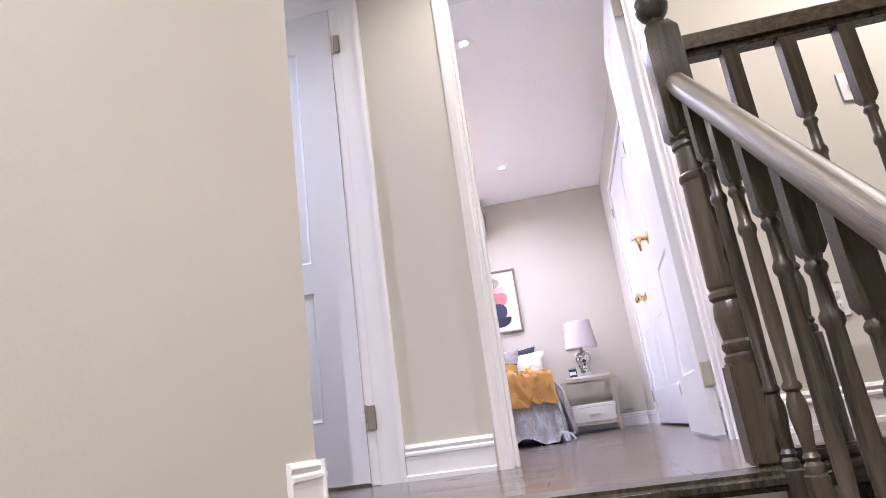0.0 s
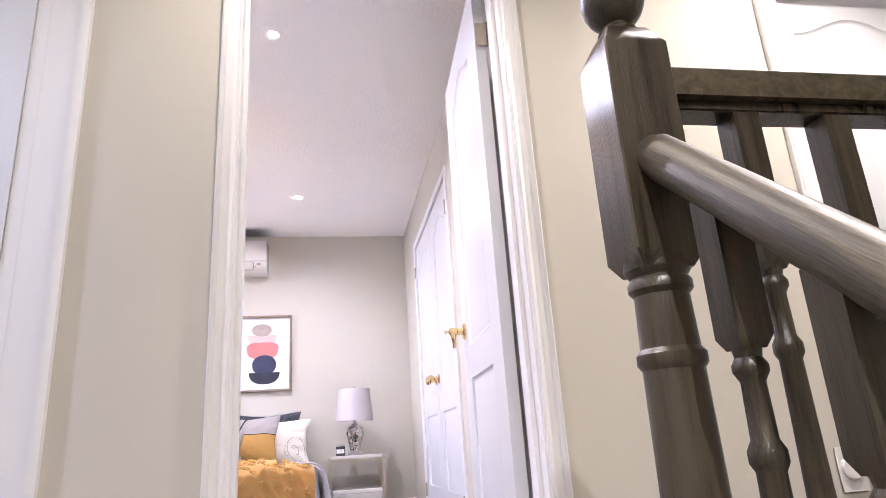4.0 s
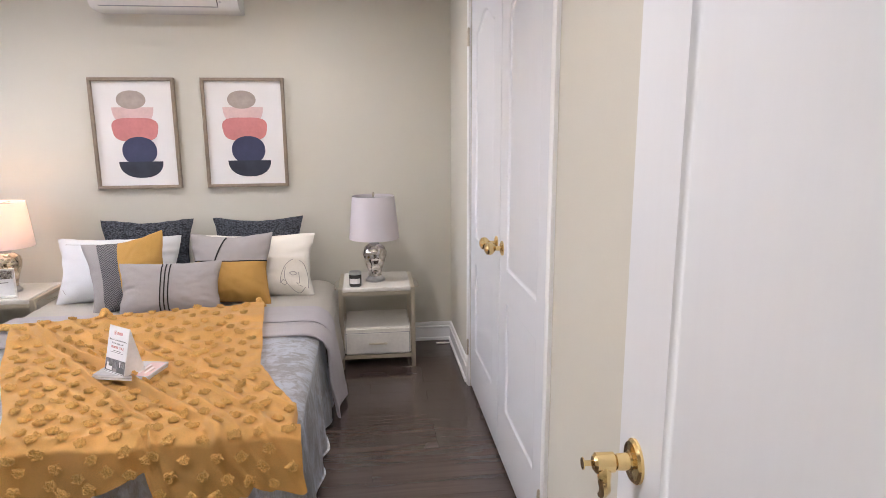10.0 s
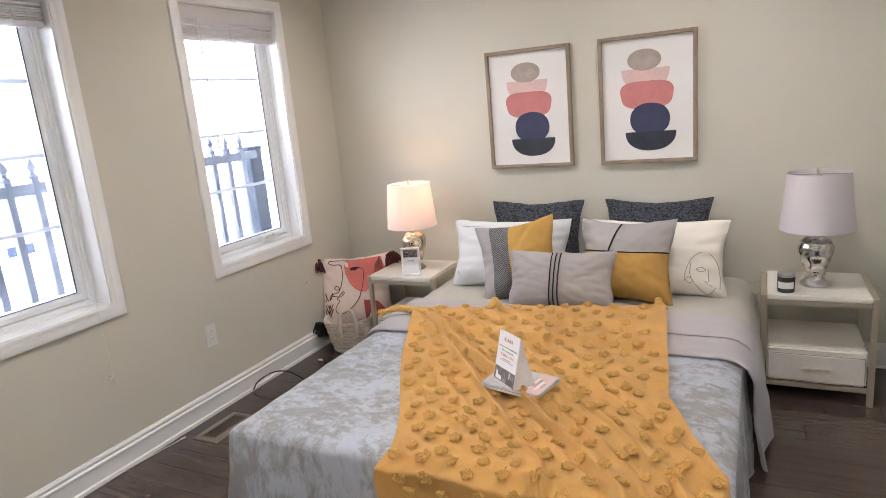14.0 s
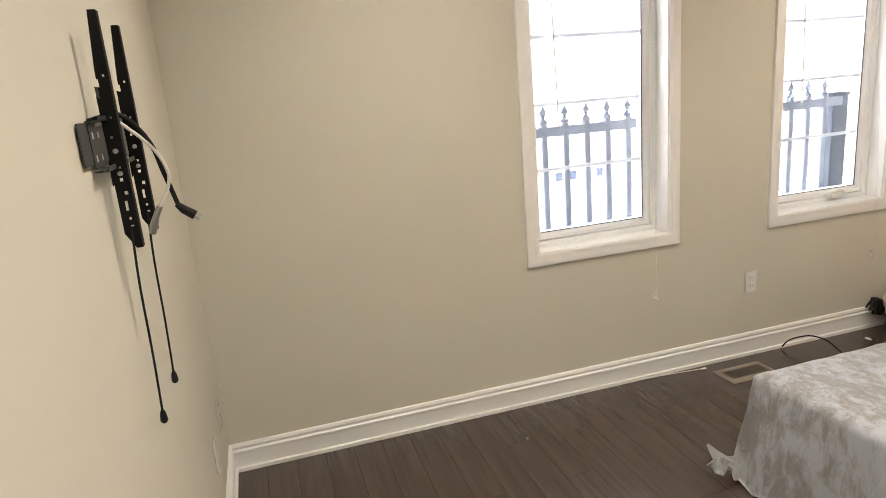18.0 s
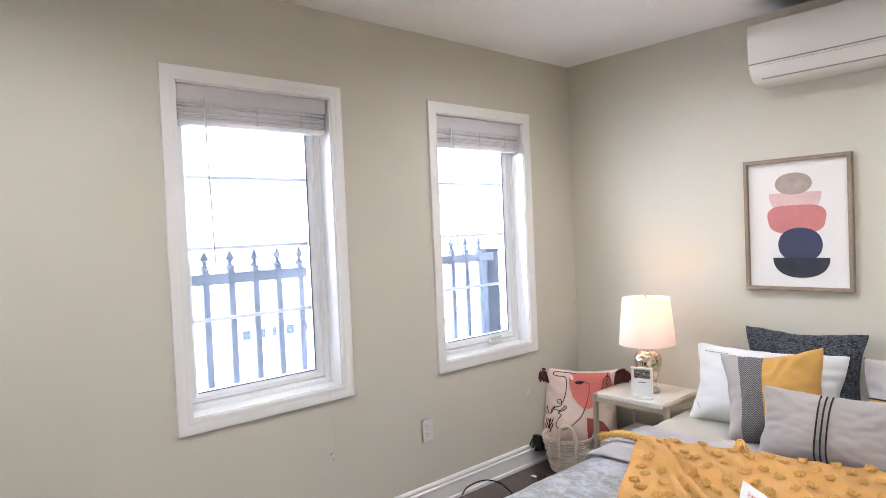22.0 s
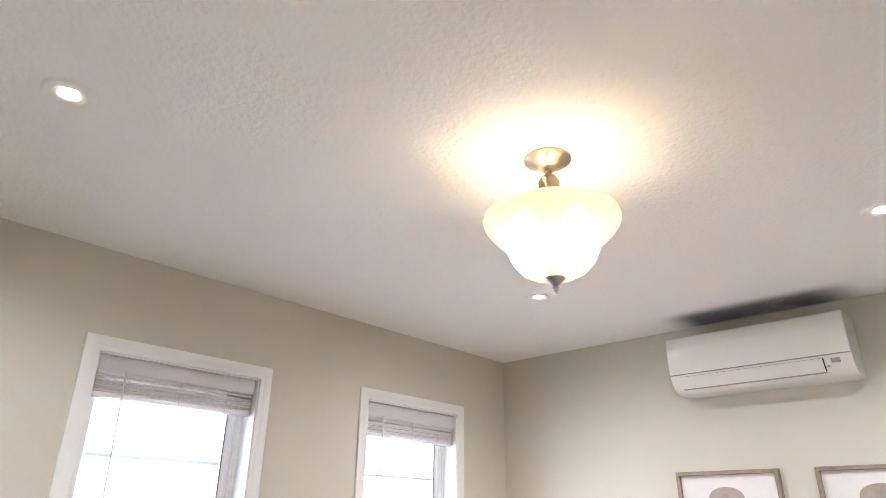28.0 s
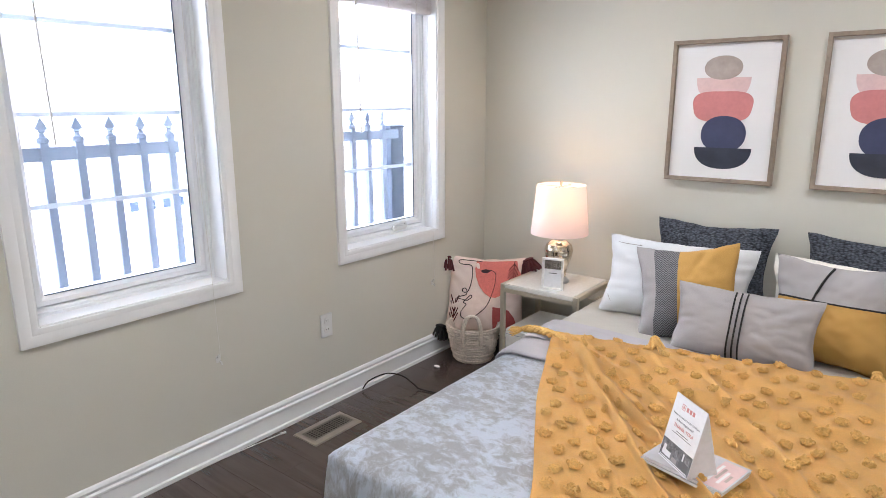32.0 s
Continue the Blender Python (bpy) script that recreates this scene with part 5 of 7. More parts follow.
def turned_cloth(x0, x1, ya, yb, base, thick, drop, seed, crease, flare=0.10, hem=0.02, skew=0.0):
    """Cloth across the bed with a rolled lower edge, hanging down both sides in soft folds."""
    bm = bmesh.new()
    lip = [(0.035, 0.0), (0.012, 0.0), (0.003, 0.15), (0.0, 0.5), (0.004, 0.85), (0.014, 1.0)]
    n = int((yb - ya) / 0.013)
    rows = lip + [(0.014 + (yb - ya - 0.014) * k / n, 1.0) for k in range(1, n + 1)]
    nx = int((x1 - x0 + 2 * drop) / 0.014)
    grid = []
    for dv, up in rows:
        row = []
        for i in range(nx + 1):
            u = x0 - drop + (x1 - x0 + 2 * drop) * i / nx
            v = ya + dv + 0.016 * wave(u, seed, 0, 2.5) + 0.006 * wave(u, seed, 4, 9) + skew * (u - x0) / (x1 - x0)
            bx = min(max(u, x0), x1)
            d = abs(u - bx)
            soft = min(1.0, dv / 0.05)
            rumple = crease * soft * (wave(u * 0.45, v * 1.6, seed, 9) + 0.6 * wave(u * 0.7, v * 1.8, seed + 2, 21) + 0.35 * wave(u, v, seed + 5, 44))
            puff = thick * up + rumple
            if d < 1e-6:
                row.append(bm.verts.new((u, v, base - edge_fall(u) + puff)))
                continue
            way = 1 if u > bx else -1
            hang = min(1.0, d / 0.22)
            fold = hang * (0.016 * math.sin(v * 17 + seed + 1.5 * wave(v, d, seed, 3)) + 0.009 * wave(v * 2, d * 0.5, seed, 7))
            push = (0.012 + 0.025 * min(1.0, d / 0.06) + flare * d + puff + fold) * (1.0 if way > 0 else 0.6)
            z = base - 0.028 - max(0.0, d - 0.010) - (0.012 * wave(v, seed, 2, 6)) * hang
            row.append(bm.verts.new((bx + way * push, v + 0.03 * d * math.sin(v * 9 + seed), max(hem, z))))
        grid.append(row)
    for a, b in zip(grid, grid[1:]):
        for k in range(nx):
            bm.faces.new((a[k], a[k + 1], b[k + 1], b[k]))
    bmesh.ops.solidify(bm, geom=bm.faces[:], thickness=-0.003)
    return bm


solid("fitted_sheet", turned_cloth(BX0 + 0.006, BX1 - 0.006, 5.53, 6.335, BTOP + 0.010, 0.006, 0.34, 14.0, 0.004), CREAM_LINEN, "cream sheet smoothed over the head of the mattress", "sheet", sharp=80)
fold = thing("top_sheet", "pale lilac-grey top sheet folded back twice over the bedspread", "sheet")
part("lower_fold", turned_cloth(BX0 + 0.004, BX1 - 0.004, 5.235, 5.66, BTOP + 0.016, 0.015, 0.40, 9.0, 0.004, 0.12), GREY_SHEET, fold, sharp=80)
part("upper_fold", turned_cloth(BX0 + 0.004, BX1 - 0.004, 5.405, 5.655, BTOP + 0.031, 0.010, 0.37, 21.0, 0.004, 0.12, skew=0.02), GREY_SHEET, fold, sharp=80)

# mustard throw: a skewed cloth from near the pillows over the foot of the bed
HEAD_L, HEAD_R = (-1.10, 5.43), (0.05, 5.68)
LEFT_EDGE = ((0.0, HEAD_L), (0.72, (-0.620, 4.42)), (0.806, (-0.566, 4.30)), (1.0, (-0.556, 4.03)))
RIGHT_EDGE = ((0.0, HEAD_R), (0.50, (0.160, 4.86)), (0.78, (0.365, 4.40)), (1.0, (0.385, 4.03)))


def along(edge, t):
    for (ta, a), (tb, b) in zip(edge, edge[1:]):
        if t <= tb:
            return Vector(a).lerp(Vector(b), (t - ta) / (tb - ta))
    return Vector(edge[-1][1]) + (Vector(edge[-1][1]) - Vector(edge[-2][1])) * (t - edge[-1][0])


def throw_point(s, t):
    """s from the window side to the door side, t from head to foot."""
    p = along(LEFT_EDGE, t).lerp(along(RIGHT_EDGE, t), s)
    p.x += 0.012 * math.sin(9 * t + 2) * (1 - s) + 0.010 * wave(t, s, 3, 5)
    p.y += 0.014 * wave(s, t, 8, 4)
    if t > 0.72:
        # the gathered fold draws the hem up on its window side
        rise = max(0.0, min(1.0, (s - 0.12) / 0.35)) ** 1.6 * max(0.0, min(1.0, (0.505 - s) / 0.035))
        p.y += (t - 0.72) / 0.28 * (0.03 + 0.115 * rise)
    return p


def throw_height(s, t):
    fold = 0.0
    for a, b, w, h in ((0.03, 0.80, 0.022, 0.036), (0.055, 0.52, 0.018, 0.026), (0.30, 0.70, 0.018, 0.018), (0.42, 0.75, 0.016, 0.014), (0.11, 0.72, 0.012, 0.010), (0.00, 0.42, 0.014, 0.009), (0.20, 0.70, 0.012, 0.009), (0.62, 0.30, 0.016, 0.006)):
        # ridges that run slantwise from the head down to the foot
        d = (s - (a + b * t)) / w
        d *= (2.8 if d < 0 else 0.7) if h > 0.015 else 1.0
        fold += h * math.exp(-d * d) * (0.5 + 0.5 * math.sin(3 * t + a * 9) ** 2)
    d = (s - (0.002 + 0.80 * t)) / 0.014
    fold -= 0.012 * math.exp(-d * d) * min(1.0, max(0.0, (t - 0.10) / 0.12))
    fold *= 0.25 + 0.75 * min(1.0, t / 0.10)
    return fold + 0.010 * wave(s, t, 2, 9) + 0.006 * wave(s, t, 5, 20) + 0.0035 * wave(s, t * 1.3, 7, 38)


def throw_place(s, t):
    p = throw_point(s, t)
    z = BTOP + 0.034 + throw_height(s, t)
    if p.y > 5.20:
        z += 0.024 * min(1.0, (p.y - 5.20) / 0.05) + 0.012 * max(0.0, min(1.0, (p.y - 5.38) / 0.05))
    over = BY0 - 0.012 - p.y
    if over > 0:
        lift = 0.026 + 0.4 * throw_height(s, t) + 0.012 * math.sin(s * 19 + 1)
        bend = min(over, 0.05)
        return Vector((p.x + 0.02 * wave(s, over, 1, 6), BY0 - 0.012 - bend * 0.55 - lift * min(1, over / 0.05), z - over * (0.5 if over < 0.05 else 1.0) - (0 if over < 0.05 else -0.025)))
    side = p.x - (BX1 - 0.03)
    if side > 0:
        return Vector((BX1 - 0.03 + side * 0.35 + 0.01, p.y, z - side * 0.9))
    return Vector((p.x, p.y, z))


throw = thing("throw_blanket", "mustard yellow throw with tufted dots and tassels over the bed", "blanket")
bm = bmesh.new()
NS, NT = 210, 150
grid = [[bm.verts.new(throw_place(i / NS, j / NT)) for i in range(NS + 1)] for j in range(NT + 1)]
for a, b in zip(grid, grid[1:]):
    for k in range(NS):
        bm.faces.new((a[k], a[k + 1], b[k + 1], b[k]))
bmesh.ops.solidify(bm, geom=bm.faces[:], thickness=-0.006)
part("cloth", bm, MUSTARD, throw, sharp=80)


def tuft_mesh(seed):
    """A clump of short looped yarn, about four centimetres across."""
    rng = random.Random(seed)
    bm = bmesh.new()
    bmesh.ops.create_icosphere(bm, subdivisions=2, radius=1.0)
    for v in bm.verts:
        k = 0.9 + 0.4 * noise.noise(v.co * 2.0 + Vector((seed, 0, 0)))
        v.co = Vector((v.co.x * 0.0165 * k, v.co.y * 0.0140 * k, max(-0.5, v.co.z) * 0.0055 * k))
    for q in range(17):
        a, r = q * 2.4, 0.0165 * math.sqrt((q + 0.4) / 17)
        cx_, cy_, turn_, size = r * math.cos(a) * 1.1, r * math.sin(a) * 0.92, rng.uniform(0, 3.14), rng.uniform(0.0042, 0.0060)
        lean = rng.uniform(-0.6, 0.6)
        ring = []
        for w in [2 * math.pi * e / 7 for e in range(8)]:
            h, u = size * (0.75 + math.sin(w)), size * math.cos(w)
            ring.append((cx_ + u * math.cos(turn_) + lean * h * math.sin(turn_), cy_ + u * math.sin(turn_) - lean * h * math.cos(turn_), h * 1.0))
        tube(ring, 0.0023, bm, 4, caps=False)
    return finish("tuft", bm, MUSTARD_TUFT, 80)


TUFTS = [tuft_mesh(k * 3.7) for k in range(5)]
random.seed(7)
for j in range(25):
    for i in range(10):
        s = (i + (0.5 if j % 2 else 0.0) + 0.30) / 10.2 + random.uniform(-0.015, 0.015)
        t = (j + 0.5) / 25 + random.uniform(-0.007, 0.007)
        if not 0.03 < s < 0.97:
            continue
        p, pu, pv = throw_place(s, t), throw_place(s + 0.01, t), throw_place(s, t + 0.008)
        up = (pu - p).cross(p - pv).normalized()
        if up.z < -0.2:
            up = -up
        o = new("tuft", TUFTS[(i * 3 + j) % 5])
        o.parent = throw
        turn = up.to_track_quat("Z", "Y").to_matrix().to_4x4()
        o.matrix_basis = Matrix.Translation(p + up * 0.004) @ turn @ pose(0, 0, 0, 0, 0, random.uniform(-40, 40)) @ Matrix.Diagonal((random.uniform(0.92, 1.22), random.uniform(0.90, 1.14), 0.95, 1))


def tassel(parent, at, length, tilt, mat, name="tassel", thick=1.0):
    t = new(name)
    t.parent = parent
    t.matrix_basis = pose(*at, *tilt)
    part("knot", lathe([(0.003, 0.0), (0.010 * thick, -0.006), (0.012 * thick, -0.014), (0.008 * thick, -0.022)], 12), mat, t)
    bm = bmesh.new()
    for k in range(26):
        a, r = k * 2.4, 0.012 * thick * math.sqrt((k + 0.5) / 26)
        tube([(r * 0.6 * math.cos(a), r * 0.6 * math.sin(a), -0.018), (r * 1.1 * math.cos(a), r * 1.1 * math.sin(a), -0.03), (r * 1.9 * math.cos(a), r * 1.9 * math.sin(a), -length * (0.9 + 0.1 * math.sin(k * 7)))], 0.0022 * thick, bm, 5)
    part("fringe", bm, mat, t)
    return t


for s in (0.10, 0.30, 0.62):
    p = throw_place(s, 1.0)
    tassel(throw, (p.x, p.y - 0.006, p.z + 0.004), 0.100, (0, 0, 0), MUSTARD_TUFT, thick=1.6)
p = throw_place(0.34, 0.0)
tassel(throw, (p.x - 0.01, p.y + 0.03, p.z + 0.025), 0.090, (-70, 0, 30), MUSTARD_TUFT, thick=1.7)
bm = bmesh.new()
spine = curve_points([(-0.99, 5.39, BTOP + 0.052), (-1.06, 5.41, BTOP + 0.062), (-1.13, 5.435, BTOP + 0.058), (-1.20, 5.46, BTOP + 0.045), (-1.245, 5.478, BTOP + 0.034)], 10)
for strand in range(3):
    # three strands wound round each other
    turns = [2.1 * strand + 0.55 * k for k in range(len(spine))]
    tube([p + Vector((0.25 * math.sin(w), 0.9 * math.cos(w), math.sin(w))) * 0.0085 for p, w in zip(spine, turns)], [0.0095 + 0.002 * math.sin(1.3 * k + strand) for k in range(len(spine))], bm, 8)
part("twisted_corner", bm, MUSTARD_TUFT, throw, sharp=80)
tassel(throw, (-1.245, 5.478, BTOP + 0.034), 0.075, (0, 70, 20), MUSTARD_TUFT)


# ---- pillows ----
def cushion(width, height, thick, zones=(), mats=(), n=40, slump=0.0, seed=0.0, ear=0.06, axis="u"):
    """A filled cushion standing in xz, with pointed corners. zones: edges along u (or v) at which the cloth changes."""
    def ticks():
        base = [-1 + 2 * k / n for k in range(n + 1)]
        return sorted(set(base))
    us = ticks()
    vs = ticks()
    if zones:
        extra = sorted({*us, *[z for z in zones]}) if axis == "u" else sorted({*vs, *[z for z in zones]})
        keep = [extra[0]]
        for e in extra[1:]:
            if e - keep[-1] < 0.012:
                if e in zones:
                    keep[-1] = e
            else:
                keep.append(e)
        if axis == "u":
            us = keep
        else:
            vs = keep
    bm = bmesh.new()
    sheets = []
    for side in (-1, 1):
        grid = []
        for v in vs:
            row = []
            for u in us:
                puff = ((1 - u ** 4) * (1 - v ** 4)) ** 0.55 * (0.72 + 0.28 * (1 - u * u) * (1 - v * v))
                x = width / 2 * u * (1 - ear * (1 - v * v) ** 1.5)
                z = height / 2 * v * (1 - ear * (1 - u * u) ** 1.5)
                y = side * thick / 2 * puff * (1 - slump * v)
                rim = max(abs(u), abs(v))
                round_it = math.atan2(v, u)
                x += 0.010 * width * wave(v * 2 + seed, u, 5.0, 1.7) * abs(u) ** 3
                z += 0.014 * height * wave(u * 2 + seed, v, 9.0, 1.9) * abs(v) ** 3
                if rim < 0.999:
                    y += side * 0.009 * wave(u + seed, v, side, 2.5) + side * 0.005 * wave(u * 2 + seed, v * 2, side + 4, 2.7) * puff + side * 0.0035 * wave(u * 5 + seed, v * 4, side + 7, 2.1) * puff
                    y += side * thick * 0.10 * rim ** 5 * puff * math.sin(15 * round_it + 4 * wave(u + seed, v, 2, 2.0))
                row.append((x, y, z))
            grid.append(row)
        sheets.append(grid)
    made = {}

    def vert(side, i, j):
        edge = i in (0, len(us) - 1) or j in (0, len(vs) - 1)
        key = (0 if edge else side, i, j)
        if key not in made:
            made[key] = bm.verts.new(sheets[side][j][i])
        return made[key]

    for side in (0, 1):
        for j in range(len(vs) - 1):
            for i in range(len(us) - 1):
                f = bm.faces.new((vert(side, i, j), vert(side, i + 1, j), vert(side, i + 1, j + 1), vert(side, i, j + 1)))
                m = ((us[i] + us[i + 1]) if axis == "u" else (vs[j] + vs[j + 1])) / 2
                f.material_index = sum(m > z for z in zones)
    return bm


def surface(width, height, thick, u, v, lift=0.003, ear=0.06, slump=0.0):
    """A place on the front of such a cushion."""
    puff = ((1 - u ** 4) * (1 - v ** 4)) ** 0.55 * (0.72 + 0.28 * (1 - u * u) * (1 - v * v))
    return (width / 2 * u * (1 - ear * (1 - v * v) ** 1.5), -thick / 2 * puff * (1 - slump * v) - lift - 0.004, height / 2 * v * (1 - ear * (1 - u * u) ** 1.5))


def pillow(name, label, at, turn, width, height, thick, mats, zones=(), lean=18.0, roll=0.0, axis="u", slump=0.25, seed=0.0, ear=0.06, group=""):
    root = new(name)
    lift = Matrix.Translation((0, 0, height / 2))
    root.matrix_world = pose(*at, 0, 0, turn) @ pose(0, 0, 0, -lean, roll, 0) @ lift
    tagged(root, label, "pillow", group)
    part("cover", cushion(width, height, thick, zones, mats, slump=slump, seed=seed, ear=ear, axis=axis), mats, root, sharp=80)
    return root


for at, turn, seed in (((-0.725, 6.27, 0.445), 0, 1.0), ((-0.065, 6.27, 0.445), 0, 5.0)):
    pillow("slate_cushion", "dark slate woven cushion leaning on the wall", at, turn, 0.54, 0.43, 0.13, [NAVY_CLOTH], lean=8, seed=seed, ear=0.115, group="slate cushions")
wl = pillow("bed_pillow", "white embroidered bed pillow leaning on a slate cushion", (-0.805, 6.00, 0.437), 3, 0.67, 0.385, 0.17, [WHITE_LINEN], lean=20, seed=2.0, ear=0.09)
wr = pillow("bed_pillow", "cream bed pillow with a stitched line drawing", (-0.070, 6.00, 0.437), -2, 0.72, 0.385, 0.17, [CREAM_LINEN], lean=20, seed=3.0, ear=0.09)
c1 = pillow("striped_cushion", "cushion in pale grey, grey herringbone and mustard stripes", (-0.655, 5.80, 0.438), 6, 0.425, 0.42, 0.15, [PALE_GREY_CLOTH, HERRINGBONE, MUSTARD_CLOTH], (-0.62, -0.12), lean=20, roll=-9, seed=4.0, ear=0.13)
c3 = pillow("block_cushion", "cushion with a pale grey top and mustard bottom", (-0.165, 5.84, 0.440), -4, 0.46, 0.415, 0.15, [MUSTARD_CLOTH, BLACK_CLOTH, PALE_GREY_CLOTH], (0.20, 0.235), lean=18, axis="v", seed=6.0, ear=0.13)
W3 = (0.46, 0.415, 0.15)
part("braid", tube([surface(*W3, -0.36 + 0.26 * max(0.0, (k - 16) / 14) ** 1.2, -0.97 + 1.94 * k / 30, 0.001, 0.13, 0.25) for k in range(31)], 0.0045), BLACK_CLOTH, c3, "black braid down the front")
tassel(c3, (0.17, -0.055, -0.165), 0.07, (-30, -20, 0), MUSTARD_TUFT, thick=1.5)
c2 = pillow("lumbar_cushion", "small pale grey lumbar cushion with black stripes", (-0.43, 5.665, 0.452), 2, 0.52, 0.285, 0.14, [PALE_GREY_CLOTH], lean=20, seed=8.0, ear=0.08)
for su in (-0.14, -0.06, 0.02):
    part("stripe", tube([surface(0.52, 0.285, 0.14, su, -0.97 + 1.94 * k / 24, 0.0, 0.08, 0.25) for k in range(25)], 0.0035, sides=6), BLACK_CLOTH, c2)


def stitched(root, dims, lines, radius, mat, ear=0.09, slump=0.25, name="stitched_line"):
    for line in lines:
        pts = curve_points([(u, v, 0) for u, v in line], 6)
        part(name, tube([surface(*dims, p.x, p.y, 0.0, ear, slump) for p in pts], radius, sides=5), mat, root)


stitched(wr, (0.72, 0.385, 0.17), [[(0.5 + (u - 0.5) * 1.08, -0.9 + (v + 0.85) * 1.2) for u, v in line] for line in [
    [(0.50, -0.62), (0.54, -0.35), (0.62, -0.10), (0.74, 0.02), (0.88, -0.10), (0.93, -0.40), (0.90, -0.72)],
    [(0.60, -0.20), (0.58, -0.50), (0.66, -0.75), (0.76, -0.85), (0.86, -0.70)],
    [(0.66, -0.34), (0.72, -0.30), (0.77, -0.36), (0.70, -0.40), (0.66, -0.34)],
    [(0.80, -0.32), (0.79, -0.58), (0.74, -0.60), (0.78, -0.66)],
    [(0.70, -0.68), (0.75, -0.65), (0.82, -0.68)],
    [(0.55, -0.52), (0.60, -0.58), (0.57, -0.66), (0.52, -0.60), (0.55, -0.52)]]], 0.0018, LINE_THREAD)
stitched(wl, (0.67, 0.385, 0.17), [[(-0.86, 0.80), (-0.7, 0.79), (-0.5, 0.80)], [(-0.9, -0.55), (-0.8, -0.72), (-0.7, -0.6)]], 0.0016, LINE_THREAD)


# ---- night tables, lamps ----
def night_table(label, at):
    t = thing("nightstand", label, "nightstand", at, 0, "nightstands")
    w, d, h = 0.445, 0.40, 0.495
    for x in (-w / 2, w / 2 - 0.024):
        for y in (-d / 2, d / 2 - 0.024):
            part("leg", boxed(x, x + 0.024, y, y + 0.024, 0, h - 0.001, 0.002), CHAMPAGNE, t)
    for y in (-d / 2, d / 2 - 0.024):
        part("top_rail", boxed(-w / 2 + 0.024, w / 2 - 0.024, y, y + 0.024, h - 0.045, h - 0.023, 0.002), CHAMPAGNE, t)
        part("bottom_rail", boxed(-w / 2 + 0.024, w / 2 - 0.024, y + 0.002, y + 0.022, 0.062, 0.082, 0.002), CHAMPAGNE, t)
    for x in (-w / 2, w / 2 - 0.024):
        part("side_rail", boxed(x, x + 0.024, -d / 2 + 0.024, d / 2 - 0.024, h - 0.022, h - 0.001, 0.002), CHAMPAGNE, t)
    part("tabletop", boxed(-w / 2 + 0.025, w / 2 - 0.025, -d / 2, d / 2, h - 0.022, h + 0.002, 0.004), LACQUER, t, "white lacquered top")
    part("drawer_box", boxed(-w / 2 + 0.027, w / 2 - 0.027, -d / 2 + 0.012, d / 2 - 0.012, 0.084, 0.248, 0.008, 3), LACQUER, t)
    part("drawer_gap", boxed(-w / 2 + 0.0345, w / 2 - 0.0345, -d / 2 + 0.0105, -d / 2 + 0.0125, 0.0915, 0.2195), PLASTIC_GREY, t)
    front = part("drawer_front", boxed(-w / 2 + 0.037, w / 2 - 0.037, -d / 2 + 0.006, -d / 2 + 0.0118, 0.094, 0.217, 0.002), LACQUER, t)
    part("handle", boxed(-0.055, 0.055, -d / 2 - 0.012, -d / 2 + 0.0065, 0.151, 0.159, 0.003), CHAMPAGNE, front, "slim gold handle")
    for side in (-1, 1):
        part("side_handle", tube(curve_points([(side * w / 2, -0.09, h - 0.02), (side * (w / 2 + 0.028), -0.08, h - 0.03), (side * (w / 2 + 0.030), 0.08, h - 0.03), (side * w / 2, 0.09, h - 0.02)], 5), 0.003), CHAMPAGNE, t)
    return t


night_table("white lacquer nightstand in a champagne metal frame, one drawer", (0.650, 6.125, 0.0))
night_table("white lacquer nightstand in a champagne metal frame, by the window", (-1.445, 6.125, 0.0))


def mercury_body(warmed):
    bm = bmesh.new()
    prof = [(0.040, 0.030), (0.042, 0.040), (0.046, 0.070), (0.058, 0.110), (0.071, 0.150), (0.074, 0.180), (0.066, 0.205), (0.045, 0.222), (0.026, 0.230)]
    fine = []
    for k in range(len(prof) - 1):
        for s in range(4):
            f = s / 4
            fine.append((prof[k][0] + (prof[k + 1][0] - prof[k][0]) * f, prof[k][1] + (prof[k + 1][1] - prof[k][1]) * f))
    fine.append(prof[-1])
    steps = 64
    rings = []
    for r, z in fine:
        ring = []
        for q in range(steps):
            a = 2 * math.pi * q / steps
            row = z / 0.030
            dimple = -0.0045 * max(0.0, math.cos(4 * a + math.pi * (math.floor(row) % 2)) * math.cos(math.pi * (row % 1 - 0.5))) ** 0.7 if 0.04 < z < 0.21 else 0.0
            ring.append(bm.verts.new(((r + dimple) * math.cos(a), (r + dimple) * math.sin(a), z)))
        rings.append(ring)
    for a, b in zip(rings, rings[1:]):
        for q in range(steps):
            bm.faces.new((a[q], a[(q + 1) % steps], b[(q + 1) % steps], b[q]))
    return bm


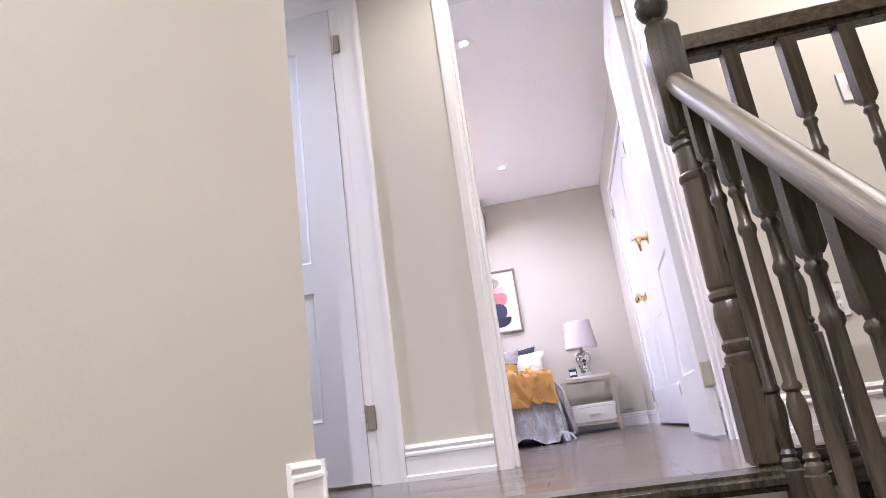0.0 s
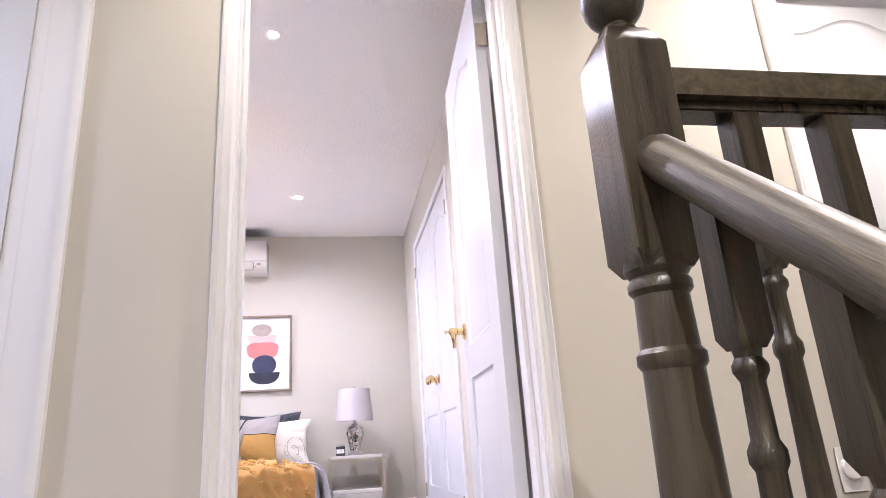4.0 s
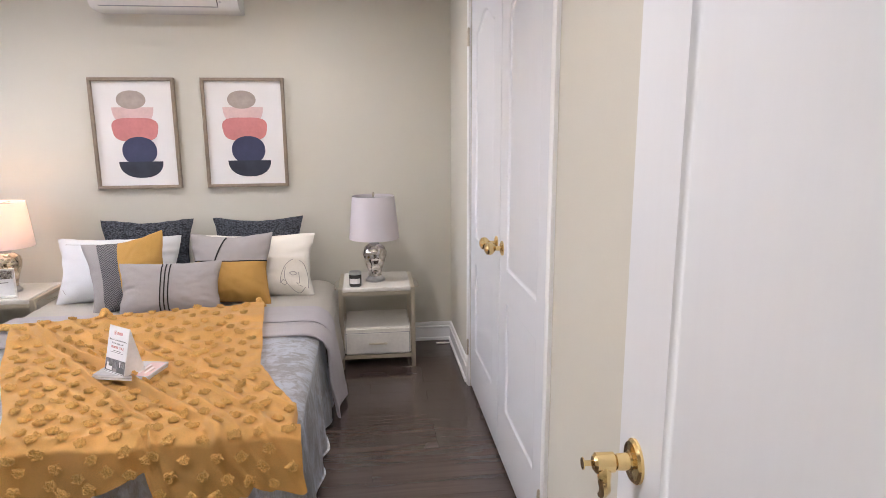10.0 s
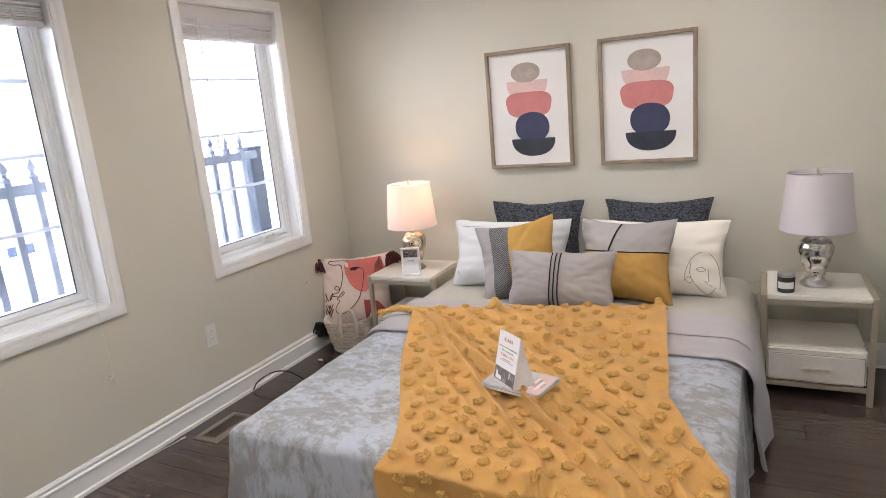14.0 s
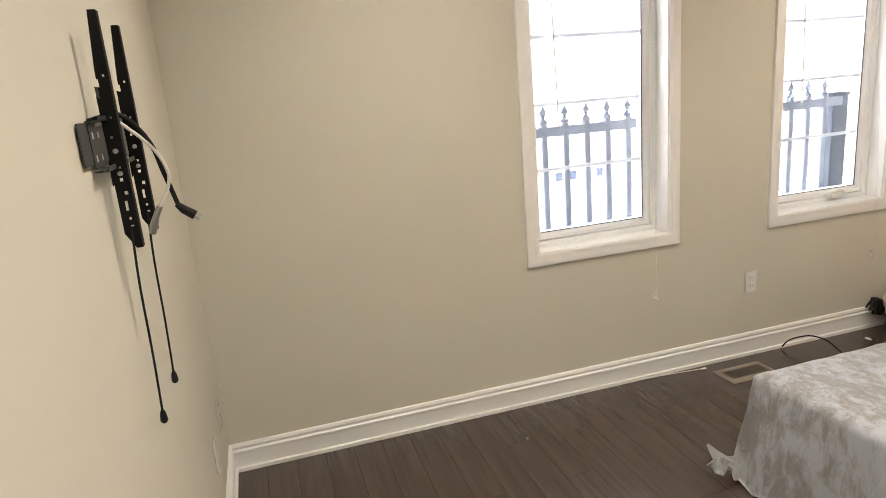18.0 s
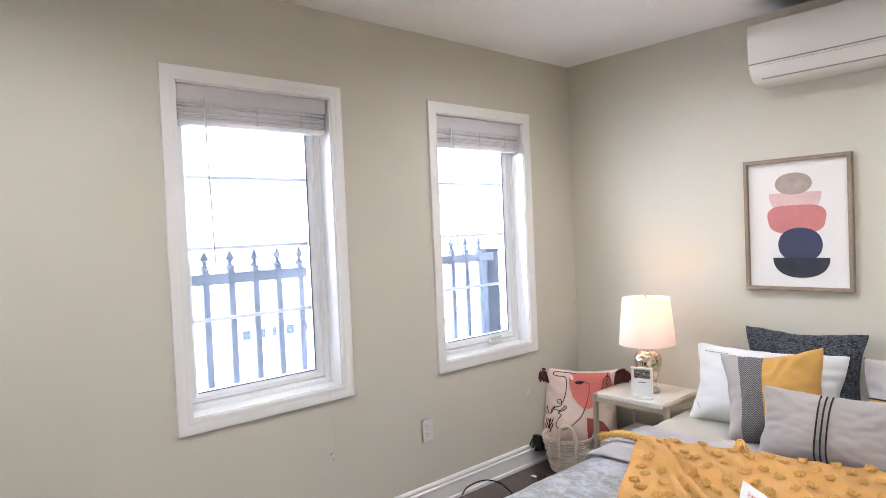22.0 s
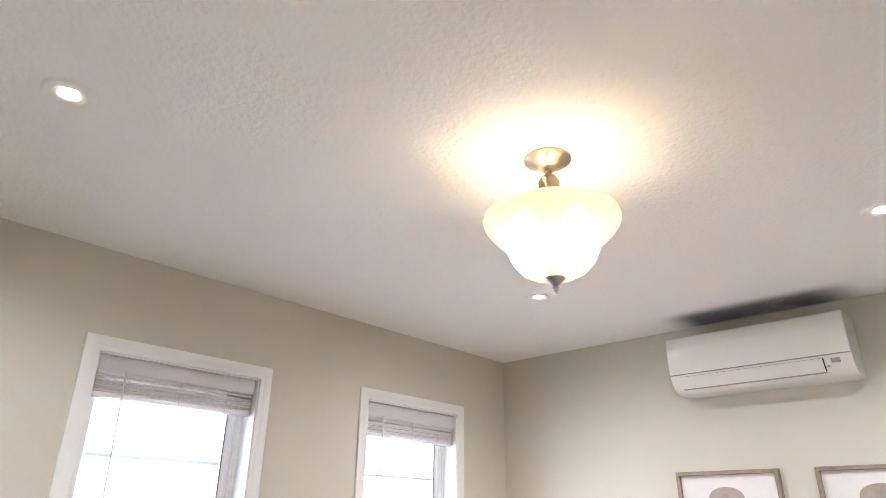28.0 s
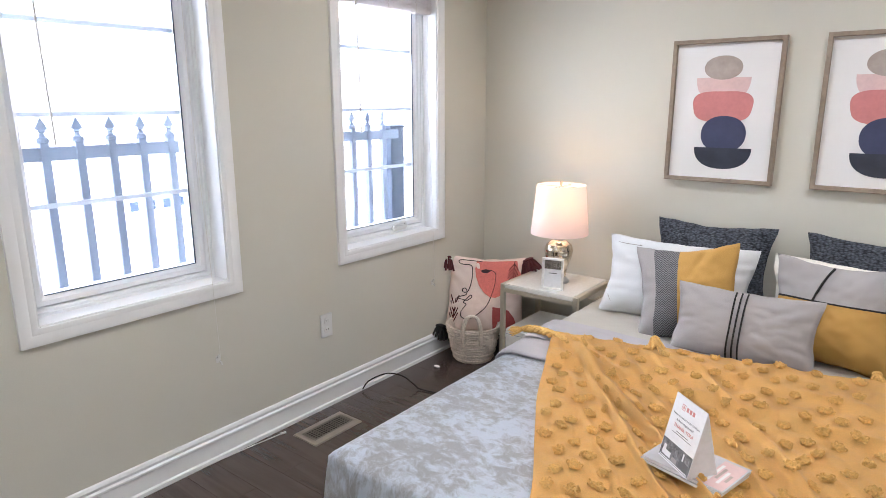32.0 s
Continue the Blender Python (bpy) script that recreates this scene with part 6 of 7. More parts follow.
def table_lamp(label, at, lit):
    t = thing("table_lamp", label, "lamp", at, 0, "table lamps")
    part("foot", lathe([(0.056, 0.0), (0.060, 0.004), (0.058, 0.014), (0.048, 0.022), (0.042, 0.032)], 32), STEEL, t)
    part("base", mercury_body(lit), MERCURY_LIT if lit else MERCURY, t, "dimpled mercury glass base", 60)
    part("neck", lathe([(0.030, 0.228), (0.028, 0.236), (0.016, 0.240), (0.014, 0.252), (0.018, 0.256), (0.012, 0.262), (0.012, 0.30)], 24), STEEL, t)
    bm = bmesh.new()
    rows = []
    for r, z in ((0.147, 0.262), (0.149, 0.262), (0.149, 0.266), (0.1255, 0.512), (0.1255, 0.516), (0.1235, 0.516), (0.1235, 0.512), (0.147, 0.266)):
        rows.append([(r * math.cos(2 * math.pi * q / 48), r * math.sin(2 * math.pi * q / 48), z) for q in range(48)])
    made = loops(bm, rows + [rows[0]])
    part("shade", bm, SHADE_ON if lit else SHADE_OFF, t, "lit white drum shade" if lit else "white drum shade", 50)
    bm = tube([(-0.122, 0, 0.508), (0.122, 0, 0.508)], 0.0018)
    tube([(0, -0.122, 0.508), (0, 0.122, 0.508)], 0.0018, bm)
    tube(curve_points([(0.01, 0, 0.30), (0.045, 0, 0.36), (0.04, 0, 0.46), (0.004, 0, 0.508)]), 0.0016, bm)
    tube(curve_points([(-0.01, 0, 0.30), (-0.045, 0, 0.36), (-0.04, 0, 0.46), (-0.004, 0, 0.508)]), 0.0016, bm)
    part("harp", bm, STEEL, t)
    part("finial", lathe([(0.004, 0.508), (0.005, 0.516), (0.008, 0.524), (0.008, 0.532), (0.003, 0.540)], 16), NICKEL, t)
    part("bulb", lathe([(0.012, 0.30), (0.014, 0.325), (0.026, 0.360), (0.030, 0.385), (0.024, 0.408), (0.010, 0.420)], 20), LAMP_BULB if lit else PLASTIC, t)
    return t


table_lamp("table lamp with mercury glass base and white shade, switched off", (0.645, 6.105, 0.497), False)
table_lamp("table lamp with mercury glass base and white shade, switched on", (-1.440, 6.130, 0.497), True)

jar = thing("candle_jar", "smoked glass candle jar with a white label", "candle", (0.527, 5.985, 0.497))
part("glass", lathe([(0.034, 0.0), (0.036, 0.004), (0.036, 0.068), (0.034, 0.072)], 28), JAR_GLASS, jar)
part("lid", lathe([(0.037, 0.072), (0.037, 0.084), (0.033, 0.088)], 28), STEEL, jar, "brushed metal lid")
bm = bmesh.new()
rows = [[(0.0368 * math.cos(a), 0.0368 * math.sin(a), z) for a in [radians(-150 + 10 * q) for q in range(12)]] for z in (0.020, 0.050)]
loops(bm, rows, closed=False)
part("label", bm, PAPER, jar)

pf = thing("photo_frame", "small mirrored photo frame with a white card in it", "photo frame", (-1.392, 5.985, 0.497), 14)
bm = bmesh.new()
rows = []
for i, y in ((0.0, 0.0), (0.0, -0.012), (0.003, -0.015), (0.009, -0.013), (0.012, -0.006), (0.012, 0.0)):
    rows.append([(-0.055 + i, y, i), (0.055 - i, y, i), (0.055 - i, y, 0.165 - i), (-0.055 + i, y, 0.165 - i)])
loops(bm, rows)
part("rim", bm, CHAMPAGNE_PALE, pf, "pale silvered rim")
part("picture", boxed(-0.043, 0.043, -0.004, 0.0, 0.012, 0.106), CARD, pf)
part("upper_picture", boxed(-0.043, 0.043, -0.004, 0.0, 0.107, 0.153), MERCURY, pf, "mirrored upper strip")
part("caption", boxed(-0.020, 0.020, -0.0046, -0.0042, 0.084, 0.088), INK, pf, "line of grey print")
part("stand", boxed(-0.02, 0.02, 0.0, 0.05, 0.0, 0.004), CARD, pf)


# ---- wall art ----
def art(label, x):
    """A framed print of five stacked rounded shapes."""
    t = thing("framed_print", label, "picture", (x, 6.40, 1.053), 0, "framed prints")
    w, h = 0.487, 0.655
    bm = bmesh.new()
    rows = []
    for i, y in ((0.0, -0.001), (0.0, -0.030), (0.003, -0.033), (0.017, -0.033), (0.019, -0.030), (0.019, -0.012)):
        rows.append([(i, y, i), (w - i, y, i), (w - i, y, h - i), (i, y, h - i)])
    loops(bm, rows)
    part("frame", bm, FRAME_WOOD, t, "taupe wooden frame")
    part("print", boxed(0.018, w - 0.018, -0.014, -0.001, 0.018, h - 0.018), PAPER, t)

    def px(u, v):
        return (u * w, (1 - v) * h)

    def blob(cu, cv, ru, rv, power=2.0, lo=-180, hi=180, wob=0.0):
        out = []
        for k in range(40):
            a = radians(lo + (hi - lo) * k / (39 if hi - lo < 360 else 40))
            c, s = math.cos(a), math.sin(a)
            r = (abs(c) ** power + abs(s) ** power) ** (-1 / power) * (1 + wob * math.sin(3 * a))
            out.append(px(cu + ru * r * c, cv - rv * r * s))
        return out

    shapes = (("pale_pink_shape", blob(0.485, 0.262, 0.245, 0.175, 2.3, -180, 0), ART_PINK), ("taupe_shape", blob(0.475, 0.195, 0.172, 0.082, 2.1), ART_TAUPE),
              ("coral_shape", blob(0.495, 0.462, 0.270, 0.108, 3.2, wob=0.03), ART_CORAL), ("navy_shape", blob(0.525, 0.655, 0.205, 0.128, 2.2), ART_NAVY),
              ("ink_shape", blob(0.53, 0.752, 0.262, 0.150, 2.3, -180, 0), ART_INK))
    for k, (nm, line, mat) in enumerate(shapes):
        part(nm, prism(line, -0.0142 - 0.0004 * (k + 1), -0.0135, "y"), mat, t)
    return t


art("framed print of stacked pink, coral and navy shapes", -1.001)
art("framed print of stacked pink, coral and navy shapes", -0.362)

# ---- air conditioner ----
ac = thing("air_conditioner", "white wall-mounted air conditioner, its flap closed", "air conditioner", (-0.482, 6.40, 2.066))
side = [(0.0, 0.0), (-0.13, 0.0), (-0.175, 0.012), (-0.205, 0.045), (-0.222, 0.10), (-0.228, 0.20), (-0.222, 0.262), (-0.21, 0.270), (0.0, 0.270)]
part("body", prism(side, -0.400, 0.400, "x"), PLASTIC, ac, sharp=40)
face = [(-0.2215, 0.088), (-0.2265, 0.096), (-0.2325, 0.200), (-0.2275, 0.258), (-0.215, 0.272), (-0.18, 0.273), (-0.205, 0.255), (-0.222, 0.2), (-0.215, 0.09)]
part("front_panel", prism(face, -0.398, 0.398, "x"), PLASTIC, ac, "glossy white front panel", 40)
flap = [(-0.186, 0.018), (-0.211, 0.046), (-0.2225, 0.072), (-0.2175, 0.074), (-0.206, 0.05), (-0.182, 0.023)]
part("flap", prism(flap, -0.350, 0.285, "x"), PLASTIC, ac, "closed air flap", 40)
part("flap_gap", prism([(-0.178, 0.0135), (-0.1855, 0.0165), (-0.183, 0.024), (-0.17, 0.02)], -0.352, 0.287, "x"), PLASTIC_GREY, ac)
part("flap_gap", prism([(-0.2085, 0.05), (-0.2165, 0.073), (-0.213, 0.076), (-0.19, 0.02)], 0.2852, 0.290, "x"), GAP, ac)
part("panel_gap", boxed(-0.398, 0.398, -0.2225, -0.20, 0.083, 0.0875), PLASTIC_GREY, ac)
part("display", boxed(0.318, 0.352, -0.2205, -0.20, 0.050, 0.068), PLASTIC_GREY, ac)
part("indicator", boxed(0.300, 0.310, -0.216, -0.20, 0.036, 0.040), PLASTIC_GREY, ac)

# ---- ceiling fixture ----
fx = thing("ceiling_light", "semi-flush ceiling light with a cream alabaster bowl, lit", "ceiling light", (FIXTURE[0], FIXTURE[1], CEIL))
part("canopy", lathe([(0.068, 0.0), (0.068, -0.006), (0.058, -0.014), (0.030, -0.030), (0.014, -0.040)], 32), ANTIQUE, fx)
part("stem", lathe([(0.009, -0.036), (0.009, -0.052), (0.022, -0.060), (0.031, -0.076), (0.031, -0.090), (0.022, -0.106), (0.012, -0.115), (0.008, -0.120), (0.008, -0.375)], 24), ANTIQUE, fx)
for k in range(3):
    a = 2 * math.pi * k / 3 + 0.9
    c, s = math.cos(a), math.sin(a)
    part("arm", tube(curve_points([(0.010 * c, 0.010 * s, -0.165), (0.030 * c, 0.030 * s, -0.130), (0.050 * c, 0.050 * s, -0.103), (0.067 * c, 0.067 * s, -0.096), (0.076 * c, 0.076 * s, -0.106)], 5), 0.006), ANTIQUE, fx)
    a += 1.2
    part("bulb", lathe([(0.014, 0.036), (0.032, 0.012), (0.038, -0.010), (0.031, -0.032), (0.008, -0.043)], 18, at=(0.078 * math.cos(a), 0.078 * math.sin(a), -0.222)), BULB, fx)
bm = bmesh.new()
rows = []
outer = [(0.012, -0.374), (0.050, -0.368), (0.090, -0.346), (0.116, -0.316), (0.129, -0.286), (0.138, -0.266), (0.160, -0.246), (0.180, -0.224), (0.191, -0.208), (0.188, -0.196), (0.170, -0.186), (0.136, -0.182)]
inner = [(r - 0.004, z + 0.004) for r, z in reversed(outer)]
for r, z in outer + inner:
    rows.append([((r + 0.003 * math.cos(6 * 2 * math.pi * q / 72)) * math.cos(2 * math.pi * q / 72), (r + 0.003 * math.cos(6 * 2 * math.pi * q / 72)) * math.sin(2 * math.pi * q / 72), z) for q in range(72)])
loops(bm, rows)
part("bowl", bm, ALABASTER, fx, "scalloped cream glass bowl", 60)
part("finial", lathe([(0.030, -0.366), (0.030, -0.371), (0.023, -0.377), (0.011, -0.388), (0.007, -0.394), (0.009, -0.397), (0.005, -0.400), (0.008, -0.404), (0.006, -0.409), (0.002, -0.416)], 24), STEEL, fx, "grey metal finial")

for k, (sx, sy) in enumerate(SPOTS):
    t = thing("recessed_light", "round recessed ceiling light, lit" if k < 4 else "unseen recessed ceiling light added over the landing, lit", "ceiling light", (sx, sy, CEIL), 0, "recessed lights")
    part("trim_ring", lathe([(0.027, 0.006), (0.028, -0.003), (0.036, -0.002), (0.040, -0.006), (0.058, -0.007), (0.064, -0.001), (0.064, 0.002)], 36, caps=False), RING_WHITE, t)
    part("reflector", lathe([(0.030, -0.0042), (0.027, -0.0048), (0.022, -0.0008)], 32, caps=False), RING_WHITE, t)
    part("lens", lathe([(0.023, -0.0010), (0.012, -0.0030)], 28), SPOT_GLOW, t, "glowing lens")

# ---- television bracket ----
tv = thing("tv_bracket", "black steel television wall bracket with hanging pull cords", "tv bracket", (-0.915, ROOM_S, 1.447))
bm = slab_with_holes(-0.270, 0.170, -0.034, 0.042, 0.004, 0.007, [(x - r, x + r, z - 0.005, z + 0.005) for x, r in ((-0.20, 0.009), (-0.11, 0.006), (0.045, 0.006), (0.098, 0.009)) for z in (-0.024, 0.018)], "y")
part("wall_plate", bm, PLATE_STEEL, tv, "dark steel plate bolted to the wall")
for z0, z1, tip in ((0.042, 0.045, 0.052), (-0.048, -0.045, -0.038)):
    part("rail", boxed(-0.255, 0.115, 0.005, 0.030, z0, z1, 0.001), PLATE_STEEL, tv)
    part("rail_lip", boxed(-0.255, 0.115, 0.028, 0.030, min(z0, tip), max(z1, tip), 0.0006), PLATE_STEEL, tv)
part("plate_step", boxed(-0.255, 0.108, 0.0072, 0.0088, -0.042, 0.040, 0.0006), PLATE_STEEL, tv)
for x in (-0.19, -0.11, 0.040, 0.085):
    for z in (-0.024, 0.018):
        part("slot", boxed(x - 0.005, x + 0.005, 0.0088, 0.0092, z - 0.006, z + 0.006), CORD, tv)
ARM_X = (0.045, -0.165)
for x in ARM_X:
    arm = new("arm")
    arm.parent = tv
    arm.matrix_basis = pose(x, 0.0, 0.0 if x > 0 else -0.003)
    holes = [(w - 0.72 * r, w + 0.72 * r, z - 0.8 * h, z + 0.8 * h) for w, z, r, h in ((0.037, 0.048, 0.003, 0.003), (0.032, 0.011, 0.003, 0.003), (0.035, -0.046, 0.003, 0.003), (0.034, -0.070, 0.004, 0.004), (0.038, -0.096, 0.0045, 0.0045), (0.034, -0.121, 0.0035, 0.012), (0.036, -0.146, 0.003, 0.003), (0.037, -0.161, 0.004, 0.002))]
    part("web", slab_with_holes(0.020, 0.047, -0.175, 0.088, -0.001, 0.001, holes, "x"), BLACK_METAL, arm)
    part("web_upper", slab_with_holes(0.026, 0.047, 0.088, 0.132, -0.001, 0.001, [(0.037, 0.041, 0.122, 0.126), (0.026, 0.029, 0.104, 0.118)], "x"), BLACK_METAL, arm)
    part("web_tip", prism([(0.026, 0.132), (0.047, 0.132), (0.047, 0.240), (0.034, 0.240)], -0.001, 0.001, "x"), BLACK_METAL, arm)
    part("web_foot", prism([(0.020, -0.175), (0.047, -0.175), (0.047, -0.206), (0.037, -0.206)], -0.001, 0.001, "x"), BLACK_METAL, arm)
    part("face", boxed(-0.020, 0.001, 0.0465, 0.0485, -0.206, 0.240, 0.0006), BLACK_METAL, arm)
    part("hook", prism([(0.020, 0.106), (0.021, 0.088), (0.026, 0.082), (0.026, 0.104)], -0.0015, 0.0015, "x"), PLATE_STEEL if x > 0 else BLACK_METAL, arm)
    part("latch", prism([(0.0165, -0.082), (0.020, -0.078), (0.020, -0.030), (0.018, -0.036)], -0.004, 0.001, "x"), BLACK_METAL, arm)
    for z in (-0.015, -0.058):
        part("bolt", lathe([(0.0050, 0.0), (0.0050, 0.003), (0.003, 0.004)], 8), STEEL, arm).matrix_basis = pose(0.001, 0.034, z, 0, 90, 0)
for x in ARM_X:
    part("pull_cord", tube(curve_points([(x, 0.034, -0.165), (x + 0.002, 0.028, -0.28), (x - 0.002, 0.025, -0.42), (x, 0.021, -0.556)], 6), 0.0024, sides=6), BLACK_RUBBER, tv)
    part("cord_toggle", lathe([(0.003, 0.0), (0.006, -0.008), (0.008, -0.024), (0.005, -0.030)], 12, at=(x, 0.021, -0.556)), BLACK_RUBBER, tv)
cable = thing("hanging_cables", "black power cable and pale data cable hanging from the bracket", "cable", (-0.900, ROOM_S - 0.012, 1.44))
part("black_cable", tube(curve_points([(0.05, 0.010, 0.050), (0.0, 0.049, 0.061), (-0.02, 0.071, 0.046), (-0.03, 0.090, 0.019), (-0.03, 0.105, -0.015), (-0.03, 0.113, -0.054), (-0.03, 0.123, -0.096), (-0.03, 0.131, -0.132)], 8), 0.0048), BLACK_RUBBER, cable)
part("plug", tube([(-0.030, 0.128, -0.130), (-0.030, 0.140, -0.143), (-0.030, 0.160, -0.158)], [0.006, 0.009, 0.010], sides=10), BLACK_RUBBER, cable, "black plug")
part("plug_tip", tube([(-0.030, 0.160, -0.158), (-0.030, 0.169, -0.165)], 0.006, sides=6), STEEL, cable, "bare metal plug tip")
part("pale_cable", tube(curve_points([(0.04, 0.010, 0.040), (0.01, 0.050, 0.047), (-0.012, 0.073, 0.026), (-0.015, 0.099, -0.003), (-0.015, 0.116, -0.031), (-0.018, 0.125, -0.065), (-0.02, 0.117, -0.097), (-0.02, 0.096, -0.130)], 8), 0.0036), CORD, cable)
part("connector", tube([(-0.020, 0.097, -0.129), (-0.020, 0.086, -0.150), (-0.020, 0.079, -0.167), (-0.020, 0.074, -0.184)], [0.0065, 0.0065, 0.0085, 0.007], sides=10), STEEL, cable, "silver coaxial connector")

# ---- corner by the window: basket and cushion ----
bk = thing("wicker_basket", "pale woven seagrass basket with two handles", "basket", (-1.885, 5.990, 0.0), 32)
bk.scale = (1.0, 1.0, 0.86)
part("lining", lathe([(0.098, 0.004), (0.101, 0.01), (0.146, 0.24), (0.140, 0.24), (0.096, 0.014), (0.002, 0.012)], 32), WICKER, bk)
for k in range(19):
    z = 0.008 + 0.0128 * k
    r = 0.103 + 0.048 * (z / 0.24) ** 0.8 + 0.003 * math.sin(k * 1.9)
    part("strand", tube([(r * (1 + 0.012 * math.sin(12 * a + math.pi * k)) * math.cos(a), r * (1 + 0.012 * math.sin(12 * a + math.pi * k)) * math.sin(a), z) for a in [2 * math.pi * q / 48 for q in range(49)]], 0.0062, sides=6), WICKER, bk)
for sgn in (-1, 1):
    y = -0.138 if sgn < 0 else 0.134
    part("handle", tube(curve_points([(-0.048, y, 0.14), (-0.048, y * 1.06, 0.25), (-0.030, y * 1.06, 0.325), (0.0, y * 1.05, 0.342), (0.030, y * 1.06, 0.325), (0.048, y * 1.06, 0.25), (0.048, y, 0.14)], 6), 0.0115, sides=8), WICKER, bk)
for hx in (-0.10, 0.108):
    tassel(bk, (hx, -0.10, 0.205), 0.11, (0, 0, 0), WICKER)

cu = pillow("printed_cushion", "blush cushion with coral shapes and dark line drawing", (-1.880, 6.085, 0.115), 27, 0.46, 0.45, 0.14, [PINK_CLOTH], lean=16, seed=11.0, ear=0.08)
CW = (0.46, 0.45, 0.14)


def patch(root, dims, outline_uv, mat, name, lift=0.0015, ear=0.08, slump=0.25):
    bm = bmesh.new()
    mid_u, mid_v = sum(p[0] for p in outline_uv) / len(outline_uv), sum(p[1] for p in outline_uv) / len(outline_uv)
    rows = []
    for f in (1.0, 0.8, 0.6, 0.4, 0.2, 0.02):
        rows.append([surface(*dims, mid_u + (u - mid_u) * f, mid_v + (v - mid_v) * f, lift, ear, slump) for u, v in outline_uv])
    made = loops(bm, rows)
    bm.faces.new(made[-1])
    part(name, bm, mat, root, sharp=80)


patch(cu, CW, [(-0.24, 0.93), (-0.27, 0.72), (-0.24, 0.50), (-0.15, 0.26), (0.0, 0.06), (0.16, -0.05), (0.32, -0.06), (0.48, 0.03), (0.62, 0.16), (0.78, 0.28), (0.92, 0.42), (0.93, 0.58), (0.84, 0.70), (0.78, 0.93), (0.55, 0.94), (0.15, 0.94)], CORAL_CLOTH, "round_print")
patch(cu, CW, [(0.24, -0.93), (0.24, -0.6), (0.25, -0.31), (0.45, -0.33), (0.66, -0.37), (0.80, -0.55), (0.86, -0.80), (0.86, -0.93), (0.5, -0.94)], DEEP_CORAL, "corner_print")
patch(cu, CW, [(-0.13, 0.67), (0.0, 0.72), (0.17, 0.69), (0.06, 0.61), (-0.06, 0.61)], DARK_THREAD, "lips_print", 0.003)
stitched(cu, CW, [
    [(-0.09, 0.92), (-0.35, 0.93), (-0.66, 0.91), (-0.70, 0.84), (-0.60, 0.80), (-0.40, 0.80), (-0.34, 0.70), (-0.345, 0.40), (-0.42, 0.12), (-0.50, 0.05), (-0.58, 0.06), (-0.60, 0.13), (-0.52, 0.16), (-0.47, 0.09), (-0.50, -0.02), (-0.74, -0.10), (-0.45, -0.17)],
    [(-0.45, -0.17), (-0.33, -0.08), (-0.36, -0.02), (-0.48, -0.14), (-0.55, -0.22), (-0.47, -0.27), (-0.52, -0.35), (-0.60, -0.50), (-0.55, -0.63), (-0.35, -0.67), (-0.10, -0.50), (0.10, -0.27), (0.22, 0.05), (0.28, 0.35), (0.27, 0.60), (0.15, 0.69)]], 0.0026, DARK_THREAD, 0.08)
for lu, va, vb in ((-0.80, -0.90, -0.12), (0.72, 0.93, 0.42)):
    stitched(cu, CW, [[(lu, va), (lu + 0.01, (va + vb) / 2), (lu + 0.03, vb)]], 0.0034, WINE_CLOTH, 0.08, name="leaf_print")
    for k in range(4):
        for side in (-1, 1):
            v0 = va + (vb - va) * (0.15 + 0.20 * k)
            stitched(cu, CW, [[(lu + 0.005 * k, v0), (lu + side * 0.06, v0 + 0.16 * (vb - va)), (lu + side * 0.12, v0 + 0.36 * (vb - va))]], 0.0034, WINE_CLOTH, 0.08, name="leaf_print")
for px_, pz_, mm in ((-0.235, 0.205, WINE_CLOTH), (0.235, 0.205, WINE_CLOTH), (-0.245, -0.20, BLACK_CLOTH), (0.225, -0.19, BLACK_CLOTH)):
    tassel(cu, (px_ * 1.0, -0.045, pz_ + 0.02), 0.095, (0, 6 if px_ < 0 else -25, 0), mm, thick=2.9)

# ---- booklets and tent card on the throw ----
ZB = BTOP + 0.050
for k, (dz, mat_, tw, lab) in enumerate(((0.0, MAGAZINE, -14, "grey magazine lying on the throw"), (0.010, MAGAZINE, -12, "magazine with a pink photo lying on another"))):
    b = thing("magazine", lab, "magazine", (-0.323 + 0.004 * k, 4.790, ZB + dz), tw)
    b.scale = (0.94, 0.94, 1.0)
    part("page_block", boxed(-0.118, 0.118, -0.080, 0.080, 0.0, 0.009, 0.0015), CARD, b)
    part("cover", boxed(-0.119, 0.119, -0.081, 0.081, 0.009, 0.0098), mat_, b)
    if k:
        part("cover_photo", boxed(0.050, 0.114, -0.076, 0.070, 0.0098, 0.0101), ART_PINK, b)
        for q in range(4):
            part("photo_shape", boxed(0.056 + 0.013 * q, 0.064 + 0.013 * q, -0.05 + 0.02 * (q % 2), 0.045 - 0.012 * q, 0.0101, 0.0103), (PAPER, ART_TAUPE)[q % 2], b)
        for q in range(4):
            part("title_bar", boxed(-0.104, -0.092, 0.050 - 0.017 * q, 0.062 - 0.017 * q, 0.0098, 0.0101), INK, b)
tent = thing("tent_card", "white folded tent card asking not to sit on the furniture", "sign", (-0.335, 4.768, ZB + 0.0205), -38)
HT, BD = 0.195, 0.050
tent.scale = (0.88, 0.88, 0.90)
for sgn in (-1, 1):
    part("panel", prism([(sgn * BD, 0.0), (sgn * BD - sgn * 0.0015, 0.0), (-sgn * 0.0007, HT), (sgn * 0.0007, HT)], -0.072, 0.072, "x"), CARD, tent)
part("end_flap", prism([(-BD + 0.002, 0.001), (BD - 0.002, 0.001), (0, HT - 0.004)], 0.070, 0.0715, "x"), CARD, tent)
face_m = Matrix.Translation((0, -BD - 0.0004, 0)) @ pose(0, 0, 0, 90 - math.degrees(math.atan2(BD, HT)), 0, 0)


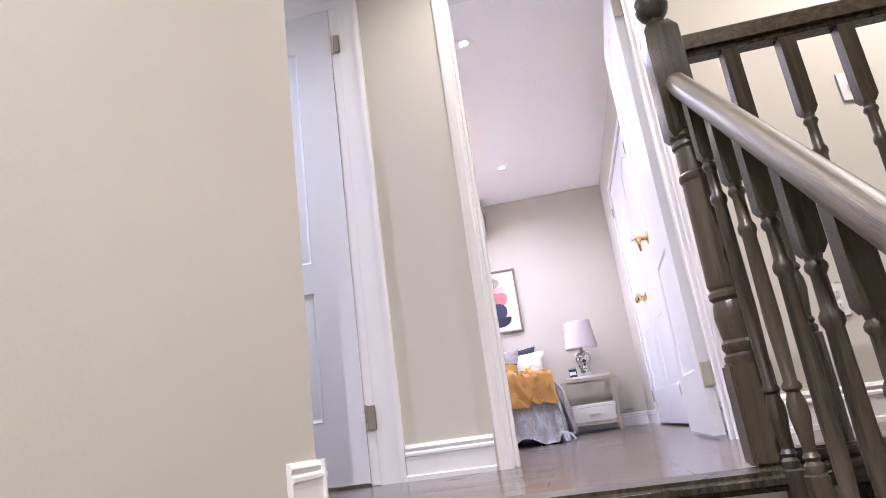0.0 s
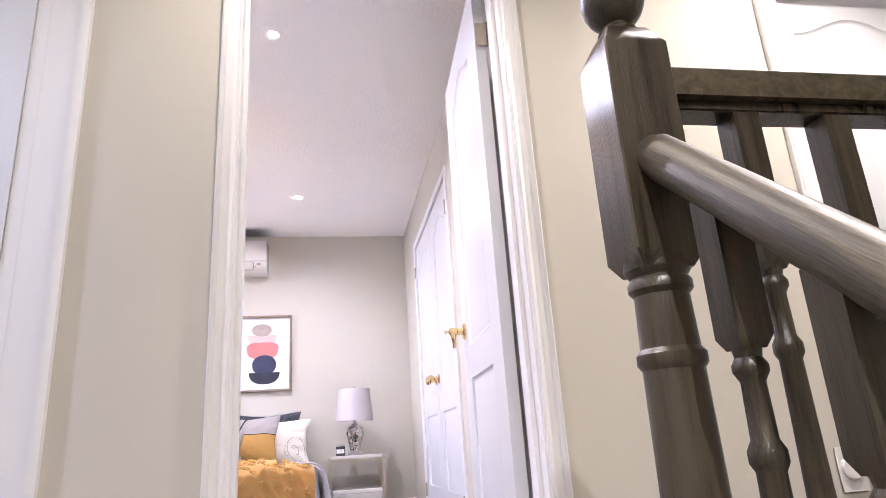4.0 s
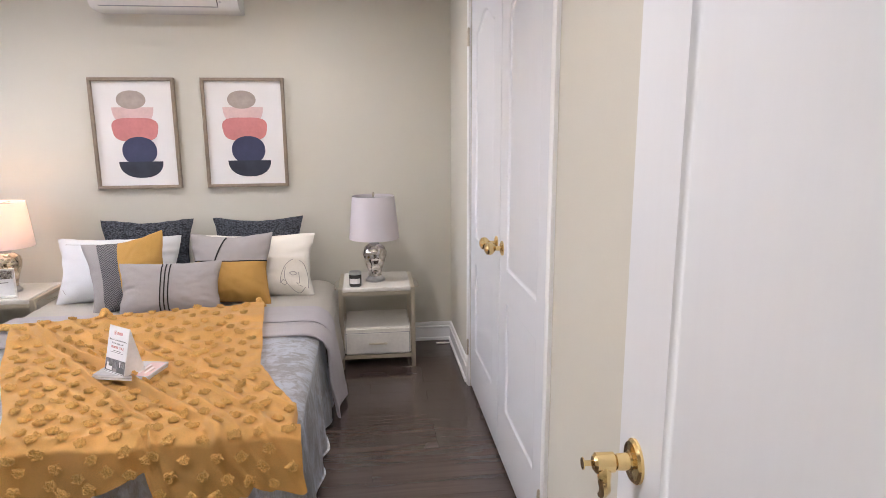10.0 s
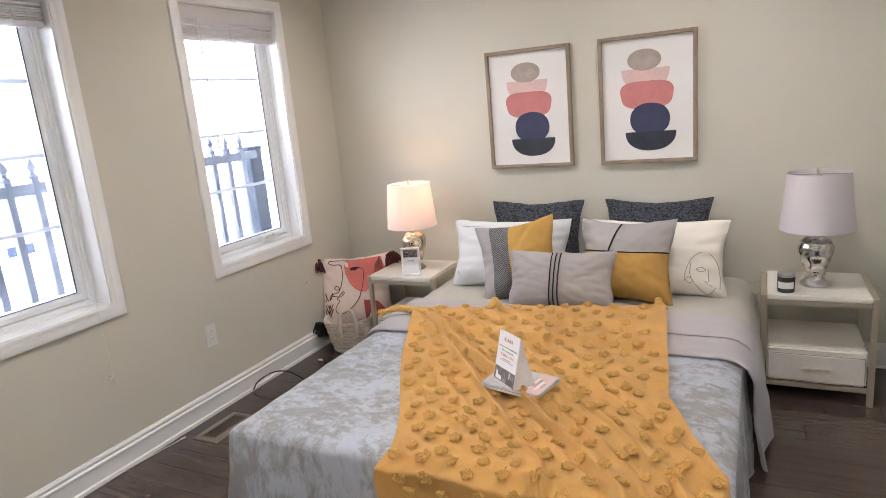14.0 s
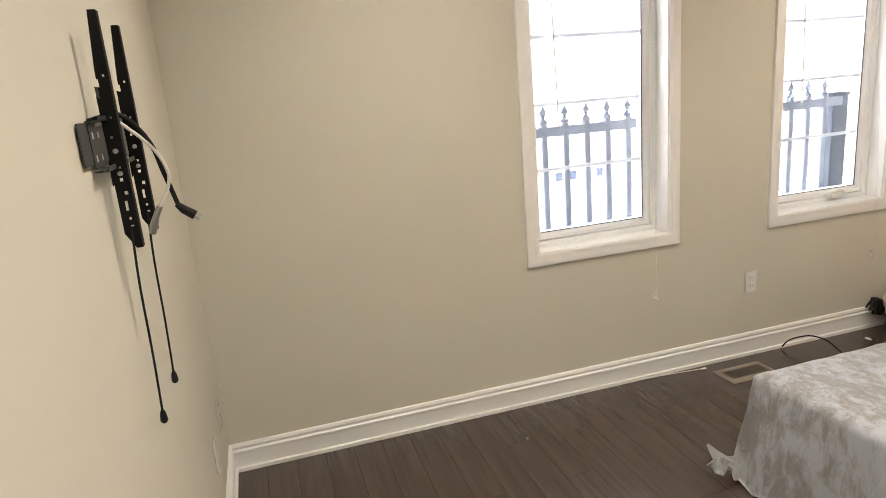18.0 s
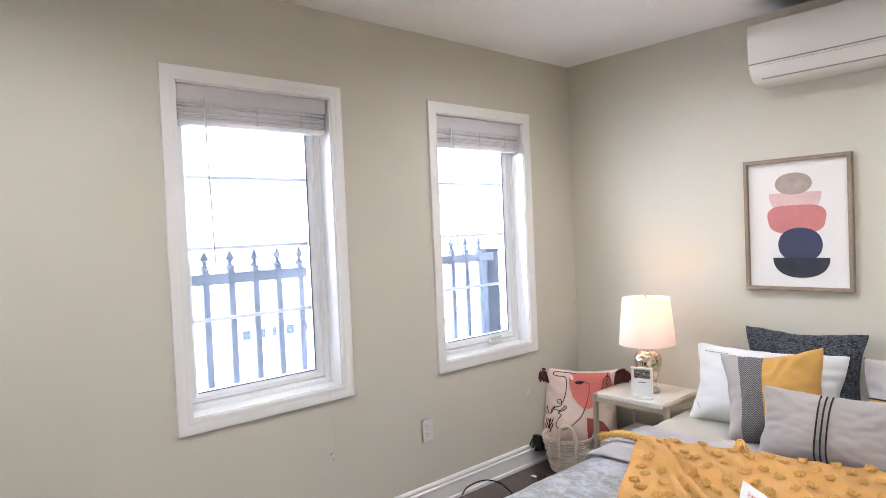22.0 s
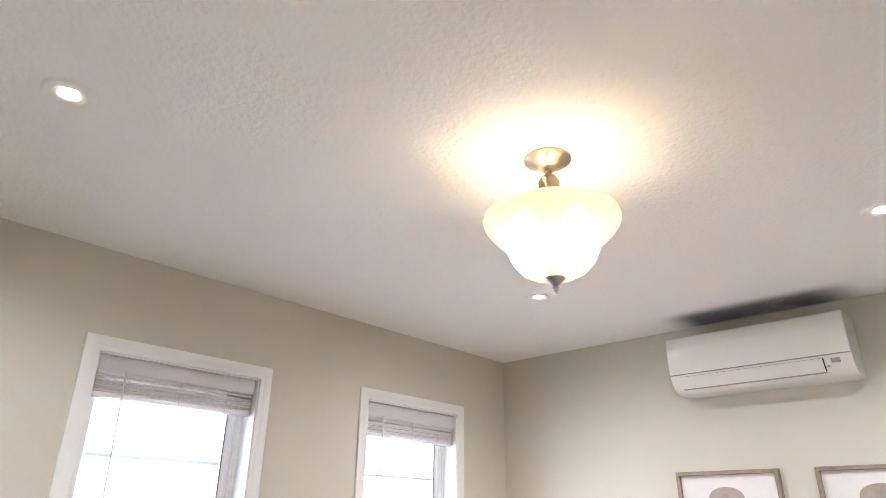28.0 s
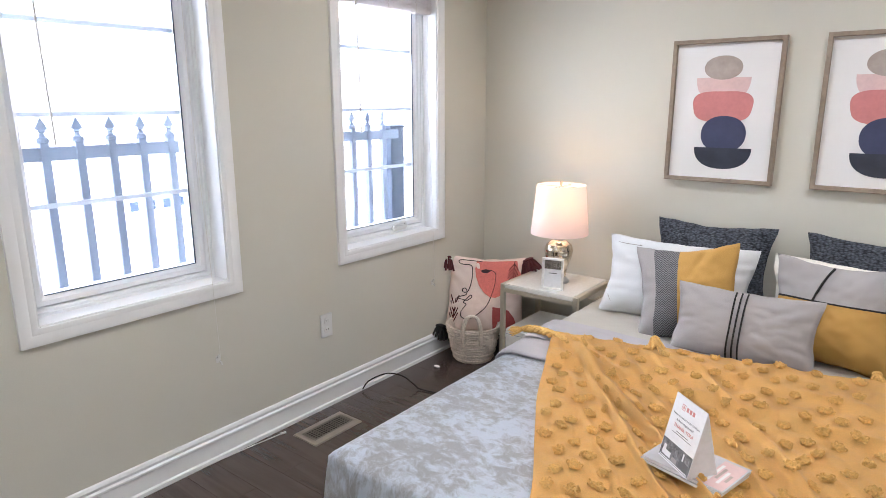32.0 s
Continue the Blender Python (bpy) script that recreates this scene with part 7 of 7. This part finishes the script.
def on_card(name, x0, x1, z0, z1, mat):
    ob = part(name, boxed(x0, x1, z0, z1, 0.0, 0.0004), mat, tent)
    ob.matrix_basis = face_m
    return ob


def words(text, x, z, size, mat):
    c = bpy.data.curves.new("lettering", "FONT")
    c.body, c.size, c.align_x = text, size, "CENTER"
    c.extrude = 0.0002
    c.materials.append(mat)
    ob = new("lettering", c)
    ob.parent = tent
    ob.matrix_basis = face_m @ Matrix.Translation((x, z, 0.0003))


for x0, x1, z0, z1 in ((-0.034, -0.018, 0.179, 0.1805), (-0.034, -0.018, 0.1635, 0.165), (-0.034, -0.0325, 0.165, 0.179), (-0.0195, -0.018, 0.165, 0.179), (-0.029, -0.023, 0.168, 0.176)):
    on_card("logo_mark", x0, x1, z0, z1, PALE_RED)
for q in range(3):
    on_card("logo_bar", -0.012 + 0.014 * q, -0.002 + 0.014 * q, 0.166, 0.178, PALE_RED)
words("Please do not sit on the furniture", 0, 0.140, 0.0092, INK)
words("It is for staging only!", 0, 0.126, 0.0098, INK)
words("THANK YOU!", 0, 0.107, 0.0150, RED_INK)
on_card("small_print", -0.028, 0.028, 0.0965, 0.0985, INK)
on_card("small_print", -0.045, 0.045, 0.0900, 0.0915, INK)
on_card("photo", -0.070, 0.070, 0.004, 0.062, PHOTO)
for x0, x1, z0, z1, mm in ((-0.060, -0.020, 0.014, 0.030, CARD), (-0.058, -0.046, 0.030, 0.044, CARD), (-0.012, 0.012, 0.010, 0.024, PALE_GREY_CLOTH), (0.020, 0.062, 0.012, 0.034, INK), (0.030, 0.036, 0.034, 0.056, CARD), (-0.066, 0.066, 0.006, 0.009, CARD)):
    part("photo_shape", boxed(x0, x1, z0, z1, 0.0004, 0.0006), mm, tent).matrix_basis = face_m

# ---- floor vent, loose cord, scraps ----
vent = thing("floor_vent", "taupe metal floor vent with a punched grille", "floor vent", (-1.922, 4.922, 0.0), 90)
holes = []
for i in range(14):
    for j in range(5):
        holes.append((-0.101 + 0.0145 * i, -0.0895 + 0.0145 * i, -0.035 + 0.0145 * j, -0.0235 + 0.0145 * j))
part("grille", slab_with_holes(-0.115, 0.115, -0.045, 0.045, 0.0065, 0.0085, holes, "z"), VENT_METAL, vent)
bm = bmesh.new()
rows = []
for i, z in ((0.0, 0.0), (0.002, 0.006), (0.008, 0.0085), (0.030, 0.0085)):
    rows.append([(-0.137 + i, -0.075 + i, z), (0.137 - i, -0.075 + i, z), (0.137 - i, 0.075 - i, z), (-0.137 + i, 0.075 - i, z)])
loops(bm, rows)
part("rim", bm, VENT_RIM, vent, "taupe painted rim")
# dark sheet under the holes, in place of the shade down in the shaft
part("duct_shade", boxed(-0.113, 0.113, -0.043, 0.043, 0.001, 0.003), GAP, vent)

cord = thing("lamp_cord", "black cord looping up from the floor beside the bed", "cord")
part("cord", tube(curve_points([(-2.070, 5.285, 0.010), (-2.055, 5.320, 0.050), (-1.995, 5.385, 0.082), (-1.93, 5.435, 0.068), (-1.87, 5.462, 0.024), (-1.835, 5.475, 0.006), (-1.6, 5.52, 0.006), (-1.25, 5.55, 0.006)], 10), 0.0036), BLACK_RUBBER, cord)
wc = thing("coax_cord", "thin pale cord lying along the baseboard", "cord")
part("cord", tube(curve_points([(-2.074, 4.40, 0.006), (-2.070, 4.52, 0.005), (-2.060, 4.64, 0.004), (-2.047, 4.755, 0.004)], 8), 0.0024), CORD, wc)
part("connector", tube([(-2.047, 4.755, 0.005), (-2.041, 4.780, 0.005)], 0.005), PLASTIC, wc)
for sx, sy, w in ((-1.957, 5.747, 0.02), (1.08, 6.30, 0.05)):
    bm = bmesh.new()
    bmesh.ops.create_icosphere(bm, subdivisions=2, radius=1.0)
    for v in bm.verts:
        v.co = Vector((v.co.x * w, v.co.y * 0.010, 0.007 + v.co.z * 0.006))
    solid("scrap", bm, CORD, "small white scrap lying on the floor", "scrap").location = (sx, sy, 0.0)
bm = bmesh.new()
rows = [[((0.11 - 0.0) * a - 0.02 * b, (0.055 * (1 - 0.75 * a)) * b * 2, 0.004 + 0.030 * a * a + 0.010 * b) for a in [0.1 * k for k in range(11)]] for b in [-0.5 + 0.2 * k for k in range(6)]]
loops(bm, rows, closed=False)
bmesh.ops.solidify(bm, geom=bm.faces[:], thickness=-0.003)
ob = solid("care_label", bm, WHITE_LINEN, "white cloth corner showing under the bedspread", "cloth", sharp=80)
ob.matrix_world = pose(-1.315, 4.300, 0.003, 0, 0, 184)

# ---- floor boards, last ----
solid("floor", boxed(-2.2, 1.3, 2.38, 6.5, -0.10, -0.012), GAP, "dark subfloor under the boards", "floor", "structure")
solid("floor_landing", boxed(-3.3, 3.45, HALL_S + 0.02, 2.38, -0.10, -0.012), GAP, "dark subfloor of the landing", "floor", "structure")
random.seed(3)
BOARD = 0.124


def board_mesh(length):
    bm = bmesh.new()
    e = 0.0007
    lo, hi = [], []
    for x, y in ((0, 0), (length, 0), (length, BOARD), (0, BOARD)):
        lo.append(bm.verts.new((x, y, -0.012)))
    mid_ = [bm.verts.new((x, y, -0.002)) for x, y in ((0.0003, 0.0003), (length - 0.0003, 0.0003), (length - 0.0003, BOARD - 0.0003), (0.0003, BOARD - 0.0003))]
    for x, y in ((e, e), (length - e, e), (length - e, BOARD - e), (e, BOARD - e)):
        hi.append(bm.verts.new((x, y, 0.0)))
    for a, b in ((lo, mid_), (mid_, hi)):
        for k in range(4):
            bm.faces.new((a[k], a[(k + 1) % 4], b[(k + 1) % 4], b[k]))
    bm.faces.new(hi)
    return finish("floor_board", bm, PLANK, 20)


MESHES = {}


def lay(parent, x0, x1, y0, y1):
    y = y0
    while y < y1 - 0.01:
        x = x0 - random.choice((0.0, 0.3, 0.6, 0.9))
        while x < x1:
            n = random.choice((0.6, 0.9, 1.2, 1.5))
            a, b = max(x, x0), min(x + n, x1)
            if b - a > 0.05:
                key = round(b - a, 2)
                if key not in MESHES:
                    MESHES[key] = board_mesh(key)
                o = new("floor_board", MESHES[key])
                o.parent = parent
                o.location = (a, y, 0.0)
            x += n
        y += BOARD


FLOOR, LANDING = bpy.data.objects["floor"], bpy.data.objects["floor_landing"]
lay(LANDING, -3.2, 3.40, HALL_S + 0.10, 2.33)
lay(FLOOR, DOOR_A, DOOR_B, 2.342, 2.46)
lay(FLOOR, ROOM_W, ROOM_E + 0.02, 2.466, 6.42)
